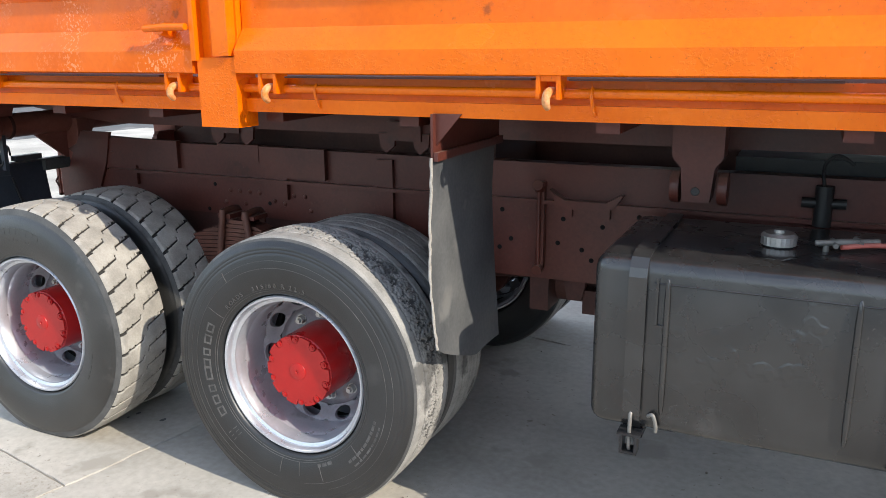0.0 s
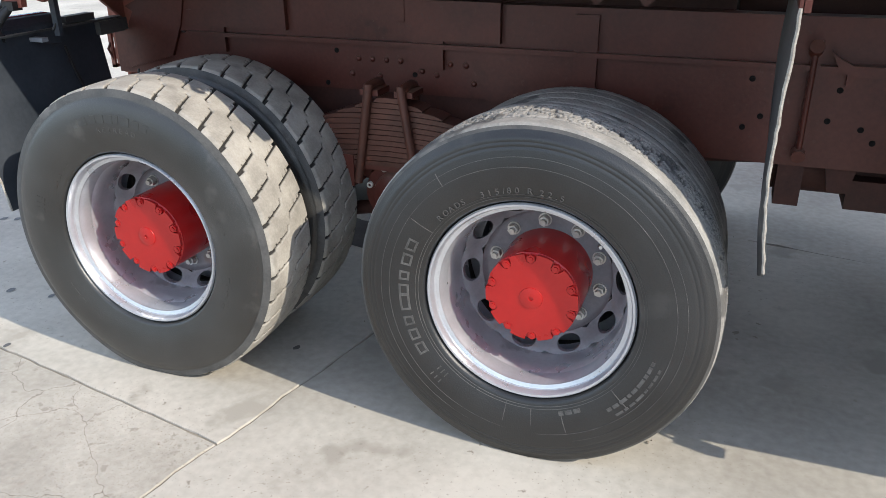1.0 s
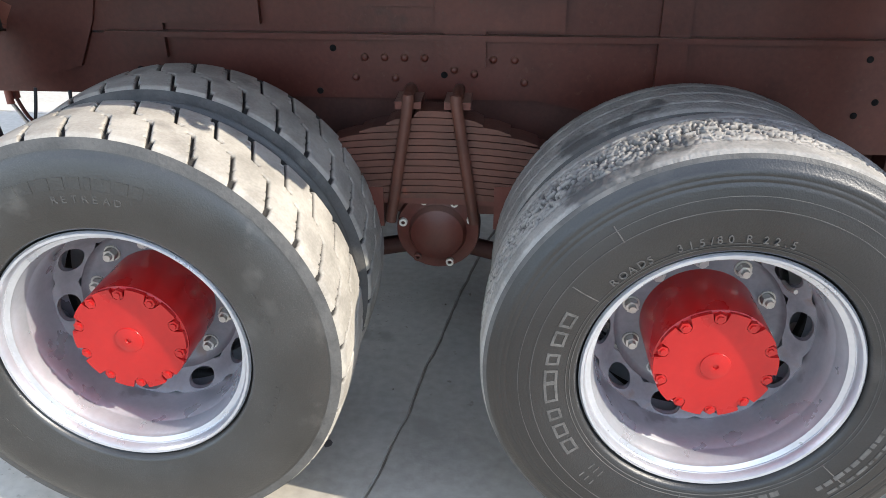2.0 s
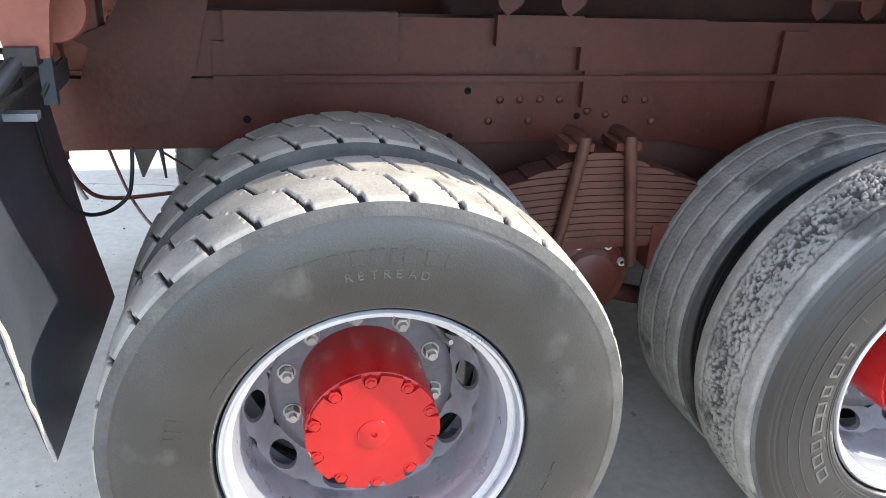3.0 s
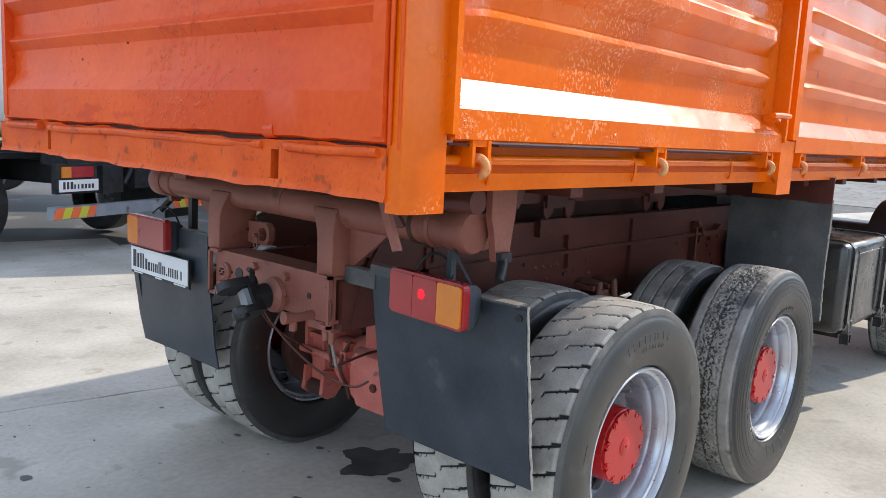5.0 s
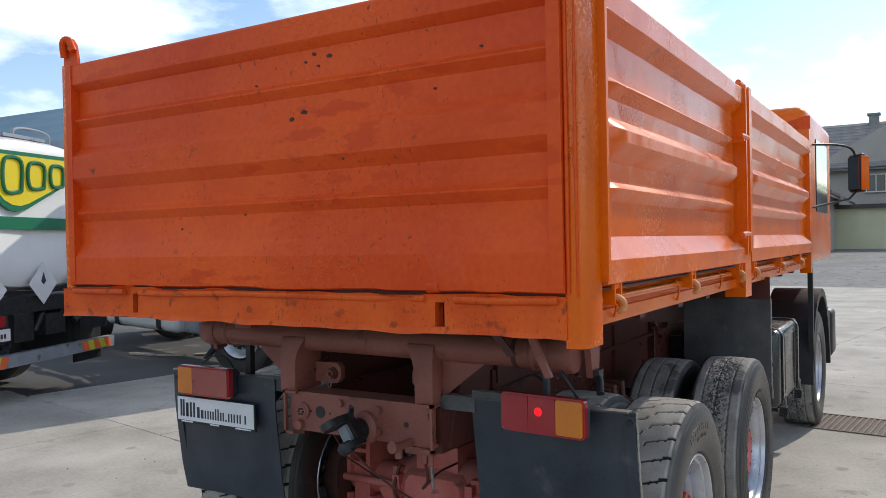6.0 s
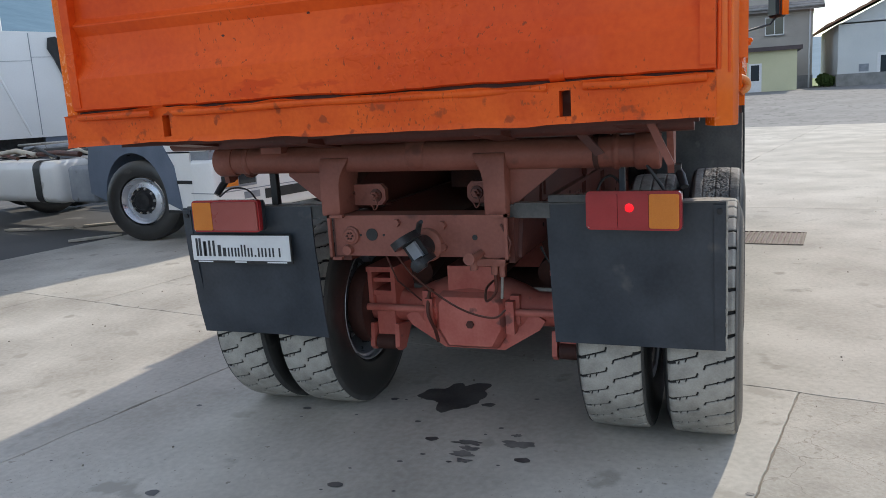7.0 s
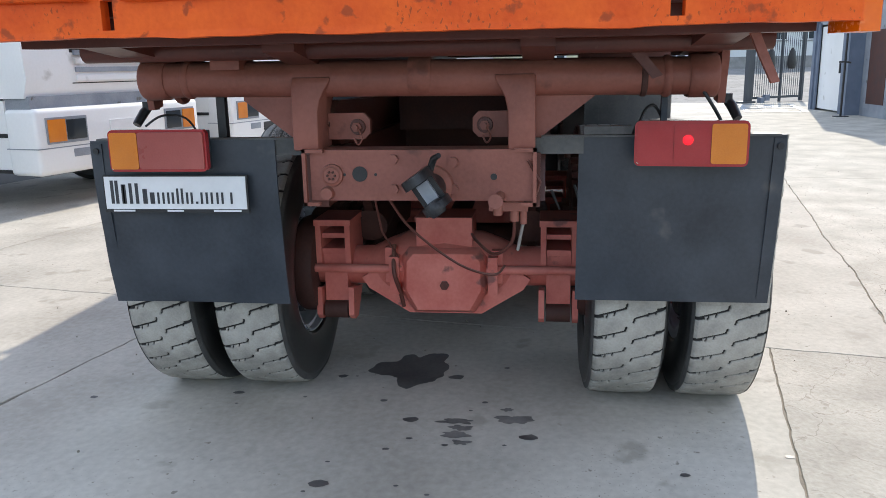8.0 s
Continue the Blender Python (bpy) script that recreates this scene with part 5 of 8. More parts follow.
# ---- rear end under the bed ----
TX, TZ = -0.655, 1.305
rear_parts = []
tube = part("tilt_tube", rods(([(TX, 0.36, TZ), (TX, 2.14, TZ + 0.015)], 0.060, 28)), BROWN_DUSTY, truck, "brown tilt pivot tube across the rear", smooth=50)
for y0, y1, r in ((0.285, 0.375, 0.069), (2.115, 2.205, 0.069), (1.20, 1.275, 0.067), (0.43, 0.455, 0.067), (2.03, 2.055, 0.067)):
    bm = bmesh.new()
    lathe(bm, [(0.0, y0), (r * 0.93, y0), (r, y0 + 0.008), (r, y1 - 0.008), (r * 0.93, y1), (0.0, y1)], 28, (TX, 0, TZ + (0.015 if y0 > 1 else 0)))
    part("tube_collar", bm, BROWN_DUSTY, tube, smooth=40)
part("tube_seam", lathe(bmesh.new(), [(0.060, 0.505), (0.064, 0.508), (0.064, 0.522), (0.060, 0.525)], 28, (TX, 0, TZ)), BROWN_DARK, tube, smooth=40)
part("tube_clamp", boxes((TX - 0.09, TX + 0.05, 1.83, 1.93, TZ + 0.045, TZ + 0.10)), BROWN_DUSTY, tube, bevel=0.006)
# each saddle: a bent plate column, wider at its head, with its gusset outwards and a lug inwards
for y, s, lug_y, lug_x in ((0.877, 1, 1.052, -0.555), (1.684, -1, 1.492, -0.60)):
    bm = bmesh.new()
    rows = []
    for z, xf, w in ((1.085, -0.738, 0.088), (1.16, -0.738, 0.088), (1.215, -0.738, 0.090), (1.25, -0.736, 0.098), (1.28, -0.732, 0.112), (1.305, -0.728, 0.128), (1.325, -0.722, 0.134)):
        rows.append([bm.verts.new(q) for q in ((xf, y, z), (xf, y + s * w, z), (-0.56, y + s * w, z), (-0.56, y, z))])
    for a, b in zip(rows, rows[1:]):
        for k in range(4):
            bm.faces.new((a[k], a[(k + 1) % 4], b[(k + 1) % 4], b[k]))
    bm.faces.new(rows[0][::-1])
    bm.faces.new(rows[-1])
    bmesh.ops.recalc_face_normals(bm, faces=bm.faces)
    br = part("tube_saddle", bm, BROWN_DUSTY, truck, "brown saddle bracket holding the tilt tube", bevel=0.007, smooth=35)
    rear_parts.append(br)
    bm = bmesh.new()
    w1 = y - s * 0.19
    prism(bm, [(y, 1.27), (w1, 1.285), (w1, 1.25), (y - s * 0.02, 1.12), (y, 1.11)], "x", -0.66, -0.645)
    part("saddle_gusset", bm, BROWN_DUSTY, br, bevel=0.003)
    e = 0.872 if s > 0 else 1.653
    for span, z0, z1 in ((0.012, 0.900, 1.090), (0.055, 0.900, 0.912), (0.072, 1.078, 1.090)):
        part("beam_edge", boxes((-0.754, -0.736, *sorted((e, e + s * span)), z0, z1)), BROWN_DUSTY, br, bevel=0.003)
    bm = bmesh.new()
    l0, l1 = y + s * 0.08, lug_y + s * 0.043
    prism(bm, [(l0, 1.110), (l1 - s * 0.02, 1.110), (l1, 1.132), (l1, 1.178), (l1 - s * 0.02, 1.20), (l0, 1.20)], "x", lug_x, lug_x + 0.03)
    lug = part("towing_lug", bm, BROWN_DUSTY, truck, "brown lug with bolt", bevel=0.006)
    rear_parts.append(lug)
    part("lug_washer", lathe(bmesh.new(), [(0.0, -0.008), (0.026, -0.008), (0.028, 0.0)], 18), BROWN, lug, smooth=40).matrix_basis = pose(lug_x, lug_y, 1.153, 0, 0, -90)
    part("lug_bolt", hexnut(bmesh.new(), (lug_x - 0.026, lug_y, 1.153), 0.018, 0.022, "x"), BROWN_DUSTY, lug)
    part("lug_pin", rods(([(lug_x - 0.045, lug_y, 1.153), (lug_x, lug_y, 1.153)], 0.009, 10)), BROWN_DUSTY, lug, smooth=60)
    part("lug_clip", rods(([(lug_x - 0.035, lug_y - 0.008, 1.15), (lug_x - 0.04, lug_y - 0.022, 1.115), (lug_x - 0.04, lug_y - 0.008, 1.095), (lug_x - 0.038, lug_y + 0.006, 1.118)], 0.0035, 6)), BROWN_DUSTY, lug, smooth=60)
beam = part("rear_cross_beam", prism(bmesh.new(), [(-0.728, 0.915), (-0.60, 0.915), (-0.60, 0.927), (-0.715, 0.927), (-0.715, 1.073), (-0.60, 1.073), (-0.60, 1.085), (-0.728, 1.085)], "y", 0.878, 1.632), BROWN_DUSTY, truck, "brown rear cross beam with hitch and socket", bevel=0.004)
# Black discs on the uncut face paint the dark inside of the holes.
for y, z, r in ((1.462, 1.005, 0.026), (1.012, 0.995, 0.011), (1.515, 1.003, 0.005), (1.408, 1.003, 0.005)):
    part("beam_hole", lathe(bmesh.new(), [(0.0, 0), (r, 0), (r, 0.004)], 20), BLACK, beam, smooth=40).matrix_basis = pose(-0.7305, y, z, 0, 0, -90)
sock = part("trailer_socket", lathe(bmesh.new(), [(0.0, -0.02), (0.026, -0.02), (0.030, -0.014), (0.036, -0.012), (0.038, 0.0)], 24), BROWN_DUSTY, beam, "round brown trailer socket", smooth=40)
sock.matrix_basis = pose(-0.728, 1.556, 1.002, 0, 0, -90)
for k in range(6):
    a = math.pi * k / 3
    part("socket_contact", rods(([(0.013 * math.cos(a), -0.026, 0.013 * math.sin(a)), (0.013 * math.cos(a), -0.018, 0.013 * math.sin(a))], 0.0042, 8)), BROWN_DARK, sock, smooth=60)
part("small_socket", lathe(bmesh.new(), [(0.0, -0.02), (0.02, -0.02), (0.024, 0.0)], 20), BROWN_DUSTY, beam, smooth=40).matrix_basis = pose(-0.73, 1.575, 0.94, 0, 0, -90)
for dy, dz in ((-0.10, 0.045), (0.10, 0.055), (-0.10, -0.045), (0.10, -0.045)):
    part("hitch_bolt", hexnut(bmesh.new(), (-0.748, 1.245 + dy, 1.0 + dz), 0.017, 0.022, "x"), BROWN_DUSTY, beam)
# drawbar coupling, rolled on its neck: flange, two jaws, a block and a pin
hitch = part("tow_hitch", lathe(bmesh.new(), [(0.0, -0.05), (0.040, -0.05), (0.048, -0.03), (0.066, -0.018), (0.07, 0.0), (0.0, 0.0)], 24), BROWN_DUSTY, truck, "black greasy drawbar coupling with an open jaw", smooth=40)
hitch.matrix_basis = pose(-0.73, 1.215, 0.965, -34) @ pose(0, 0, 0, 0, 0, -90)
part("hitch_neck", lathe(bmesh.new(), [(0.0, -0.12), (0.040, -0.12), (0.046, -0.08), (0.050, -0.045), (0.0, -0.04)], 20), DARK_STEEL, hitch, smooth=45)
for nm, z0, z1, ln in (("upper_jaw", 0.038, 0.068, 0.235), ("lower_jaw", -0.066, -0.040, 0.200)):
    bm = bmesh.new()
    prism(bm, [(-0.040, -0.085), (-0.050, -0.12), (-0.046, -ln + 0.05), (-0.028, -ln + 0.010), (0.0, -ln), (0.028, -ln + 0.010), (0.046, -ln + 0.05), (0.050, -0.12), (0.040, -0.085)], "z", z0, z1)
    part(nm, bm, DARK_STEEL, hitch, bevel=0.012, smooth=50)
part("jaw_back", boxes((-0.040, 0.040, -0.125, -0.09, -0.060, 0.060)), DARK_STEEL, hitch, bevel=0.012)
part("jaw_pin", lathe(bmesh.new(), [(0.0, -0.022), (0.026, -0.020), (0.033, -0.006), (0.033, 0.010), (0.024, 0.026), (0.0, 0.028)], 18), DARK_STEEL, hitch, smooth=50).matrix_basis = pose(0, -0.17, -0.052, -90)
part("jaw_block", boxes((-0.020, 0.022, -0.145, -0.120, -0.034, 0.032)), GREY_STEEL, hitch, bevel=0.004)
part("release_lever", rods(([(0.04, -0.11, 0.05), (0.075, -0.12, 0.075), (0.10, -0.15, 0.075)], [0.012, 0.011, 0.008], 10)), DARK_STEEL, hitch, smooth=60)
# brake valve, hoses and wires under the beam
valve = part("brake_valve", boxes((-0.71, -0.64, 0.915, 0.975, 0.85, 0.93), (-0.715, -0.66, 0.90, 1.03, 0.845, 0.875)), BROWN_DUSTY, truck, "brown brake valve with hose couplings", bevel=0.010)
part("hose_coupling", rods(([(-0.72, 0.99, 0.90), (-0.80, 0.995, 0.895), (-0.85, 1.0, 0.90)], [0.016, 0.017, 0.024], 14), ([(-0.81, 0.995, 0.90), (-0.81, 0.995, 0.85)], 0.015, 10), ([(-0.70, 0.945, 0.85), (-0.70, 0.945, 0.81)], 0.016, 10), ([(-0.70, 0.915, 0.85), (-0.70, 0.915, 0.80)], 0.012, 10)), BROWN_DUSTY, valve, smooth=50)
part("brake_hose", rods(([(-0.70, 0.945, 0.82), (-0.665, 0.955, 0.73), (-0.60, 1.02, 0.67), (-0.35, 1.10, 0.66), (-0.12, 1.14, 0.64)], 0.006, 8)), BROWN, valve, smooth=60)
part("drain_tube", rods(([(-0.70, 0.915, 0.81), (-0.655, 0.935, 0.70)], 0.006, 8)), STEEL, valve, smooth=60)
cables = part("loose_cable", rods(([(-0.70, 1.37, 0.915), (-0.66, 1.30, 0.80), (-0.58, 1.15, 0.66), (-0.50, 1.03, 0.60), (-0.44, 0.99, 0.62)], 0.005, 6), ([(-0.70, 1.42, 0.915), (-0.60, 1.42, 0.78), (-0.40, 1.40, 0.64)], 0.004, 6), ([(-0.74, 0.90, 1.05), (-0.75, 0.86, 0.98), (-0.74, 0.88, 0.92)], 0.005, 6)), BROWN, truck, "loose dusty cables hanging under the beam", smooth=60)
valve.matrix_basis = pose(0, 0, 0.032) @ valve.matrix_basis
for ob in rear_parts + [beam, hitch, valve, cables]:
    ob.matrix_basis = pose(0, -0.02, -0.004) @ ob.matrix_basis
# pivot fork and locking handles at the tube's ends
for y, s in ((0.33, 1), (2 * CY - 0.33, -1)):
    bm = bmesh.new()
    prism(bm, [(-0.635, 1.46), (-0.51, 1.46), (-0.515, 1.35), (-0.525, 1.30), (-0.535, 1.225), (-0.60, 1.215), (-0.615, 1.30), (-0.63, 1.35)], "y", y - 0.075 * s - 0.012, y - 0.075 * s + 0.012)
    fk = part("pivot_fork", bm, BROWN_DUSTY, truck, "brown pivot fork under the bed corner", bevel=0.008)
    part("fork_disc", lathe(bmesh.new(), [(0, -0.012), (0.060, -0.012), (0.064, 0.0), (0.060, 0.012), (0, 0.012)], 26, (-0.545, y + s * 0.02, TZ - 0.01)), BROWN_DUSTY, fk, smooth=40)
    part("handle_socket", boxes((-0.60, -0.55, y - s * 0.09 - 0.02, y - s * 0.09 + 0.02, 1.215, 1.245)), DARK_STEEL, fk, bevel=0.005)
    part("locking_handle", rods(([(-0.575, y - s * 0.09, 1.235), (-0.595, y - s * 0.11, 1.205), (-0.625, y - s * 0.125, 1.165)], [0.014, 0.017, 0.015], 10)), DARK_STEEL, fk, "dark handle of the tilt lock", smooth=50)
part("safety_chain", rods(([(-0.68, 0.38, 1.33), (-0.70, 0.32, 1.24), (-0.69, 0.27, 1.16), (-0.66, 0.25, 1.10)], 0.006, 6), ([(-0.66, 0.25, 1.12), (-0.70, 0.27, 1.08), (-0.72, 0.30, 1.10)], 0.010, 8)), DARK_STEEL, truck, smooth=60)
bm = bmesh.new()
prism(bm, [(0.272, 1.44), (0.298, 1.44), (0.262, 1.36), (0.226, 1.287), (0.204, 1.292), (0.236, 1.36)], "x", -1.062, -1.045)
part("hanging_strap", bm, BROWN_DUSTY, truck, "bent strap hanging under the bed corner", bevel=0.003)
bm = bmesh.new()
prism(bm, [(0.60, 1.46), (0.64, 1.46), (0.50, 1.30), (0.47, 1.31)], "x", -0.78, -0.765)
part("bed_stay", bm, BROWN, truck)
for y in (0.34, 2 * CY - 0.34):
    bm = bmesh.new()
    prism(bm, [(-1.05, 1.47), (-0.40, 1.47), (-0.45, 1.37), (-0.62, 1.37), (-1.05, 1.42)], "y", y - 0.06, y + 0.06)
    part("bed_corner_beam", bm, BROWN, truck, bevel=0.01)
part("rear_floor_tube", rods(([(-0.80, 0.16, 1.415), (-0.80, 2.33, 1.415)], 0.036, 16)), BROWN, truck, smooth=50)


# ---- mud flaps, lamps, plate ----
def flap(name, y0, y1, z0, z1, x, bend, label, wave=0.008, outer_edge=True, mat=FLAP):
    """A hanging rubber sheet, 8 mm thick, bent along its height."""
    bm = bmesh.new()
    ny, nz = 14, 16
    low = z0 if callable(z0) else lambda u: z0
    grid = []
    for side in (0, 1):
        g = []
        for i in range(ny + 1):
            row = []
            for j in range(nz + 1):
                u, v = i / ny, j / nz
                zz = z1 + (low(u) - z1) * v
                xx = x + bend(u, v) + wave * noise.noise((u * 2.2 + x, v * 2.4, y0 * 3)) + side * 0.008
                row.append(bm.verts.new((xx, y0 + (y1 - y0) * u, zz)))
            g.append(row)
        grid.append(g)
    for i in range(ny):
        for j in range(nz):
            bm.faces.new((grid[0][i][j], grid[0][i + 1][j], grid[0][i + 1][j + 1], grid[0][i][j + 1]))
            bm.faces.new((grid[1][i][j], grid[1][i][j + 1], grid[1][i + 1][j + 1], grid[1][i + 1][j]))
    loop = [(i, 0) for i in range(ny)] + [(ny, j) for j in range(nz)] + [(i, nz) for i in range(ny, 0, -1)] + [(0, j) for j in range(nz, 0, -1)]
    for a, b in zip(loop, loop[1:] + loop[:1]):
        bm.faces.new((grid[0][a[0]][a[1]], grid[1][a[0]][a[1]], grid[1][b[0]][b[1]], grid[0][b[0]][b[1]]))
    ob = part(name, bm, mat, truck, label, smooth=40)
    if outer_edge:
        u = 0.0 if outer_edge == 1 else 1.0
        pts = []
        for j in range(0, 33):
            v = j / 32
            pts.append((x + bend(u, v) + wave * noise.noise((u * 2.2 + x, v * 2.4, y0 * 3)) + 0.004 + 0.003 * (random.random() - 0.5), y0 + (y1 - y0) * u - (0.002 if u == 0 else -0.002) + 0.003 * (random.random() - 0.5),
                        z1 + (low(u) - z1) * v))
        part("frayed_edge", rods((pts, [0.0035 + 0.002 * random.random() for _ in pts], 6)), FLAP_EDGE, ob, "pale frayed rubber edge")
    return ob


def hem(parent, y0, y1, x, bend, top):
    """A doubled strip along a flap's outer edge that hangs as the flap does."""
    bm = bmesh.new()
    rows = []
    for j in range(17):
        v = j / 16
        xx = x + bend(v) - 0.0075
        rows.append([bm.verts.new((xx + dx, y, top - 0.555 * v)) for dx, y in ((0, y0), (0, y1), (0.012, y1), (0.012, y0))])
    for p, q in zip(rows, rows[1:]):
        for k in range(4):
            bm.faces.new((p[k], p[(k + 1) % 4], q[(k + 1) % 4], q[k]))
    bm.faces.new(rows[0])
    bm.faces.new(rows[-1][::-1])
    h = part("flap_hem", bm, FLAP, parent, smooth=30)
    for z in (top - 0.025,):
        part("hem_washer", rods(([(x - 0.013, (y0 + y1) / 2, z), (x - 0.004, (y0 + y1) / 2, z)], 0.011, 12)), DARK_STEEL, h, smooth=40)


fr = flap("mud_flap", 0.060, 0.715, 0.532, 1.117, -0.672, lambda u, v: 0.082 * v ** 1.3, "black rubber mud flap behind the rear wheels", outer_edge=1)
hem(fr, 0.061, 0.100, -0.672, lambda v: 0.082 * v ** 1.3, 1.106)
fl = flap("mud_flap", 1.745, 2.415, 0.51, 1.115, -0.695, lambda u, v: 0.07 * v * v, "black rubber mud flap behind the rear wheels", wave=0.014, outer_edge=0)
hem(fl, 2.37, 2.412, -0.695, lambda v: 0.07 * v * v, 1.105)
for y0, y1 in ((0.06, 0.86), mirrored(0.06, 0.86)):
    part("flap_bar", boxes((-0.690, -0.645, y0 + 0.022, y1 - 0.022, 1.114, 1.121)), DUSTY_DARK, truck, "dusty steel angle carrying the mud flap", bevel=0.002)
    part("flap_bracket", boxes((-0.68, -0.64, *((y1 - 0.16, y1) if y0 < CY else (y0, y0 + 0.16)), 1.06, 1.113)), DUSTY_DARK, truck, bevel=0.003)
part("frame_support", boxes((-0.66, -0.63, 1.925, 1.955, 1.10, 1.29)), BLACK, truck, bevel=0.004)
part("frame_support", boxes((-0.60, -0.575, 0.425, 0.445, 1.10, 1.27)), LAMP_HOUSING, truck, bevel=0.004)
fa = flap("mud_flap", 0.028, 0.565, lambda u: 0.705 - 0.125 * min(1.0, u / 0.55) ** 0.8, 1.335, 1.925, lambda u, v: 0.012 * v + 0.01 * u * v - 0.015 * math.sin(v * 3), "dusty black rubber mud flap with frayed edge ahead of the bogie", wave=0.014, outer_edge=1, mat=FLAP_DUSTY)
bm = bmesh.new()
prism(bm, [(0.03, 1.33), (0.60, 1.33), (0.60, 1.47), (0.12, 1.47), (0.03, 1.47)], "x", 1.925, 1.933)
pl2 = part("flap_plate", bm, BROWN, truck, "brown plate above the mud flap")
part("flap_clamp", boxes((1.935, 1.95, 0.03, 0.60, 1.325, 1.352)), BROWN, pl2, bevel=0.004)
bm = bmesh.new()
prism(bm, [(1.933, 1.47), (2.02, 1.47), (1.933, 1.37)], "y", 0.05, 0.058)
part("flap_gusset", bm, BROWN, pl2)
flap("mud_flap", *mirrored(0.028, 0.60), 0.55, 1.335, 1.945, lambda u, v: 0.03 * v, "black rubber mud flap ahead of the bogie", outer_edge=0)


def rounded(y0, y1, z0, z1, r, n=4):
    out = []
    for cy, cz, a0 in ((y1 - r, z1 - r, 0), (y0 + r, z1 - r, 90), (y0 + r, z0 + r, 180), (y1 - r, z0 + r, 270)):
        out += [(cy + r * math.cos(radians(a0 + 90 * k / n)), cz + r * math.sin(radians(a0 + 90 * k / n))) for k in range(n + 1)]
    return out


def tail_lamp(y0, y1, splits, name_label, lit):
    bm = bmesh.new()
    z0, z1 = 1.022, 1.164
    rings = []
    for x, d in ((-0.745, 0.003), (-0.715, 0.006), (-0.675, 0.026), (-0.662, 0.036)):
        rings.append([bm.verts.new((x, y, z)) for y, z in ((y0 + d, z0 + d), (y1 - d, z0 + d), (y1 - d, z1 - d), (y0 + d, z1 - d))])
    for p, q in zip(rings, rings[1:]):
        for k in range(4):
            bm.faces.new((p[k], p[(k + 1) % 4], q[(k + 1) % 4], q[k]))
    bm.faces.new(rings[0])
    bm.faces.new(rings[-1][::-1])
    lamp = part("tail_lamp", bm, LAMP_HOUSING, truck, name_label, bevel=0.008)
    part("lamp_rim", prism(bmesh.new(), rounded(y0, y1, z0, z1, 0.018), "x", -0.768, -0.743), LENS_RED, lamp, bevel=0.004)
    for a, b, mat in splits:
        lo, hi = (a + 0.008 if a == y0 else a + 0.001), (b - 0.008 if b == y1 else b - 0.001)
        part("lamp_lens", prism(bmesh.new(), rounded(lo, hi, z0 + 0.009, z1 - 0.009, 0.008), "x", -0.775, -0.767), mat, lamp, bevel=0.003)
    if lit:
        part("lamp_glow", lathe(bmesh.new(), [(0.0, -0.002), (0.013, -0.001), (0.016, 0.0)], 14), LAMP_LIT, lamp).matrix_basis = pose(-0.7755, lit, 1.105, 0, 0, -90)
    part("lamp_screw", rods(([(-0.774, y1 - 0.012, z0 + 0.012), (-0.768, y1 - 0.012, z0 + 0.012)], 0.004, 8)), STEEL, lamp)
    return lamp


lamp_right = tail_lamp(0.203, 0.547, ((0.203, 0.316, LENS_AMBER), (0.316, 0.428, LENS_RED), (0.428, 0.547, LENS_RED)), "rear lamp, red and amber, one bulb glowing", 0.385)
lamp_right.matrix_basis = pose(-0.775, 0.375, 0.006) @ pose(0, 0, 0, 0, 0, -5.5) @ pose(0.772, -0.375, 0)
lamp_left = tail_lamp(1.997, 2.346, ((2.238, 2.346, LENS_AMBER), (1.997, 2.238, LENS_FADED)), "rear lamp with faded red and amber lenses", 0)
lamp_left.matrix_basis = pose(0, -0.04, -0.006)
part("lamp_stay", boxes((-0.668, -0.60, 0.36, 0.39, 1.085, 1.10)), GREY_STEEL, truck, bevel=0.002)
part("lamp_wire", rods(([(-0.66, 0.52, 1.16), (-0.64, 0.50, 1.20), (-0.61, 0.47, 1.21), (-0.58, 0.44, 1.17), (-0.60, 0.42, 1.12)], 0.005, 8)), BLACK, truck, smooth=60)
part("lamp_arm", boxes((-0.70, -0.66, 0.55, 0.70, 1.124, 1.15)), DUSTY_DARK, truck, bevel=0.004)
plate = part("rear_plate", boxes((-0.722, -0.712, 1.862, 2.390, 0.872, 1.003)), BLACK, truck, "white plate with dark marks in a black holder", bevel=0.003)
part("plate_face", boxes((-0.7255, -0.721, 1.868, 2.384, 0.885, 0.999)), WHITE_PLATE, plate, bevel=0.002)
def mark_pair(y, w, h, stroke):
    """One unread character: two upright strokes."""
    for a in (y - w, y - stroke):
        part("dark_mark", boxes((-0.7275, -0.725, a, a + stroke, 0.904, 0.904 + h)), MARK, plate)


yb = 2.362
for w, h in ((0.028, 0.082), (0.016, 0.068), (0.034, 0.072)):
    mark_pair(yb, w, h, 0.011)
    yb -= w + 0.012
yb -= 0.004
for w, h in ((0.016, 0.052), (0.016, 0.040), (0.026, 0.040), (0.024, 0.040), (0.024, 0.054), (0.024, 0.040), (0.008, 0.008), (0.026, 0.040), (0.028, 0.040), (0.040, 0.040)):
    mark_pair(yb, w, h, min(w / 2, 0.0075))
    yb -= w + 0.0105
for a, b in ((2.28, 2.36), (2.10, 2.16), (1.89, 1.99)):
    part("pale_mark", boxes((-0.7235, -0.7215, a, b, 0.8755, 0.8815)), WHITE_PLATE, plate)
plate.matrix_basis = pose(0, -0.022, -0.006)

# ---- fuel tank ----
def rounded_box(x0, x1, y0, y1, z0, z1, r, seg=4):
    bm = box(bmesh.new(), x0, x1, y0, y1, z0, z1)
    bmesh.ops.bevel(bm, geom=list(bm.edges), offset=r, segments=seg, affect="EDGES", profile=0.5)
    return bm


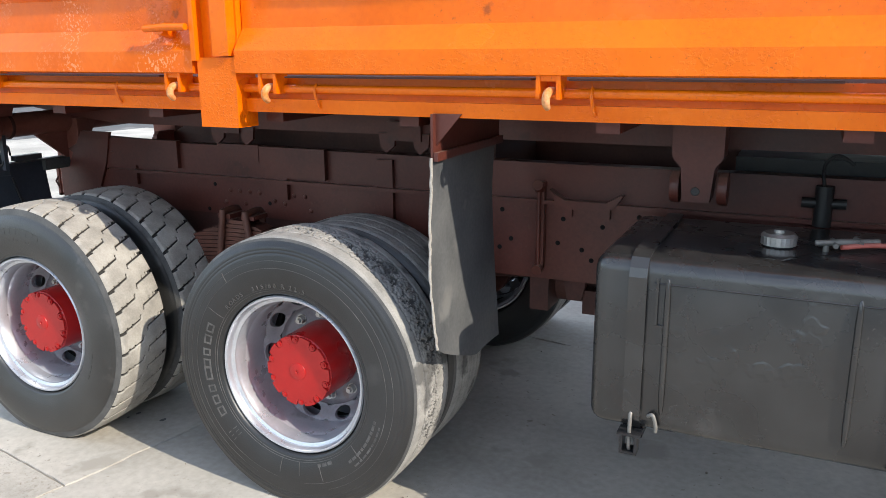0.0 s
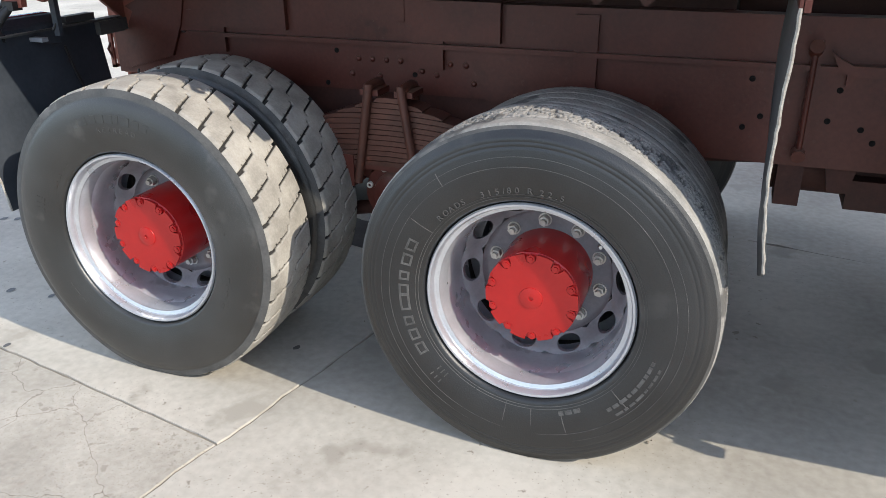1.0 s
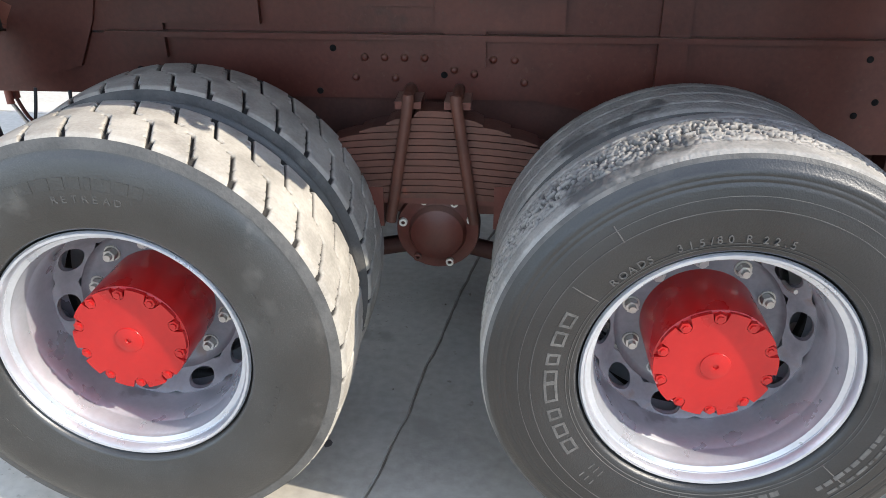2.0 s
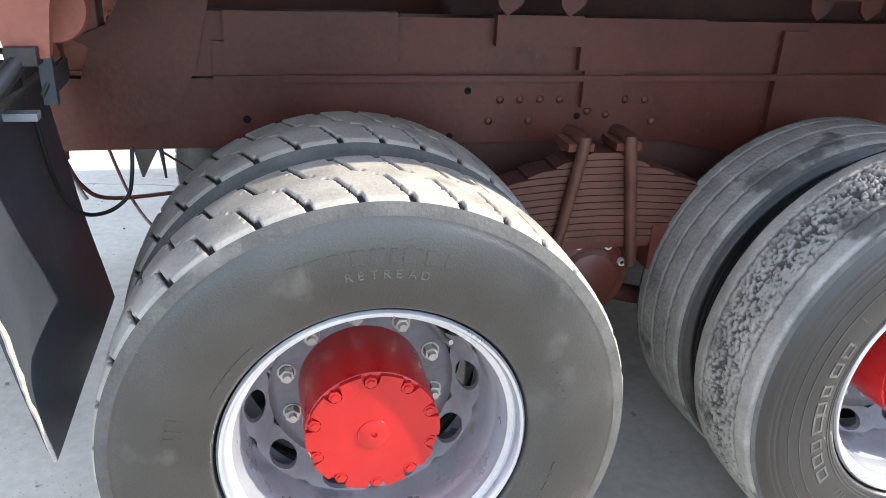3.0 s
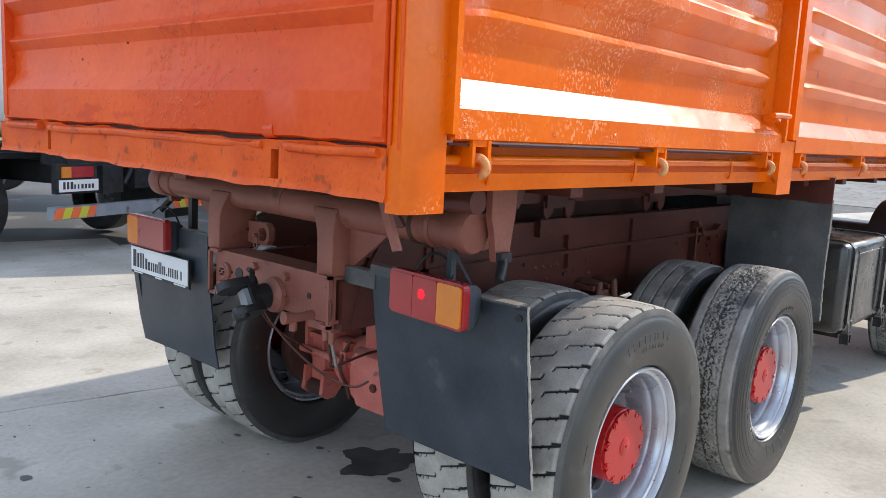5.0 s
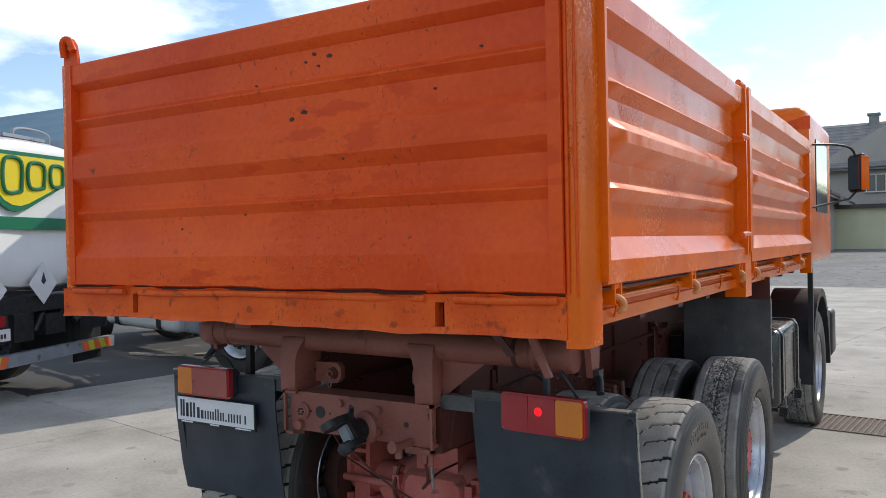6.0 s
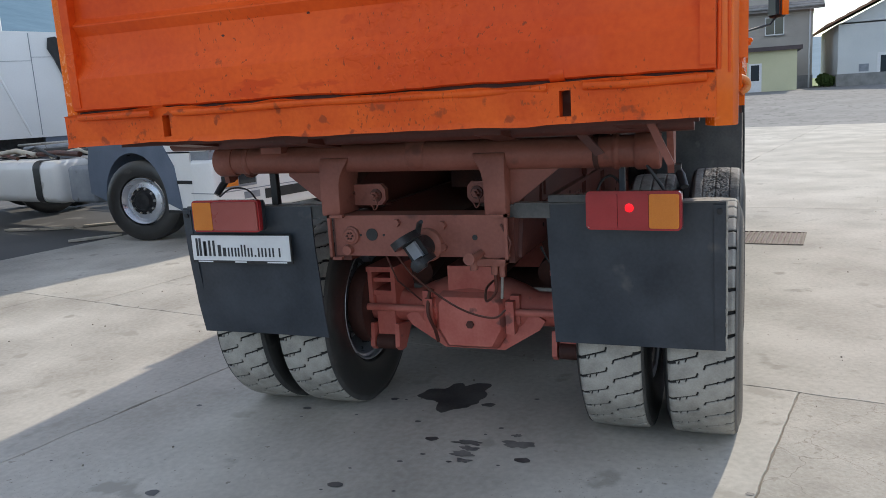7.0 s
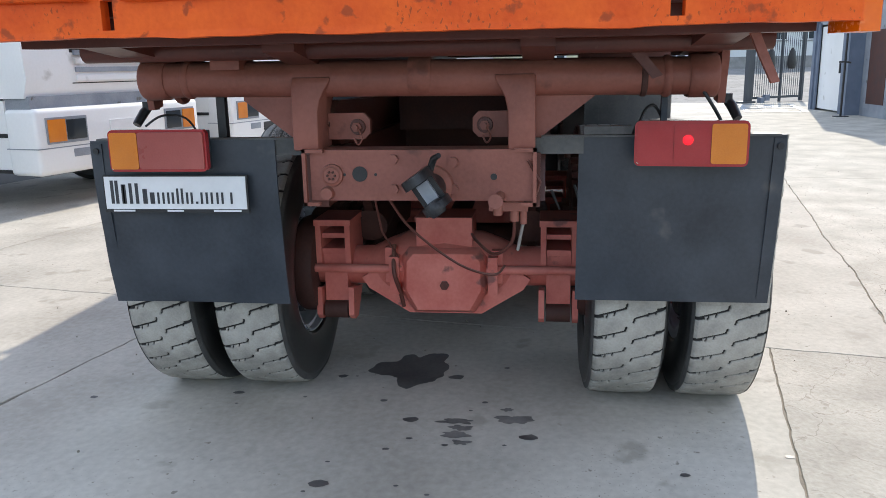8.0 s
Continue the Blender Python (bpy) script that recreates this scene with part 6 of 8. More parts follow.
tank = part("fuel_tank", rounded_box(2.44, 3.42, 0.062, 0.72, 0.535, 1.075, 0.045), TANK, truck, "black dusty steel fuel tank with straps", smooth=45)
for x in (2.575, 3.30):
    bm = bmesh.new()
    w = 0.026
    pts = [(0.70, 1.086), (0.13, 1.086), (0.080, 1.074), (0.056, 1.047), (0.049, 1.02), (0.049, 0.60), (0.056, 0.57), (0.080, 0.538)]
    ins = [(0.70, 1.077), (0.131, 1.077), (0.088, 1.066), (0.066, 1.043), (0.059, 1.02), (0.059, 0.60), (0.066, 0.572), (0.088, 0.544)]
    prism(bm, pts + ins[::-1], "x", x - w, x + w)
    st = part("tank_strap", bm, TANK, tank, "black steel tank strap", bevel=0.001)
    part("strap_hook", rods(([(x, 0.058, 0.60), (x, 0.045, 0.58), (x, 0.042, 0.50), (x, 0.05, 0.475)], 0.006, 8), ([(x + 0.05, 0.06, 0.59), (x + 0.065, 0.05, 0.60), (x + 0.075, 0.05, 0.57), (x + 0.075, 0.055, 0.545)], 0.006, 8)), DULL_STEEL, st, smooth=60)
    part("strap_bracket", boxes((x - 0.035, x + 0.035, 0.03, 0.09, 0.527, 0.535), (x - 0.026, x - 0.018, 0.03, 0.08, 0.475, 0.527), (x + 0.018, x + 0.026, 0.03, 0.08, 0.475, 0.527), (x - 0.026, x + 0.026, 0.03, 0.08, 0.468, 0.476)), DARK_STEEL, st, bevel=0.002)
    part("tank_cradle", boxes((x - 0.03, x + 0.03, 0.09, 0.84, 0.50, 0.535), (x - 0.03, x + 0.03, 0.72, 0.84, 0.535, 1.0)), DARK_STEEL, truck, bevel=0.005)
for x in (2.66, 3.15):
    part("tank_rib", rods(([(x, 0.064, 0.60), (x, 0.060, 0.66), (x, 0.060, 0.96), (x, 0.064, 1.02)], [0.004, 0.009, 0.009, 0.004], 8)), TANK, tank, smooth=60)
part("strap_overlap", boxes((2.628, 2.634, 0.054, 0.064, 0.88, 1.02), (2.655, 2.660, 0.054, 0.064, 0.88, 1.02), (2.628, 2.660, 0.054, 0.064, 0.875, 0.881)), TANK, tank)
part("tank_seam", rods(([(2.62, 0.062, 1.005), (3.40, 0.062, 1.005)], 0.003, 6)), TANK, tank, smooth=60)
cap = bmesh.new()
n = 48
ring0 = [(0.056 + 0.0018 * (k % 2)) for k in range(n)]
vs0 = [cap.verts.new((ring0[k] * math.cos(2 * math.pi * k / n), ring0[k] * math.sin(2 * math.pi * k / n), 0.0)) for k in range(n)]
vs1 = [cap.verts.new((ring0[k] * math.cos(2 * math.pi * k / n), ring0[k] * math.sin(2 * math.pi * k / n), 0.03)) for k in range(n)]
vs2 = [cap.verts.new((0.048 * math.cos(2 * math.pi * k / n), 0.048 * math.sin(2 * math.pi * k / n), 0.040)) for k in range(n)]
for a, b in ((vs0, vs1), (vs1, vs2)):
    for k in range(n):
        cap.faces.new((a[k], a[(k + 1) % n], b[(k + 1) % n], b[k]))
cap.faces.new(vs2)
ct = part("tank_cap", cap, STEEL, tank, "ribbed grey metal tank cap", smooth=30)
ct.matrix_basis = pose(2.93, 0.38, 1.080) @ Matrix.Scale(0.9, 4)
part("cap_knob", rods(([(2.93, 0.38, 1.112), (2.93, 0.38, 1.125)], 0.016, 14)), STEEL, tank, smooth=50)
part("cap_neck", rods(([(2.93, 0.38, 1.06), (2.93, 0.38, 1.085)], 0.043, 20)), BLACK, tank, smooth=50)
part("tank_valve", rods(([(3.06, 0.355, 1.06), (3.06, 0.355, 1.105)], 0.009, 10), ([(3.03, 0.345, 1.10), (3.10, 0.36, 1.105), (3.20, 0.41, 1.105)], [0.008, 0.011, 0.009], 10), ([(3.085, 0.33, 1.098), (3.075, 0.385, 1.104)], 0.008, 8), ([(3.15, 0.37, 1.10), (3.14, 0.42, 1.106)], 0.010, 8)), DULL_STEEL, tank, "bright fuel line fitting", smooth=60)
part("fuel_hose", rods(([(3.10, 0.35, 1.092), (3.18, 0.39, 1.096), (3.30, 0.46, 1.09), (3.45, 0.60, 1.10)], 0.008, 8)), AXLE_RED, tank, smooth=60)
part("side_box", rounded_box(3.45, 4.02, 0.15, 0.80, 0.62, 1.02, 0.03), TANK, truck, "black box between tank and front wheel", smooth=45)
# engine-bay bits that show over the tank
part("hoist_pump", rods(([(3.05, 0.80, 1.06), (3.05, 0.80, 1.20)], 0.03, 12), ([(2.98, 0.80, 1.14), (3.12, 0.80, 1.14)], 0.018, 10)), BLACK, truck, smooth=50)
part("control_lever", rods(([(3.05, 0.80, 1.18), (3.04, 0.78, 1.27), (3.08, 0.76, 1.31), (3.13, 0.76, 1.28)], 0.006, 8)), BLACK, truck, smooth=60)

# ---- cab ----
cab = part("cab", rounded_box(4.12, 6.05, 0.06, 2.43, 1.46, 2.86, 0.10), ORANGE, truck, "orange truck cab ahead of the bed", smooth=45)
part("cab_window", boxes((4.7, 5.6, 0.052, 0.066, 1.95, 2.62)), GLASS_DARK, cab, bevel=0.002)
part("windscreen", boxes((6.045, 6.06, 0.25, 2.24, 1.9, 2.65)), GLASS_DARK, cab, bevel=0.002)
bm = bmesh.new()
n = 18
o0 = [(4.66 + 0.70 * math.cos(math.pi * k / n), 0.46 + 0.78 * math.sin(math.pi * k / n)) for k in range(n + 1)]
o1 = [(4.66 + 0.63 * math.cos(math.pi * k / n), 0.46 + 0.71 * math.sin(math.pi * k / n)) for k in range(n + 1)]
for y0, y1 in ((0.02, 0.42), mirrored(0.02, 0.42)):
    bm = bmesh.new()
    prism(bm, o0 + o1[::-1], "y", y0, y1)
    part("front_fender", bm, BLACK, truck, "black front fender", smooth=40)
part("front_bumper", rounded_box(5.75, 6.15, 0.04, 2.45, 0.45, 0.95, 0.06), BLACK, truck, "black front bumper", smooth=45)
pieces("cab_step", ((4.0, 4.05, 0.02, 0.06, 0.55, 1.45), (5.3, 5.75, 0.06, 0.4, 0.45, 0.95)), BLACK, truck, bevel=0.01)
part("mirror_arm", rods(([(4.5, 0.06, 2.55), (4.85, -0.14, 2.56), (4.95, -0.24, 2.50), (4.98, -0.26, 2.30)], 0.011, 8), ([(4.45, 0.06, 1.98), (4.9, -0.2, 2.06), (4.98, -0.26, 2.14)], 0.011, 8)), BLACK, truck, smooth=60)
mirror = part("wing_mirror", rounded_box(4.95, 5.02, -0.36, -0.17, 2.12, 2.48, 0.028), BLACK, truck, "black wing mirror housing with an orange edge", smooth=45)
part("mirror_face", boxes((4.944, 4.951, -0.345, -0.185, 2.15, 2.45)), MIRROR, mirror, bevel=0.002)
part("mirror_edge", rounded_box(4.955, 5.03, -0.374, -0.356, 2.14, 2.46, 0.008), ORANGE, mirror, "orange edge", smooth=45)
mirror.matrix_basis = pose(4.985, -0.265, 0) @ pose(0, 0, 0, 0, 0, -52) @ pose(-4.985, 0.265, 0)
part("exhaust_stack", rods(([(4.04, 2.0, 1.2), (4.04, 2.0, 2.9)], 0.07, 16)), DARK_STEEL, truck, smooth=50)
part("lamp_cable", rods(([(-0.495, 0.72, 0.93), (-0.50, 0.70, 0.86), (-0.515, 0.69, 0.81), (-0.56, 0.66, 0.785), (-0.605, 0.60, 0.81), (-0.63, 0.54, 0.90), (-0.64, 0.50, 1.05)], 0.005, 8)), BLACK, truck, "black cable hanging behind the wheels", smooth=60)
part("cable_end", rods(([(-0.44, 0.80, 0.90), (-0.43, 0.77, 0.83)], [0.006, 0.003], 8)), BLACK, truck, smooth=60)
part("number_wire", rods(([(-0.66, 2.02, 1.12), (-0.68, 2.06, 1.19), (-0.69, 2.14, 1.20), (-0.70, 2.20, 1.165)], 0.004, 6)), BLACK, truck, smooth=60)


# ---- other vehicles in the yard ----
def road_wheel(parent, x, y, z, r=0.5, w=0.3, side=-1, steer=0.0):
    """A truck wheel whose axis is the thing's own y axis; side: which way it faces."""
    bm = lathe(bmesh.new(), [(r * 0.57, side * 0.10), (r * 0.62, side * w * 0.5), (r * 0.80, side * (w * 0.5 + 0.015)), (r * 0.94, side * w * 0.47), (r, side * w * 0.40), (r, -side * w * 0.40), (r * 0.9, -side * w * 0.5), (r * 0.57, -side * w * 0.4)], 40)
    t = part("wheel", bm, RUBBER, parent, "black tyre with a steel rim", smooth=40)
    t.matrix_basis = pose(x, y, z, 0, 0, steer)
    bm = lathe(bmesh.new(), [(r * 0.58, side * (w * 0.5 - 0.01)), (r * 0.56, side * (w * 0.5 + 0.004)), (r * 0.53, side * (w * 0.5 - 0.01)), (r * 0.46, side * w * 0.32), (r * 0.36, side * w * 0.38), (r * 0.30, side * w * 0.40), (r * 0.22, side * w * 0.40), (r * 0.2, side * w * 0.52), (0, side * w * 0.52)], 36)
    part("rim", bm, RIM, t, smooth=35)
    part("hub", lathe(bmesh.new(), [(r * 0.34, side * (w * 0.41)), (r * 0.25, side * (w * 0.42)), (r * 0.2, side * w * 0.54), (0, side * w * 0.55)], 24), DARK_STEEL, t, smooth=35)
    for k in range(10):
        a = 2 * math.pi * k / 10
        part("wheel_nut", hexnut(bmesh.new(), (r * 0.31 * math.cos(a), side * w * 0.40, r * 0.31 * math.sin(a)), 0.016, side * 0.03, "y"), STEEL, t)
    return t


def tractor(at, label):
    """A white cab-over tractor unit. Its own x axis points ahead; its right side looks to -y."""
    t = thing("tractor_unit", label, "truck", at, "parked white tractor units", "thing")
    W = 2.44
    bm = bmesh.new()
    prism(bm, [(-0.75, 1.12), (1.40, 1.12), (1.46, 1.30), (1.42, 2.1), (1.20, 3.35), (-0.70, 3.45), (-0.78, 3.3)], "y", 0.0, W)
    cabm = part("cab", bm, WHITE, t, "white cab", bevel=0.05, smooth=40)
    pieces("door_seam", ((0.03, 0.045, -0.004, 0.01, 1.16, 2.9), (1.02, 1.035, -0.004, 0.01, 1.16, 2.9),), GREY_STEEL, cabm)
    part("side_window", boxes((0.12, 0.98, -0.006, 0.02, 2.05, 2.85)), GLASS_DARK, cabm, bevel=0.003)
    bm = bmesh.new()
    prism(bm, [(1.435, 2.05), (1.40, 2.15), (1.27, 2.95), (1.25, 2.95), (1.36, 2.05)], "y", 0.18, W - 0.18)
    part("windscreen", bm, GLASS_DARK, cabm)
    for k in range(7):
        z = 1.28 + 0.085 * k
        part("grille_slat", boxes((1.44, 1.475, 0.62, W - 0.62, z, z + 0.052)), GREY_STEEL if k % 2 else WHITE, cabm, bevel=0.004)
    part("grille_back", boxes((1.42, 1.447, 0.58, W - 0.58, 1.25, 1.90)), BLACK, cabm)
    for k in range(3):
        part("badge_mark", boxes((1.462, 1.482, 1.06 + 0.12 * k, 1.15 + 0.12 * k, 1.80, 1.89)), STEEL, cabm)
    yb = 0.30
    for w, h in ((0.10, 0.13), (0.05, 0.13), (0.10, 0.13), (0.35, 0.08)):
        part("door_mark", boxes((yb - 0.2, yb - 0.2 + w, -0.004, 0.004, 1.27, 1.27 + h)), MARK, cabm)
        yb += w + 0.03
    bp = part("bumper", rounded_box(1.10, 1.52, -0.01, W + 0.01, 0.36, 1.02, 0.05), WHITE, t, "white front bumper", smooth=40)
    part("bumper_gap", boxes((1.1, 1.44, 0.02, W - 0.02, 1.0, 1.14)), GREY_STEEL, t)
    for y0, y1 in ((0.10, 0.62), (W - 0.62, W - 0.10)):
        hl = part("headlight", boxes((1.50, 1.535, y0, y1, 0.67, 0.93)), GREY_STEEL, bp, "headlight with amber indicator", bevel=0.01)
        ya = (y0, y0 + 0.23) if y0 < 1 else (y1 - 0.23, y1)
        part("indicator", boxes((1.525, 1.543, ya[0] + 0.015, ya[1], 0.69, 0.91)), LENS_AMBER, hl, bevel=0.004)
        part("headlight_glass", boxes((1.525, 1.541, *((ya[1] + 0.02, y1 - 0.02) if y0 < 1 else (y0 + 0.02, ya[0] - 0.02)), 0.70, 0.90)), GLASS_DARK, hl, bevel=0.004)
    part("bumper_seam", boxes((1.10, 1.524, -0.013, W + 0.013, 0.625, 0.635)), GREY_STEEL, bp)
    pieces("fog_lamp", ((1.50, 1.528, 0.42, 0.66, 0.52, 0.60), (1.50, 1.528, W - 0.66, W - 0.42, 0.52, 0.60)), GREY_STEEL, bp, bevel=0.005)
    part("bumper_intake", boxes((1.505, 1.53, 0.75, W - 0.75, 0.48, 0.60)), BLACK, bp, bevel=0.004)
    part("number_board", boxes((1.52, 1.532, 0.95, 1.47, 0.74, 0.86)), WHITE_PLATE, bp)
    pieces("step_panel", ((0.62, 1.12, 0.0, 0.10, 0.42, 0.74), (0.60, 1.12, 0.0, 0.10, 0.78, 1.10),), WHITE, t, "white step panels", bevel=0.015)
    pieces("step_tread", ((0.62, 1.12, -0.008, 0.30, 0.74, 0.78), (0.62, 1.12, -0.008, 0.30, 0.385, 0.42),), BLACK, t)
    n = 16
    o0 = [(0.90, 0.42), (0.82, 0.95), (0.62, 1.24), (0.45, 1.33), (-0.72, 1.33), (-0.90, 1.22), (-0.98, 0.95), (-0.98, 0.60)]
    o1 = [(0.64 * math.cos(math.pi * k / n), 0.50 + 0.62 * math.sin(math.pi * k / n)) for k in range(n + 1)]
    for y0, y1 in ((-0.015, 0.45), (W - 0.45, W + 0.015)):
        part("fender", prism(bmesh.new(), o0 + o1[::-1], "y", y0, y1), BLUE_GREY, t, "blue-grey wheel arch", smooth=30)
    road_wheel(t, 0, 0.17, 0.51, 0.51, 0.32, -1, 24)
    road_wheel(t, 0, W - 0.17, 0.51, 0.51, 0.32, 1, 24)
    for x in (-5.3,):
        road_wheel(t, x, 0.17, 0.51, 0.51, 0.32)
        road_wheel(t, x, W - 0.17, 0.51, 0.51, 0.32, 1)
    pieces("chassis", ((-6.2, 1.1, 0.80, 0.88, 0.72, 0.98), (-6.2, 1.1, W - 0.88, W - 0.80, 0.72, 0.98),), GREY_STEEL, t)
    part("deck_plate", boxes((-2.6, -0.8, 0.55, W - 0.55, 0.98, 1.02)), STEEL, t)
    part("fifth_wheel", boxes((-5.6, -4.7, 0.72, W - 0.72, 1.02, 1.16)), DARK_STEEL, t, bevel=0.03)
    ft = part("fuel_tank", rounded_box(-4.50, -1.85, 0.02, 0.66, 0.42, 1.02, 0.12, 5), WHITE, t, "white fuel tank with black straps", smooth=50)
    for x in (-3.95, -2.35):
        part("tank_strap", rounded_box(x - 0.03, x + 0.03, 0.012, 0.67, 0.412, 1.03, 0.12, 5), BLACK, ft, smooth=50)
    part("battery_cover", rounded_box(-1.62, -1.0, 0.05, 0.6, 0.45, 0.95, 0.06), GREY_STEEL, t, smooth=45)
    part("air_line_stand", rods(([(-0.95, 0.9, 1.0), (-0.95, 0.9, 1.9)], 0.03, 8), ([(-1.0, 1.2, 1.3), (-1.4, 1.3, 1.05), (-1.8, 1.25, 1.2)], 0.03, 8)), BLACK, t, smooth=60)
    part("roof_fairing", rounded_box(-0.7, 0.9, 0.1, W - 0.1, 3.40, 3.75, 0.12), WHITE, t, smooth=45)
    for k in range(9):
        z, y = 1.06 + 0.05 * (k % 4), 0.35 + 0.21 * k
        part("deck_pipe", rods(([(-4.6 + 0.3 * (k % 3), y, z), (-2.6, y + 0.08, z + 0.05), (-0.95 - 0.2 * (k % 2), y - 0.05, z + 0.09)], 0.022 + 0.008 * (k % 3), 8)), (STEEL, BLACK, GREY_STEEL)[k % 3], t, smooth=60)
    for k in range(6):
        x = -4.3 + 0.55 * k
        part("deck_bundle", rods(([(x, 0.10 + 0.03 * (k % 3), 1.08 + 0.03 * (k % 2)), (x + 0.7, 0.14, 1.13 + 0.04 * (k % 3)), (x + 1.35, 0.09, 1.06 + 0.05 * (k % 2))], 0.026 + 0.012 * (k % 2), 8)), (SPRING, BOARD_PALE, DARK_STEEL)[k % 3], t, smooth=60)
    part("side_fairing", boxes((-0.95, -0.76, 0.02, 0.06, 1.3, 3.2)), GREY_STEEL, t, bevel=0.01)
    return t


def facing(x, y, azimuth):
    return pose(x, y, 0, 0, 0, azimuth)


# the side of the first one looks to the yard; it points to -y
T1 = tractor(facing(4.25, 7.17, -104), "white cab-over tractor unit with blue-grey wheel arches")
copy_thing(T1, facing(7.8, 6.6, -104))
copy_thing(T1, facing(11.7, 6.3, -104))

# tanker, its rear end to the yard
TK = thing("tank_truck", "white tank truck with green stripe and yellow shield", "truck", facing(2.10, 8.05, 111), kind="thing")
# own axes: x ahead (away), y across; rear face at x = 0
tb = bmesh.new()
n, prof = 48, [(0.10, 0.0), (0.06, 0.55), (0.03, 0.80), (0.08, 0.93), (0.22, 0.985), (0.45, 1.0), (6.5, 1.0), (6.8, 0.9), (6.9, 0.0)]
rings = []
for x, s in prof:
    ring = []
    for k in range(n):
        a = 2 * math.pi * k / n
        c, q = math.cos(a), math.sin(a)
        e = 0.62
        ring.append((x, -0.06 + 1.28 * s * math.copysign(abs(c) ** e, c), 2.15 + 0.90 * s * math.copysign(abs(q) ** e, q)))
    rings.append([tb.verts.new(q) for q in ring] if s > 0 else [tb.verts.new((x, -0.06, 2.15))])
for a, b in zip(rings, rings[1:]):
    for k in range(n):
        j = (k + 1) % n
        if len(a) == 1:
            tb.faces.new((a[0], b[k], b[j]))
        elif len(b) == 1:
            tb.faces.new((a[k], b[0], a[j]))
        else:
            tb.faces.new((a[k], b[k], b[j], a[j]))
vessel = part("tank_vessel", tb, WHITE, TK, "white painted tank", smooth=35)


def decal(name, outline, mat, lift):
    """A thin painted shape on the tank's rear face."""
    bm = bmesh.new()
    prism(bm, outline, "x", 0.03 - lift, 0.12)
    return part(name, bm, mat, vessel)


part("green_stripe", boxes((0.022, 0.10, -1.20, 1.10, 1.97, 2.11)), GREEN, vessel)
part("green_stripe", boxes((0.24, 6.4, -1.346, -1.32, 1.97, 2.11)), GREEN, vessel)
shield = [(-0.80, 2.72), (-0.80, 2.79), (-0.76, 2.84), (-0.68, 2.87), (0.95, 2.84), (1.02, 2.79), (1.04, 2.70), (0.98, 2.62), (0.62, 2.24), (0.48, 2.18), (0.34, 2.17), (0.20, 2.21), (-0.72, 2.63)]
decal("shield_border", [(y * 1.0, z) for y, z in shield], GREEN, 0.012)
decal("shield", [(0.14 + (y - 0.14) * 0.925, 2.57 + (z - 2.57) * 0.84) for y, z in shield], YELLOW, 0.016)
for y0, y1, z0, z1 in ((-0.40, -0.20, 2.50, 2.72), (-0.06, 0.18, 2.46, 2.72), (0.32, 0.58, 2.40, 2.74)):
    part("shield_mark", rods(([(0.008, y0, z0), (0.008, y0, z1), (0.008, y1, z1), (0.008, y1, z0), (0.008, y0, z0)], 0.024, 6)), GREEN, vessel, smooth=60)
for y, z, s in ((0.04, 1.34, 0.24), (-0.57, 1.34, 0.19), (0.80, 1.30, 0.17)):
    part("hazard_diamond", prism(bmesh.new(), [(y - s, z), (y, z + s), (y + s, z), (y, z - s)], "x", -0.035, -0.025), WHITE_PLATE, TK, bevel=0.002)
part("flame_mark", prism(bmesh.new(), [(0.0, 1.37), (0.04, 1.47), (0.08, 1.37), (0.04, 1.33)], "x", -0.04, -0.034), MARK, TK)
bmp = part("rear_bumper", boxes((-0.04, 0.06, -1.32, 1.24, 0.44, 0.58)), GREY_STEEL, TK, "grey bumper with striped reflectors", bevel=0.006)
for s in (-1, 1):
    for k in range(5):
        y = s * (1.25 - 0.115 * k)
        part("reflector_stripe", prism(bmesh.new(), [(y, 0.45), (y - s * 0.112, 0.45), (y - s * 0.162, 0.57), (y - s * 0.05, 0.57)], "x", -0.046, -0.038), CHEVRON_R if k % 2 == 0 else CHEVRON_Y, bmp)
    lampb = part("lamp_box", boxes((-0.03, 0.05, *sorted((s * 1.18, s * 0.62)), 0.72, 1.05)), DARK_STEEL, TK, bevel=0.01)
    part("lamp_lens", boxes((-0.05, -0.028, *sorted((s * 1.12, s * 1.00)), 0.90, 1.02)), LENS_AMBER, lampb, bevel=0.004)
    part("lamp_lens", boxes((-0.05, -0.028, *sorted((s * 0.998, s * 0.68)), 0.90, 1.02)), LENS_RED, lampb, bevel=0.004)
    tl = part("top_lamp", boxes((0.0, 0.08, *sorted((s * 1.20 - 0.01, s * 0.80)), 2.94, 3.09)), BLACK, TK, bevel=0.006)
    part("top_lamp_lens", boxes((-0.012, 0.0, *sorted((s * 1.18, s * 1.0)), 2.955, 3.075)), LENS_RED, tl)
    part("top_lamp_lens", boxes((-0.012, 0.0, *sorted((s * 0.99, s * 0.82)), 2.955, 3.075)), LENS_AMBER, tl)
part("side_locker", rounded_box(0.25, 1.05, -1.29, -0.85, 0.42, 1.08, 0.04), BLACK, TK, "black side locker", smooth=45)
part("spray_flap", boxes((0.12, 0.14, -1.26, -0.70, 0.30, 0.95)), BLACK, TK)
pb = part("number_board", boxes((-0.055, -0.035, 0.62, 1.16, 0.745, 0.875)), WHITE_PLATE, TK)
for k, w in enumerate((0.03, 0.03, 0.035, 0.02, 0.02, 0.03, 0.03, 0.03, 0.03)):
    part("dark_mark", boxes((-0.058, -0.054, 1.12 - 0.05 * k - w, 1.12 - 0.05 * k, 0.775, 0.775 + (0.08 if k < 3 else 0.05))), MARK, pb)
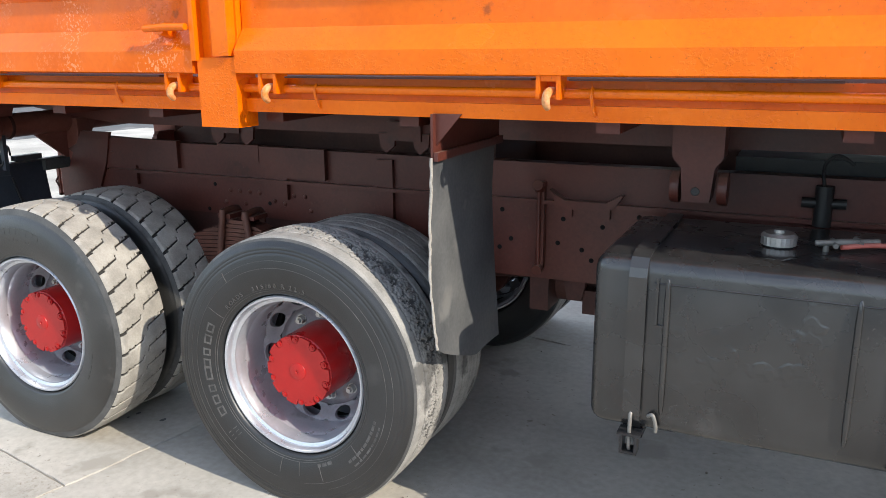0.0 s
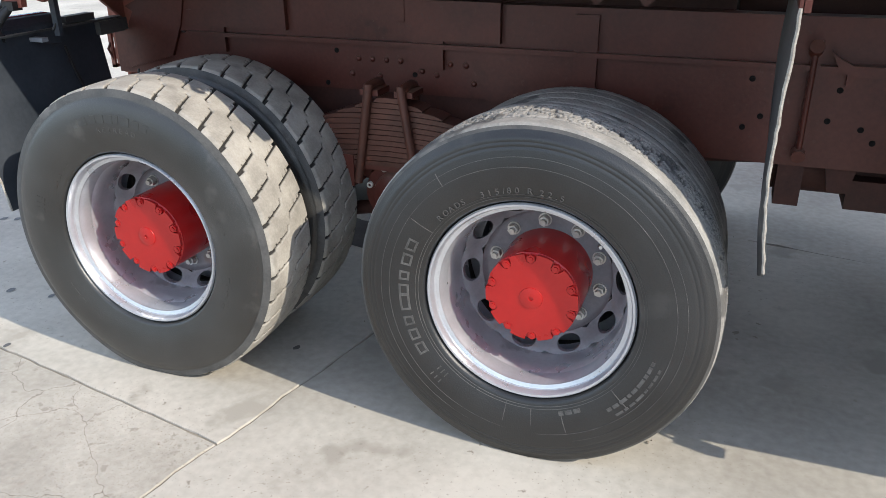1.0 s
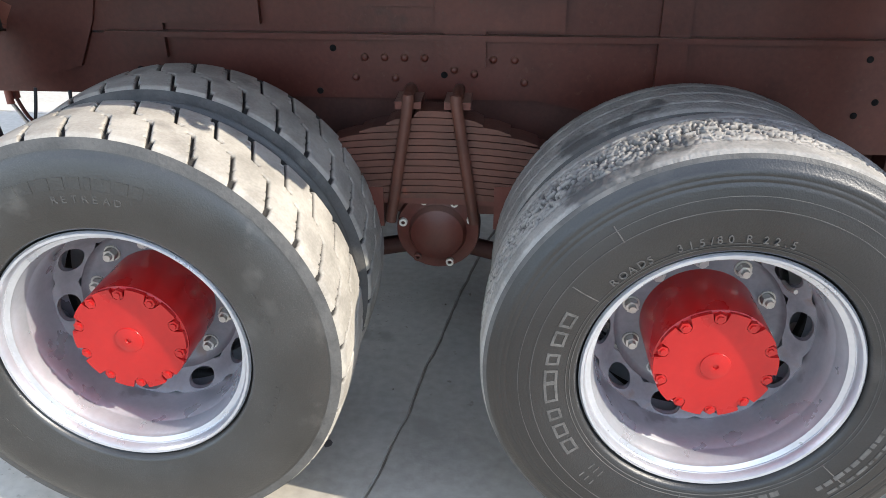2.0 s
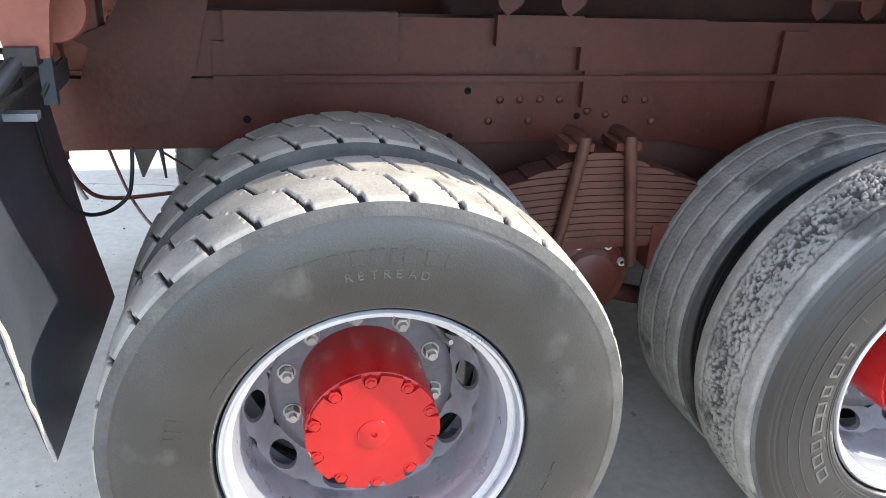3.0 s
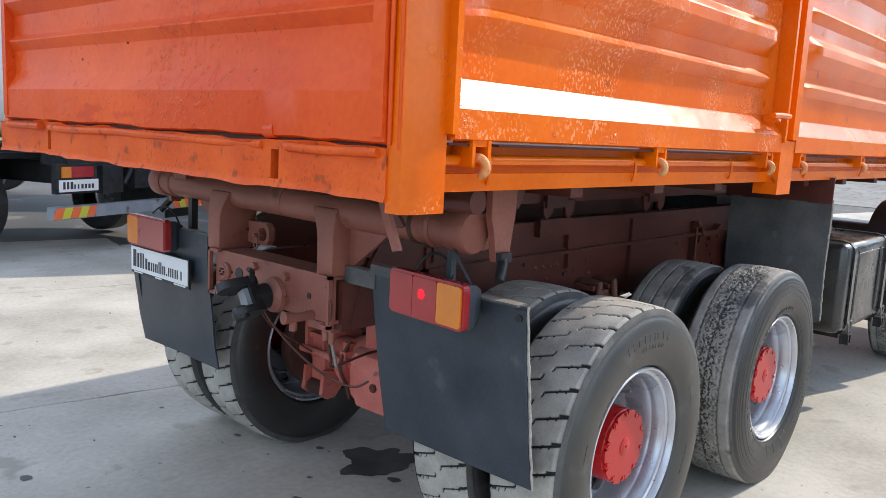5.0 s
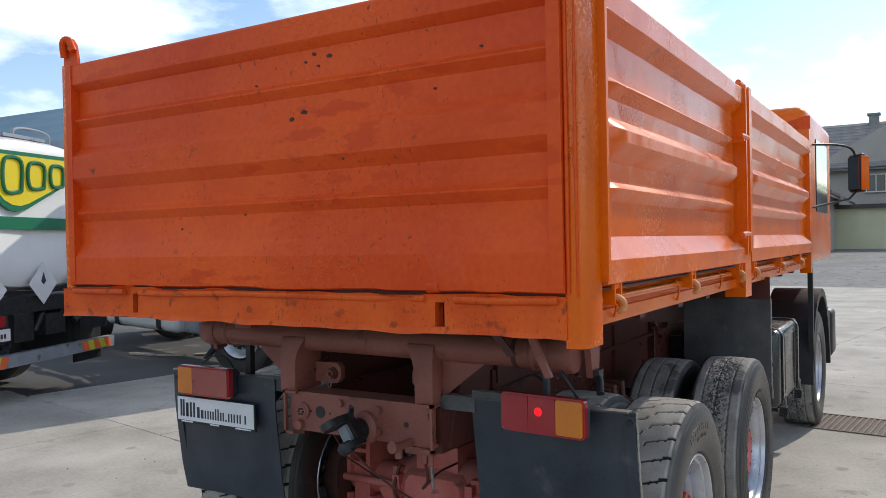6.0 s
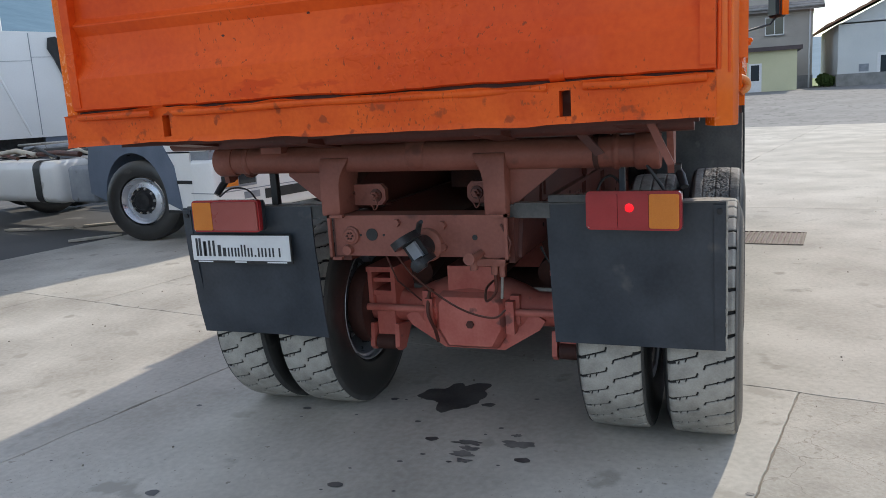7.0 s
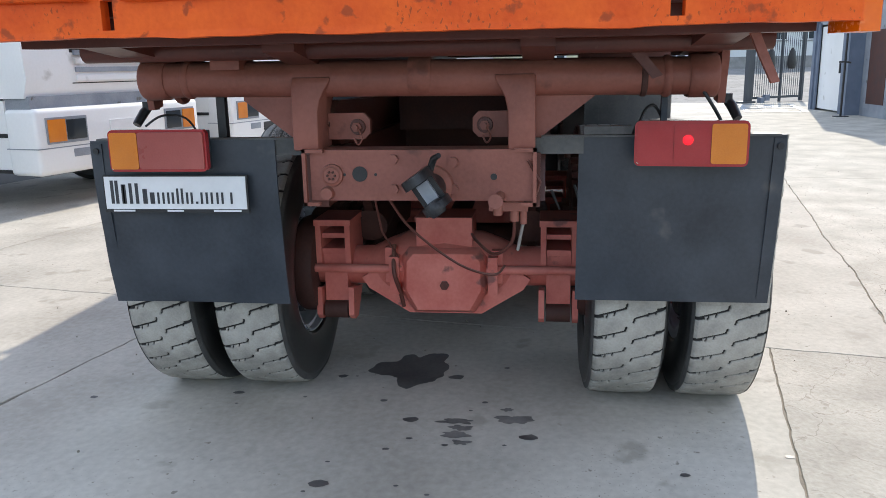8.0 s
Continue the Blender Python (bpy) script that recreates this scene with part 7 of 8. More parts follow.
pieces("coupling_block", ((-0.02, 0.10, 0.20, 0.52, 0.70, 1.02), (-0.06, 0.06, -0.30, 0.05, 0.74, 0.98),), DARK_STEEL, TK, bevel=0.015)
part("pipe_cabinet", boxes((0.0, 0.4, -1.0, 1.0, 1.02, 1.20)), DARK_STEEL, TK, bevel=0.01)
part("rear_pipe", rods(([(0.0, -0.55, 0.85), (-0.02, -0.7, 0.95), (0.1, -0.9, 0.9)], 0.04, 10)), BLACK, TK, smooth=60)
part("rear_pipe", rods(([(0.02, 0.15, 0.8), (0.0, 0.05, 0.95), (0.1, -0.1, 1.0)], 0.035, 10)), BLACK, TK, smooth=60)
pieces("walkway", ((0.2, 6.4, -0.35, 0.35, 3.04, 3.08), (0.2, 6.4, -0.9, -0.87, 2.98, 3.14),), GREY_STEEL, TK)
part("walkway_hoop", rods(([(0.35, -0.6, 3.0), (0.35, -0.6, 3.16), (0.35, -0.3, 3.2), (0.35, 0.0, 3.16), (0.35, 0.0, 3.0)], 0.018, 8)), GREY_STEEL, TK, smooth=60)
for x in (1.5, 5.2):
    road_wheel(TK, x, -1.05, 0.5)
    road_wheel(TK, x, 1.05, 0.5, 0.5, 0.3, 1)
pieces("chassis", ((0.06, 6.9, -0.45, -0.37, 0.75, 1.02), (0.06, 6.9, 0.37, 0.45, 0.75, 1.02), (0.9, 2.1, -1.15, 1.15, 1.05, 1.12),), BLACK, TK)

# a dark trailer beside the tanker and a white box behind the tractor
DT = thing("dark_trailer", "dark parked trailer with black mud flaps", "trailer", facing(-0.35, 8.55, 111), kind="thing")
part("trailer_body", boxes((0.0, 7.0, -1.2, 1.2, 0.45, 3.4)), BLUE_GREY, DT, "dark blue-grey trailer body", bevel=0.03)
pieces("rear_under_run", ((0.0, 0.08, -1.15, 1.15, 0.50, 0.62), (0.1, 0.16, -0.6, -0.5, 0.6, 1.05), (0.1, 0.16, 0.5, 0.6, 0.6, 1.05),), BLACK, DT)
pieces("trailer_flap", ((0.22, 0.24, -1.15, -0.55, 0.35, 1.0), (0.22, 0.24, 0.55, 1.15, 0.35, 1.0),), FLAP, DT)
for x in (0.9, 2.2):
    road_wheel(DT, x, -1.0, 0.5)
    road_wheel(DT, x, 1.0, 0.5, 0.5, 0.3, 1)
BX = thing("parked_cab", "white parked truck cab with a roof fairing and black side collar", "truck", pose(5.74, 11.95, 0, 0, 0, -31), kind="thing")
# own axes: x along the side that looks to the yard, y away from it
bm = bmesh.new()
prism(bm, [(-1.3, 1.32), (2.35, 1.32), (2.42, 1.5), (2.30, 2.95), (2.20, 3.06), (0.66, 3.10), (-1.3, 3.12)], "y", 0.0, 2.4)
cb = part("cab_body", bm, WHITE, BX, "white cab body", bevel=0.04, smooth=40)
bm = bmesh.new()
prism(bm, [(-1.3, 3.10), (0.62, 3.08), (0.70, 3.44), (0.60, 3.50), (-1.3, 3.62)], "y", 0.10, 2.3)
fr = part("roof_fairing", bm, WHITE, BX, "white roof fairing", bevel=0.03, smooth=40)
pieces("fairing_strut", ((0.30, 0.36, 0.03, 0.10, 3.10, 3.40), (0.60, 0.64, 0.02, 0.10, 3.06, 3.36)), GREY_STEEL, fr, bevel=0.008)
pieces("panel_seam", ((0.10, 0.112, -0.006, 0.01, 1.36, 3.08), (1.20, 1.212, -0.006, 0.01, 1.36, 3.06), (-1.2, 1.2, -0.006, 0.01, 2.60, 2.608), (1.2, 2.3, -0.006, 0.01, 2.66, 2.668)), GREY_STEEL, cb)
pieces("side_mark", ((0.28, 0.36, -0.006, 0.004, 2.42, 2.53), (0.33, 0.47, -0.006, 0.004, 2.06, 2.14)), MARK, cb)
bm = bmesh.new()
prism(bm, [(1.50, 2.98), (1.62, 3.0), (1.72, 2.86), (1.92, 1.96), (2.06, 1.78), (1.98, 1.72), (1.80, 1.92), (1.56, 2.62), (1.47, 2.80)], "y", -0.05, 0.04)
part("side_collar", bm, BLACK, BX, "black rubber side collar", bevel=0.012, smooth=40)
part("grab_pole", rods(([(0.62, -0.06, 2.52), (0.72, -0.09, 2.2), (1.02, -0.10, 1.36)], 0.022, 8)), WHITE, BX, smooth=60)
part("lower_vent", boxes((1.25, 2.2, 0.02, 0.3, 1.10, 1.34)), BLUE_GREY, BX, bevel=0.02)
pieces("chassis", ((-5.0, 2.3, 0.75, 0.83, 0.72, 1.0), (-5.0, 2.3, 1.55, 1.63, 0.72, 1.0), (-1.0, 2.2, 0.2, 2.2, 1.0, 1.32)), DARK_STEEL, BX)
for x in (-4.2, 1.2):
    road_wheel(BX, x, 0.2, 0.5)
    road_wheel(BX, x, 2.2, 0.5, 0.5, 0.3, 1)

# broken pale boards lying by the tractor unit
for x0, y0, x1, y1, w in ((5.14, 10.55, 5.18, 10.03, 0.10), (5.18, 9.95, 5.33, 9.45, 0.05), (4.27, 8.44, 4.74, 8.03, 0.07), (5.5, 9.4, 5.8, 9.0, 0.06)):
    a, b = Vector((x0, y0, 0)), Vector((x1, y1, 0))
    u = (b - a).normalized()
    v = Vector((-u.y, u.x, 0)) * w
    ends = [a - v * 0.6, a - v + u * 0.12, b - v * 0.5, b + u * 0.05, b + v * 0.7 - u * 0.1, a + v + u * 0.22, a + v * 0.4]
    bd = link("broken_board", prism(bmesh.new(), [(q.x, q.y) for q in ends], "z", -0.026, 0.0), BOARD_PALE, None, bevel=0.004)
    tagged(bd, "pale broken board lying on the yard", "board", "broken boards on the yard", "thing")

# red and white flag banner on its pole
FB = thing("banner_pole", "slim pole with a red and white banner", "banner", pose(16, 22.5, 0), kind="thing")
part("pole", rods(([(0, 0, 0), (0, 0, 6.3)], 0.05, 10)), WHITE, FB, smooth=60)
part("banner", boxes((-0.55, -0.06, -0.01, 0.01, 4.6, 6.2)), RED, FB)


# ---- buildings ----
def window(parent, x, y0, y1, z0, z1, sill=True):
    """A window in a wall that looks to -x."""
    f = part("window", boxes((x - 0.03, x + 0.05, y0, y1, z0, z1)), WHITE_PLATE, parent, "white-framed window")
    part("pane", boxes((x - 0.034, x - 0.02, y0 + 0.07, (y0 + y1) / 2 - 0.03, z0 + 0.07, z1 - 0.07)), GLASS_DARK, f)
    part("pane", boxes((x - 0.034, x - 0.02, (y0 + y1) / 2 + 0.03, y1 - 0.07, z0 + 0.07, z1 - 0.07)), GLASS_DARK, f)
    if sill:
        part("sill", boxes((x - 0.12, x, y0 - 0.05, y1 + 0.05, z0 - 0.06, z0)), HOUSE_PLINTH, f)


def gabled(parent, x0, x1, y0, y1, eave, ridge, mat, over=0.6, along="y"):
    """A pitched roof whose slopes step down in courses of tiles."""
    rows = 14
    lo, hi = (x0, x1) if along == "y" else (y0, y1)
    c, e0, e1 = (lo + hi) / 2, lo - over, hi + over
    outline = [(e0, eave)]
    for k in range(rows):
        a, b = k / rows, (k + 1) / rows
        outline += [(e0 + (c - e0) * a, eave + (ridge - eave) * a + 0.17), (e0 + (c - e0) * b, eave + (ridge - eave) * b + 0.11)]
    for k in reversed(range(rows)):
        a, b = k / rows, (k + 1) / rows
        outline += [(e1 + (c - e1) * b, eave + (ridge - eave) * b + 0.111), (e1 + (c - e1) * a, eave + (ridge - eave) * a + 0.17)]
    outline += [(e1, eave), (c, ridge - 0.03)]
    span = (y0 - over, y1 + over) if along == "y" else (x0 - over, x1 + over)
    return part("roof", prism(bmesh.new(), outline, along, *span), mat, parent, "tiled pitched roof")


GZ = 0.85     # the ground rises gently towards the houses
H1 = thing("house", "grey-beige two-storey house with a dark tiled roof", "house", pose(61, 0, GZ), kind="thing")
part("wall", boxes((0, 10, -4.3, 6.5, 0.9, 5.9)), HOUSE_WALL, H1, "grey-beige rendered wall")
part("plinth", boxes((-0.05, 10.05, -4.35, 6.55, -0.6, 0.9)), HOUSE_PLINTH, H1)
bm = bmesh.new()
prism(bm, [(-4.3, 5.9), (6.5, 5.9), (1.1, 8.9)], "x", 0.05, 9.95)
part("gable", bm, HOUSE_WALL, H1)
gabled(H1, 0, 10, -4.3, 6.5, 5.5, 9.4, ROOF_GREY, 0.7, "y")
for y0, z0 in ((-2.4, 3.9), (-2.4, 1.6), (1.6, 3.9)):
    window(H1, 0.0, y0, y0 + 1.3, z0, z0 + 1.3)
part("gutter", rods(([(-0.75, -5.0, 5.72), (-0.75, 7.2, 5.72)], 0.08, 8)), HOUSE_PLINTH, H1)
part("downpipe", rods(([(-0.06, -4.1, 0.0), (-0.06, -4.1, 5.7)], 0.06, 8)), WHITE_PLATE, H1)
part("chimney", boxes((4.5, 5.2, 2.2, 2.9, 8.2, 10.0), (4.4, 5.3, 2.1, 3.0, 10.0, 10.15)), HOUSE_PLINTH, H1)
H2 = thing("garage", "low pale yellow garage with a flat roof", "garage", pose(53, 0, GZ * 0.75), kind="thing")
part("wall", boxes((0, 6, -2.9, 4.5, -0.5, 2.75)), GARAGE_WALL, H2, "pale yellow rendered wall")
part("flat_roof", boxes((-0.35, 6.35, -3.2, 4.8, 2.75, 3.0)), ROOF_DARK, H2)
part("door", boxes((-0.03, 0.03, -0.8, 0.0, -0.3, 2.0)), WHITE_PLATE, H2, "white door")
pieces("door_pane", ((-0.045, -0.025, -0.65, -0.15, 0.9, 1.9),), GLASS_DARK, H2)
H2b = thing("barn", "large house with a broad dark roof", "house", pose(47, 6.2, GZ * 0.6), kind="thing")
part("wall", boxes((0, 9, -2.0, 9, -0.5, 3.6)), HOUSE_WALL, H2b, "pale rendered wall")
gabled(H2b, 0, 9, -2.0, 9, 3.2, 7.4, ROOF_DARK, 0.9, "x")
bm = bmesh.new()
prism(bm, [(-2.0, 3.5), (9, 3.5), (3.5, 7.0)], "x", 0.0, 9.0)
part("gable", bm, ROOF_DARK, H2b)
H3 = thing("shop_building", "white building with a brown tiled roof and stone plinth", "building", pose(58, 0, GZ), kind="thing")
part("wall", boxes((0, 14, -22, -5.7, 0.8, 4.2)), SHOP_WALL, H3, "white rendered wall")
part("plinth", boxes((-0.06, 14.05, -22.05, -5.64, -0.6, 0.8)), HOUSE_PLINTH, H3)
gabled(H3, 0, 14, -22, -5.7, 4.0, 8.4, ROOF_BROWN, 0.8, "x")
bm = bmesh.new()
prism(bm, [(-22, 4.1), (-5.7, 4.1), (-13.85, 8.2)], "x", 0.0, 14.0)
part("gable", bm, SHOP_WALL, H3)
for y0 in (-10.9, -12.9, -14.7, -16.6, -18.5):
    window(H3, 0.0, y0, y0 + 0.95, 1.9, 3.1)
for y0 in (-11.0, -14.4, -17.0):
    window(H3, 0.0, y0, y0 + 1.2, 4.4, 5.2)
part("door", boxes((-0.04, 0.02, -9.7, -8.1, -0.3, 2.1)), WHITE_PLATE, H3, "white double door")
pieces("door_pane", ((-0.055, -0.035, -9.5, -8.98, 0.6, 1.9), (-0.055, -0.035, -8.85, -8.3, 0.6, 1.9),), GLASS_DARK, H3)
part("wall_vent", boxes((-0.03, 0.02, -7.6, -7.0, 0.9, 1.4)), GREY_STEEL, H3)
for y0, w in ((-11.0, 2.2), (-14.2, 1.6), (-16.4, 2.0)):
    part("sign_mark", boxes((-0.03, 0.01, y0 - w, y0, 3.55, 3.95)), GREY_STEEL, H3)

# the hall on the yard's right edge, its door and the sliding gate
HALL = thing("yard_hall", "grey metal hall with a white door and dark frames", "building", pose(0, 0, 0), kind="thing")
part("wall", boxes((8.0, 17.6, -12, -6.85, -0.1, 5.2), (17.6, 20.15, -12, -6.65, 2.25, 5.2), (19.9, 20.15, -12, -6.65, -0.1, 2.25)), GREY_STEEL, HALL, "blue-grey metal wall")
part("corner_column", boxes((17.35, 17.65, -6.86, -6.50, 0, 5.2)), BLUE_GREY, HALL, bevel=0.01)
part("corner_column", boxes((20.05, 20.25, -6.72, -6.56, 0, 5.2)), BLUE_GREY, HALL, bevel=0.01)
part("door", boxes((18.1, 19.9, -6.75, -6.68, 0.05, 2.2)), WHITE, HALL, "white steel door", bevel=0.01)
pieces("door_frame", ((17.95, 18.1, -6.76, -6.60, 0, 2.3), (19.9, 20.05, -6.76, -6.60, 0, 2.3),), BLUE_GREY, HALL, bevel=0.005)
part("door_handle", boxes((18.25, 18.30, -6.68, -6.62, 1.0, 1.25)), BLACK, HALL)
part("inner_shelf", boxes((16.0, 17.0, -6.87, -6.84, 0.3, 2.0)), BROWN_DARK, HALL)
SG = thing("yard_gate", "dark steel gate with thin bars and two black bags", "gate", pose(23.97, -5.8, 0, 0, 0, -55.5), kind="thing")
for x, r in ((0.0, 0.075), (0.16, 0.04), (1.52, 0.035), (2.56, 0.05)):
    part("gate_post", boxes((x - r, x + r, -r, r, 0.0, 2.62)), GATE_STEEL, SG, bevel=0.005)
pieces("gate_rail", ((0.16, 2.56, -0.03, 0.03, 2.45, 2.53), (0.16, 2.56, -0.03, 0.03, 0.12, 0.20),), GATE_STEEL, SG)
part("gate_hinge", boxes((-0.20, 0.02, -0.06, 0.06, 2.28, 2.38)), GATE_STEEL, SG, bevel=0.01)
part("gate_base", boxes((-0.32, 0.26, -0.14, 0.14, 0.0, 0.06)), GATE_STEEL, SG, bevel=0.01)
for k in range(1, 24):
    part("gate_bar", boxes((0.16 + k * 0.1 - 0.007, 0.16 + k * 0.1 + 0.007, -0.007, 0.007, 0.2, 2.46)), GATE_STEEL, SG)
for x in (0.86, 1.86):
    bm = bmesh.new()
    lathe(bm, [(0.0, 0.0), (0.15, 0.02), (0.19, 0.16), (0.17, 0.40), (0.11, 0.58), (0.05, 0.68), (0.0, 0.70)], 16)
    bag = part("hanging_bag", bm, BLACK, SG, "black bag hung over the gate", smooth=50)
    bag.matrix_basis = pose(x, -0.12, 1.06, 90) @ Matrix.Diagonal((1.0, 1.0, 0.6, 1.0))
pieces("gate_wheel", ((0.42, 0.60, -0.20, -0.05, 0.0, 0.18), (0.66, 0.86, -0.18, -0.05, 0.06, 0.26)), BLUE_GREY, SG, bevel=0.06)
PS = thing("barrier_pole", "thin dark pole with a short cross arm", "pole", pose(16.9, -6.27, 0), kind="thing")
part("pole", rods(([(0, 0, 0), (0, 0, 2.1)], 0.025, 10)), BLACK, PS, smooth=60)
part("cross_arm", rods(([(-0.05, -0.12, 1.26), (0.0, 0.0, 1.29), (0.03, 0.13, 1.28)], 0.022, 8)), BLACK, PS, smooth=60)
part("foot_plate", boxes((-0.14, 0.14, -0.14, 0.14, 0.0, 0.02)), BLACK, PS, bevel=0.004)
HT = thing("ground_hatch", "steel-edged ground hatch set in the concrete", "hatch", pose(21.0, -5.75, 0, 0, 0, -10.5), kind="thing")
for x in (-2.0, -0.1, 0.1, 2.0):
    part("hatch_edge", boxes((x - 0.07, x + 0.07, -0.8, 0.8, 0.002, 0.012)), GREY_STEEL, HT)
for x0, x1 in ((-1.93, -0.17), (0.17, 1.93)):
    for y in (-0.73, 0.73):
        part("hatch_edge", boxes((x0, x1, y - 0.07, y + 0.07, 0.002, 0.012)), GREY_STEEL, HT)
    part("hatch_plate", boxes((x0 + 0.45, x1 - 0.45, -0.32, 0.32, 0.002, 0.010)), GREY_STEEL, HT)

# ---- drain grating and stains ----
ANG = -10.5
GR = thing("drain_grating", "rusty steel drain grating set in the concrete", "grating", pose(4.68, -0.20, 0, 0, 0, -6), kind="thing")
part("frame", boxes((-0.34, 0.34, -0.34, -0.32, -0.02, 0.010), (-0.34, 0.34, 0.32, 0.34, -0.02, 0.010), (-0.34, -0.32, -0.32, 0.32, -0.02, 0.010), (0.32, 0.34, -0.32, 0.32, -0.02, 0.010)), RUST, GR)
for k in range(13):
    y = -0.30 + 0.05 * k
    part("grating_bar", boxes((-0.32, 0.32, y - 0.010, y + 0.010, 0.001, 0.009)), RUST, GR)
# Thin dark sheet above the slab; the pit's shade is only its colour.
part("pit_shade_sheet", boxes((-0.32, 0.32, -0.32, 0.32, 0.0012, 0.0022)), BROWN_DARK, GR)


def stain(name, x, y, r, seed, label, sx=1.0, sy=1.0, mat=OIL):
    bm = bmesh.new()
    n = 72
    vs = []
    for k in range(n):
        a = 2 * math.pi * k / n
        q = r * (0.75 + 0.55 * noise.noise((math.cos(a) * 1.6 + seed, math.sin(a) * 1.6, seed)) + 0.13 * noise.noise((math.cos(a) * 4, math.sin(a) * 5, seed)))
        vs.append(bm.verts.new((x + q * sx * math.cos(a), y + q * sy * math.sin(a), 0.003)))
    bm.faces.new(vs)
    ob = link(name, bm, mat)
    return tagged(ob, label, "stain", "oil stains on the concrete", "thing")


stain("oil_stain", 0.04, 1.42, 0.24, 1.3, "large dark oil puddle on the concrete under the rear axle", 1.0, 0.82)
for x, y, r, seed, sx, sy in ((-0.455, 0.935, 0.085, 4.1, 0.75, 1.15), (-0.37, 0.965, 0.035, 2.2, 0.8, 1.0), (-0.49, 1.15, 0.075, 7.7, 0.55, 1.3), (-0.545, 1.13, 0.055, 5.9, 0.6, 1.2),
                              (-0.60, 1.15, 0.075, 9.2, 0.55, 1.1), (-0.665, 1.125, 0.042, 3.4, 0.7, 1.1)):
    stain("oil_stain", x, y, r * 0.85, seed, "faded oil stain on the concrete", sx, sy, OIL_FAINT)
bm = bmesh.new()
rng = random.Random(11)
for _ in range(95):
    x, y, r = rng.uniform(-2.6, 0.6), rng.gauss(1.5, 0.75), rng.choice((0.006, 0.009, 0.012, 0.016, 0.024))
    if x > -0.4 and rng.random() < 0.5:
        continue
    k0 = rng.random() * 6
    bm.faces.new([bm.verts.new((x + r * (0.8 + 0.5 * rng.random()) * math.cos(k0 + k * 0.785), y + 1.4 * r * (0.8 + 0.5 * rng.random()) * math.sin(k0 + k * 0.785), 0.0025)) for k in range(8)])
tagged(link("oil_drips", bm, OIL), "scattered small dark oil drips on the concrete", "stain", kind="stuff")
bm = bmesh.new()
for _ in range(260):
    x, y, r = rng.uniform(-3.5, 8), rng.uniform(-3.5, 6.5), rng.choice((0.003, 0.004, 0.006))
    bmesh.ops.create_icosphere(bm, subdivisions=1, radius=r, matrix=pose(x, y, r * 0.4))
tagged(link("pebbles", bm, JOINT), "small grey pebbles scattered over the concrete", "pebbles", kind="stuff")

# ---- far country ----
bm = bmesh.new()
rows = []
for k in range(97):
    a = 2 * math.pi * k / 96
    ring = []
    for j, d in enumerate((600, 900, 1300, 1700, 2200, 2600)):
        az = math.degrees(a)
        bulk = 0.35 + 1.0 * math.exp(-((az - 57) / 16) ** 2) + 0.55 * math.exp(-((az - 130) / 40) ** 2)
        h = d * 0.178 * bulk * (j / 5) * (0.75 + 0.5 * noise.noise((math.cos(a) * 5, math.sin(a) * 5, j * 0.25)))
        h += 28 * noise.noise((math.cos(a) * 22, math.sin(a) * 22, j * 0.6)) * (j / 5) - 6
        ring.append((d * math.cos(a), d * math.sin(a), h if j else -6))
    rows.append(ring)
vs = [[bm.verts.new(q) for q in r] for r in rows[:-1]]
for k in range(96):
    for j in range(5):
        bm.faces.new((vs[k][j], vs[(k + 1) % 96][j], vs[(k + 1) % 96][j + 1], vs[k][j + 1]))
tagged(link("backdrop", bm, MOUNTAIN, smooth=40), "wooded mountains round the valley, haze put into their blue colour", "mountains", kind="structure")


def bush(x, y, z, r, h, seed):
    t = thing("bush", "green leafy bush beside the houses", "bush", pose(x, y, z), "bushes by the houses", "thing")
    part("stem", rods(([(0, 0, -0.1), (0.03, 0.02, h * 0.6)], [0.05, 0.02], 6)), BROWN_DARK, t)
    bm = bmesh.new()
    q = random.Random(seed)
    for _ in range(500):
        d = Vector((q.gauss(0, 1), q.gauss(0, 1), q.gauss(0, 1))).normalized() * (0.55 + 0.45 * q.random())
        c = Vector((d.x * r, d.y * r, h * 0.55 + d.z * h * 0.5))
        m = Matrix.Translation(c) @ Euler((q.random() * 6, q.random() * 6, q.random() * 6)).to_matrix().to_4x4()
        s = 0.09 + 0.06 * q.random()
        bm.faces.new([bm.verts.new(m @ Vector(v)) for v in ((-s, 0, 0), (0, -s * 0.5, 0), (s, 0, 0), (0, s * 0.5, 0))])
    part("crown", bm, LEAF, t)


bush(60, -5.0, GZ, 0.5, 0.9, 1)
bush(59, -5.3, GZ, 0.45, 0.7, 2)

# ---- ground, and the concrete slabs last ----
bm = bmesh.new()
xs = (-3000, -40, -14, 23.8, 26, 47, 52, 62, 80, 200, 3000)
ys = (-3000, -60, -12, -6, 9, 40, 3000)


def lie(x, y):
    return -0.035 + (GZ + 0.035) * max(0.0, min(1.0, (x - 27) / 26)) if x < 3000 else GZ


g = [[bm.verts.new((x, y, lie(x, y))) for y in ys] for x in xs]
for i in range(len(xs) - 1):
    for j in range(len(ys) - 1):
        f = bm.faces.new((g[i][j], g[i + 1][j], g[i + 1][j + 1], g[i][j + 1]))
        f.material_index = 2 if xs[i] >= 62 else 1 if 23 < xs[i] < 62 and ys[j] >= -60 and ys[j] < 40 else 0 if -60 <= ys[j] < 40 and xs[i] < 60 else 2
ground = link("ground", bm, (ASPHALT, GRAVEL, FIELD))
tagged(ground, "asphalt yard running out into fields", "ground", kind="structure")
part("gravel_apron", boxes((23.9, 30, -60, 30, -0.034, -0.012)), GRAVEL, ground)

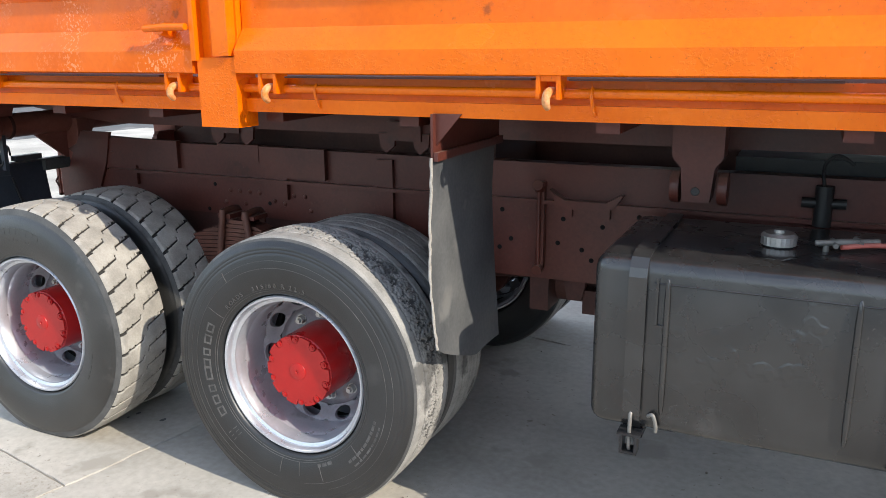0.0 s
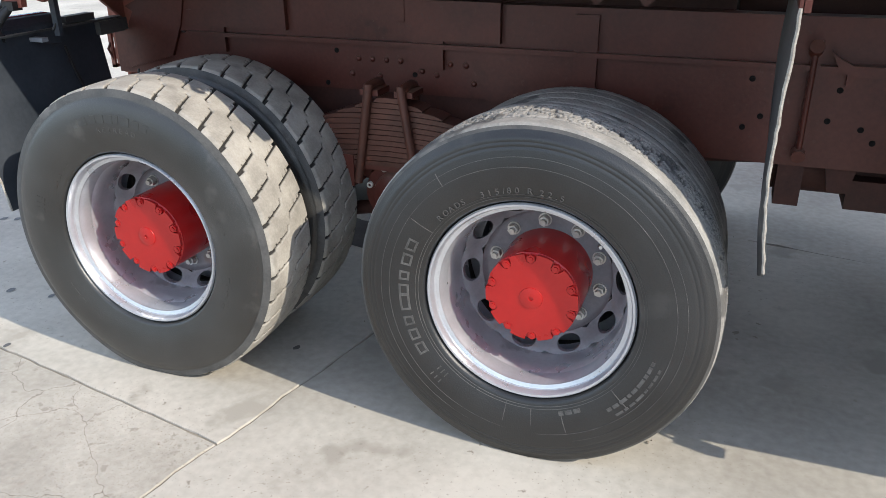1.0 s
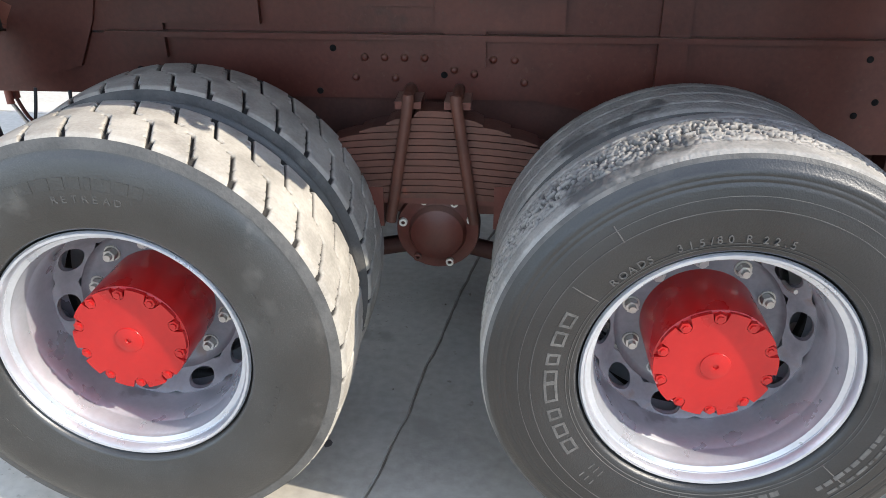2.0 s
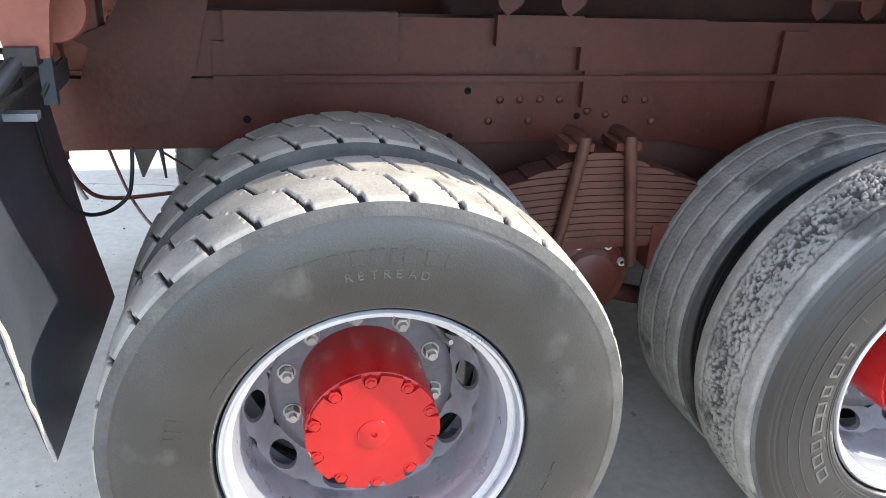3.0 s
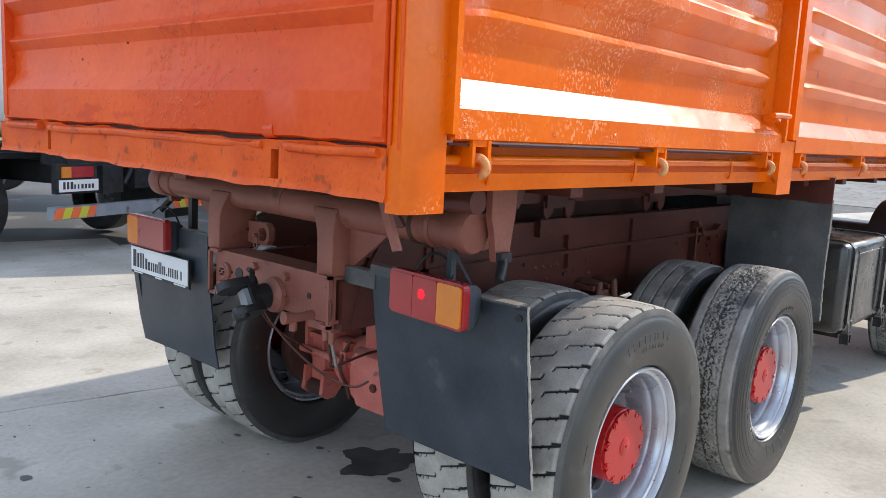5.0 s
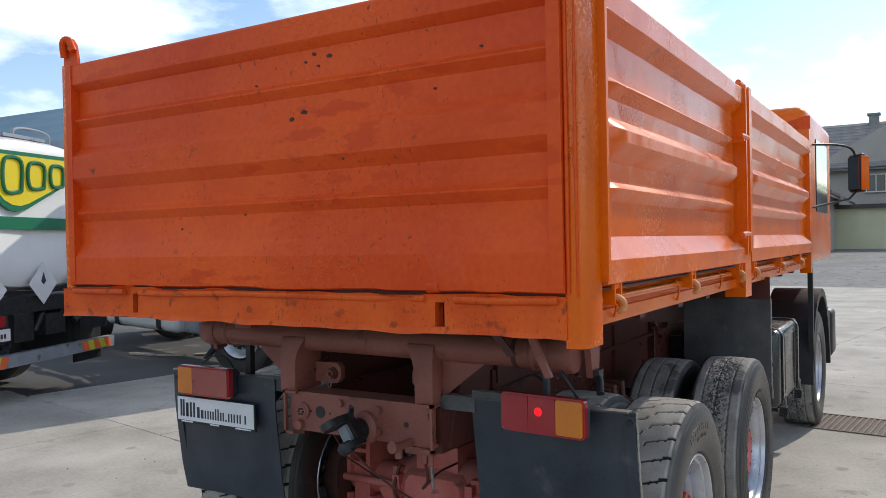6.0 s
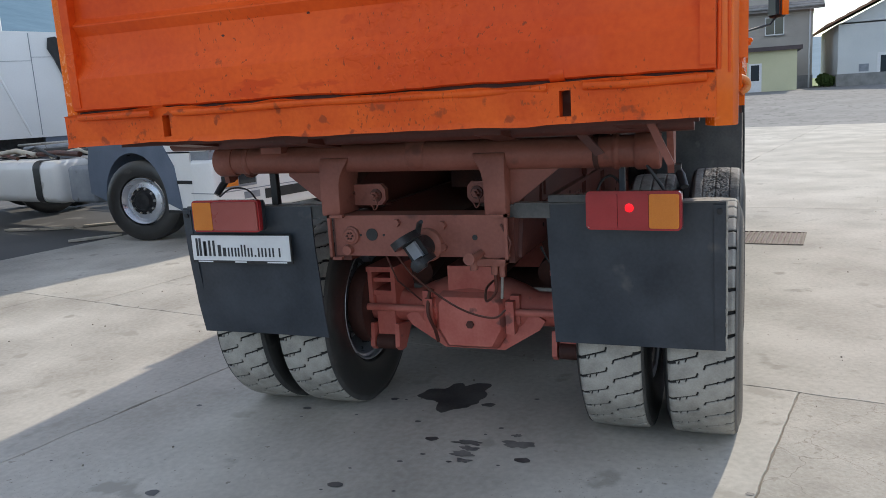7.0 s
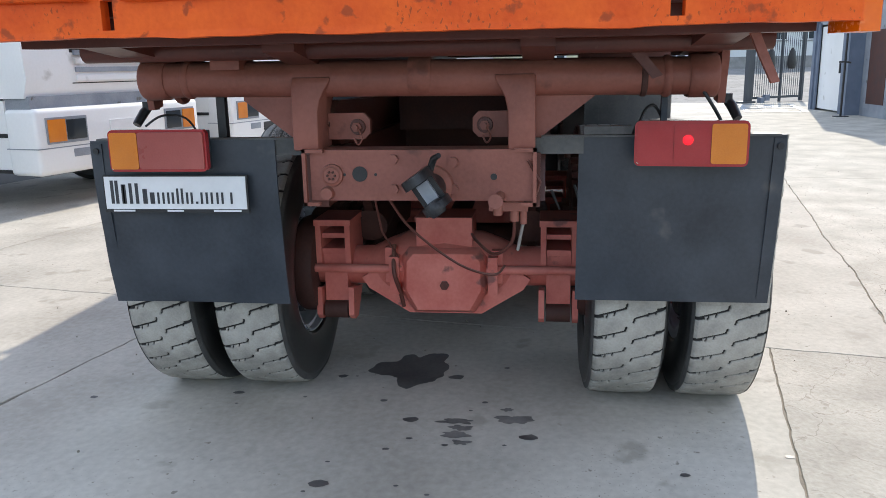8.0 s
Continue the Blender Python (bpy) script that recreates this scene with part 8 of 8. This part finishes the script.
pavement = thing("pavement", "pale worn concrete slabs with open joints", "pavement", kind="structure")
E1, E2 = Vector((math.cos(radians(ANG)), math.sin(radians(ANG)), 0)), Vector((-math.sin(radians(ANG)), math.cos(radians(ANG)), 0))
ORIGIN = Vector((0.445, -0.262, 0))


def slab(a0, a1, b0, b1, mat):
    """One slab; its edges are ragged and its joints 7 to 12 mm wide."""
    gap = 0.0035
    a0, a1, b0, b1 = a0 + gap, a1 - gap, b0 + gap, b1 - gap
    pts = []

    def edge(p, q, nx, ny):
        n = max(2, int(math.hypot(q[0] - p[0], q[1] - p[1]) / 0.05))
        for k in range(n):
            u = k / n
            a, b = p[0] + (q[0] - p[0]) * u, p[1] + (q[1] - p[1]) * u
            c = (b, 0.0, round(a)) if nx else (a, 4.0, round(b))
            wander = 0.022 * noise.noise((c[0] * 0.9, c[1], c[2])) + 0.012 * noise.noise((c[0] * 4.5, c[1], c[2])) + 0.006 * noise.noise((c[0] * 15, c[1], c[2]))
            chip = max(0.0, 0.034 * noise.noise((a * 5, b * 5, 9)) - 0.013) + max(0.0, 0.006 * noise.noise((a * 14, b * 14, 5)) - 0.001)
            pts.append((a + abs(nx) * wander - nx * chip, b + abs(ny) * wander - ny * chip))

    edge((a0, b0), (a1, b0), 0, -1)
    edge((a1, b0), (a1, b1), 1, 0)
    edge((a1, b1), (a0, b1), 0, 1)
    edge((a0, b1), (a0, b0), -1, 0)
    bm = bmesh.new()
    top, low, bot = [], [], []
    ca, cb = (a0 + a1) / 2, (b0 + b1) / 2
    for a, b in pts:
        for lst, z, inset in ((top, 0.0, 0.003), (low, -0.004, 0.0), (bot, -0.034, 0.0)):
            d = math.hypot(a - ca, b - cb)
            q = ORIGIN + E1 * (a - (a - ca) / d * inset) + E2 * (b - (b - cb) / d * inset)
            lst.append(bm.verts.new((q.x, q.y, z)))
    bm.faces.new(top)
    for p, r in ((top, low), (low, bot)):
        for k in range(len(p)):
            j = (k + 1) % len(p)
            bm.faces.new((p[k], r[k], r[j], p[j]))
    part("slab", bm, mat, pavement)


bed_m = Matrix.Translation(ORIGIN) @ pose(0, 0, 0, 0, 0, ANG)
part("joint_fill", box(bmesh.new(), -13.0, 24.6, -13.1, 8.7, -0.033, -0.007, bed_m), JOINT, pavement, "dirt in the joints")
cols = [(-13.0, -6.5, 0.0), (-6.5, 0.0, 0.0), (0.0, 6.2, -0.62), (6.2, 12.3, -0.62), (12.3, 18.4, -0.62), (18.4, 24.6, -0.62)]
for a0, a1, off in cols:
    for k in range(-4, 3):
        b0 = off + 3.12 * k
        slab(a0, a1, b0, b0 + 3.12, CONCRETE_ROUGH if k == -1 and a0 > -7 or (k == -2 and a0 >= 0) else CONCRETE)
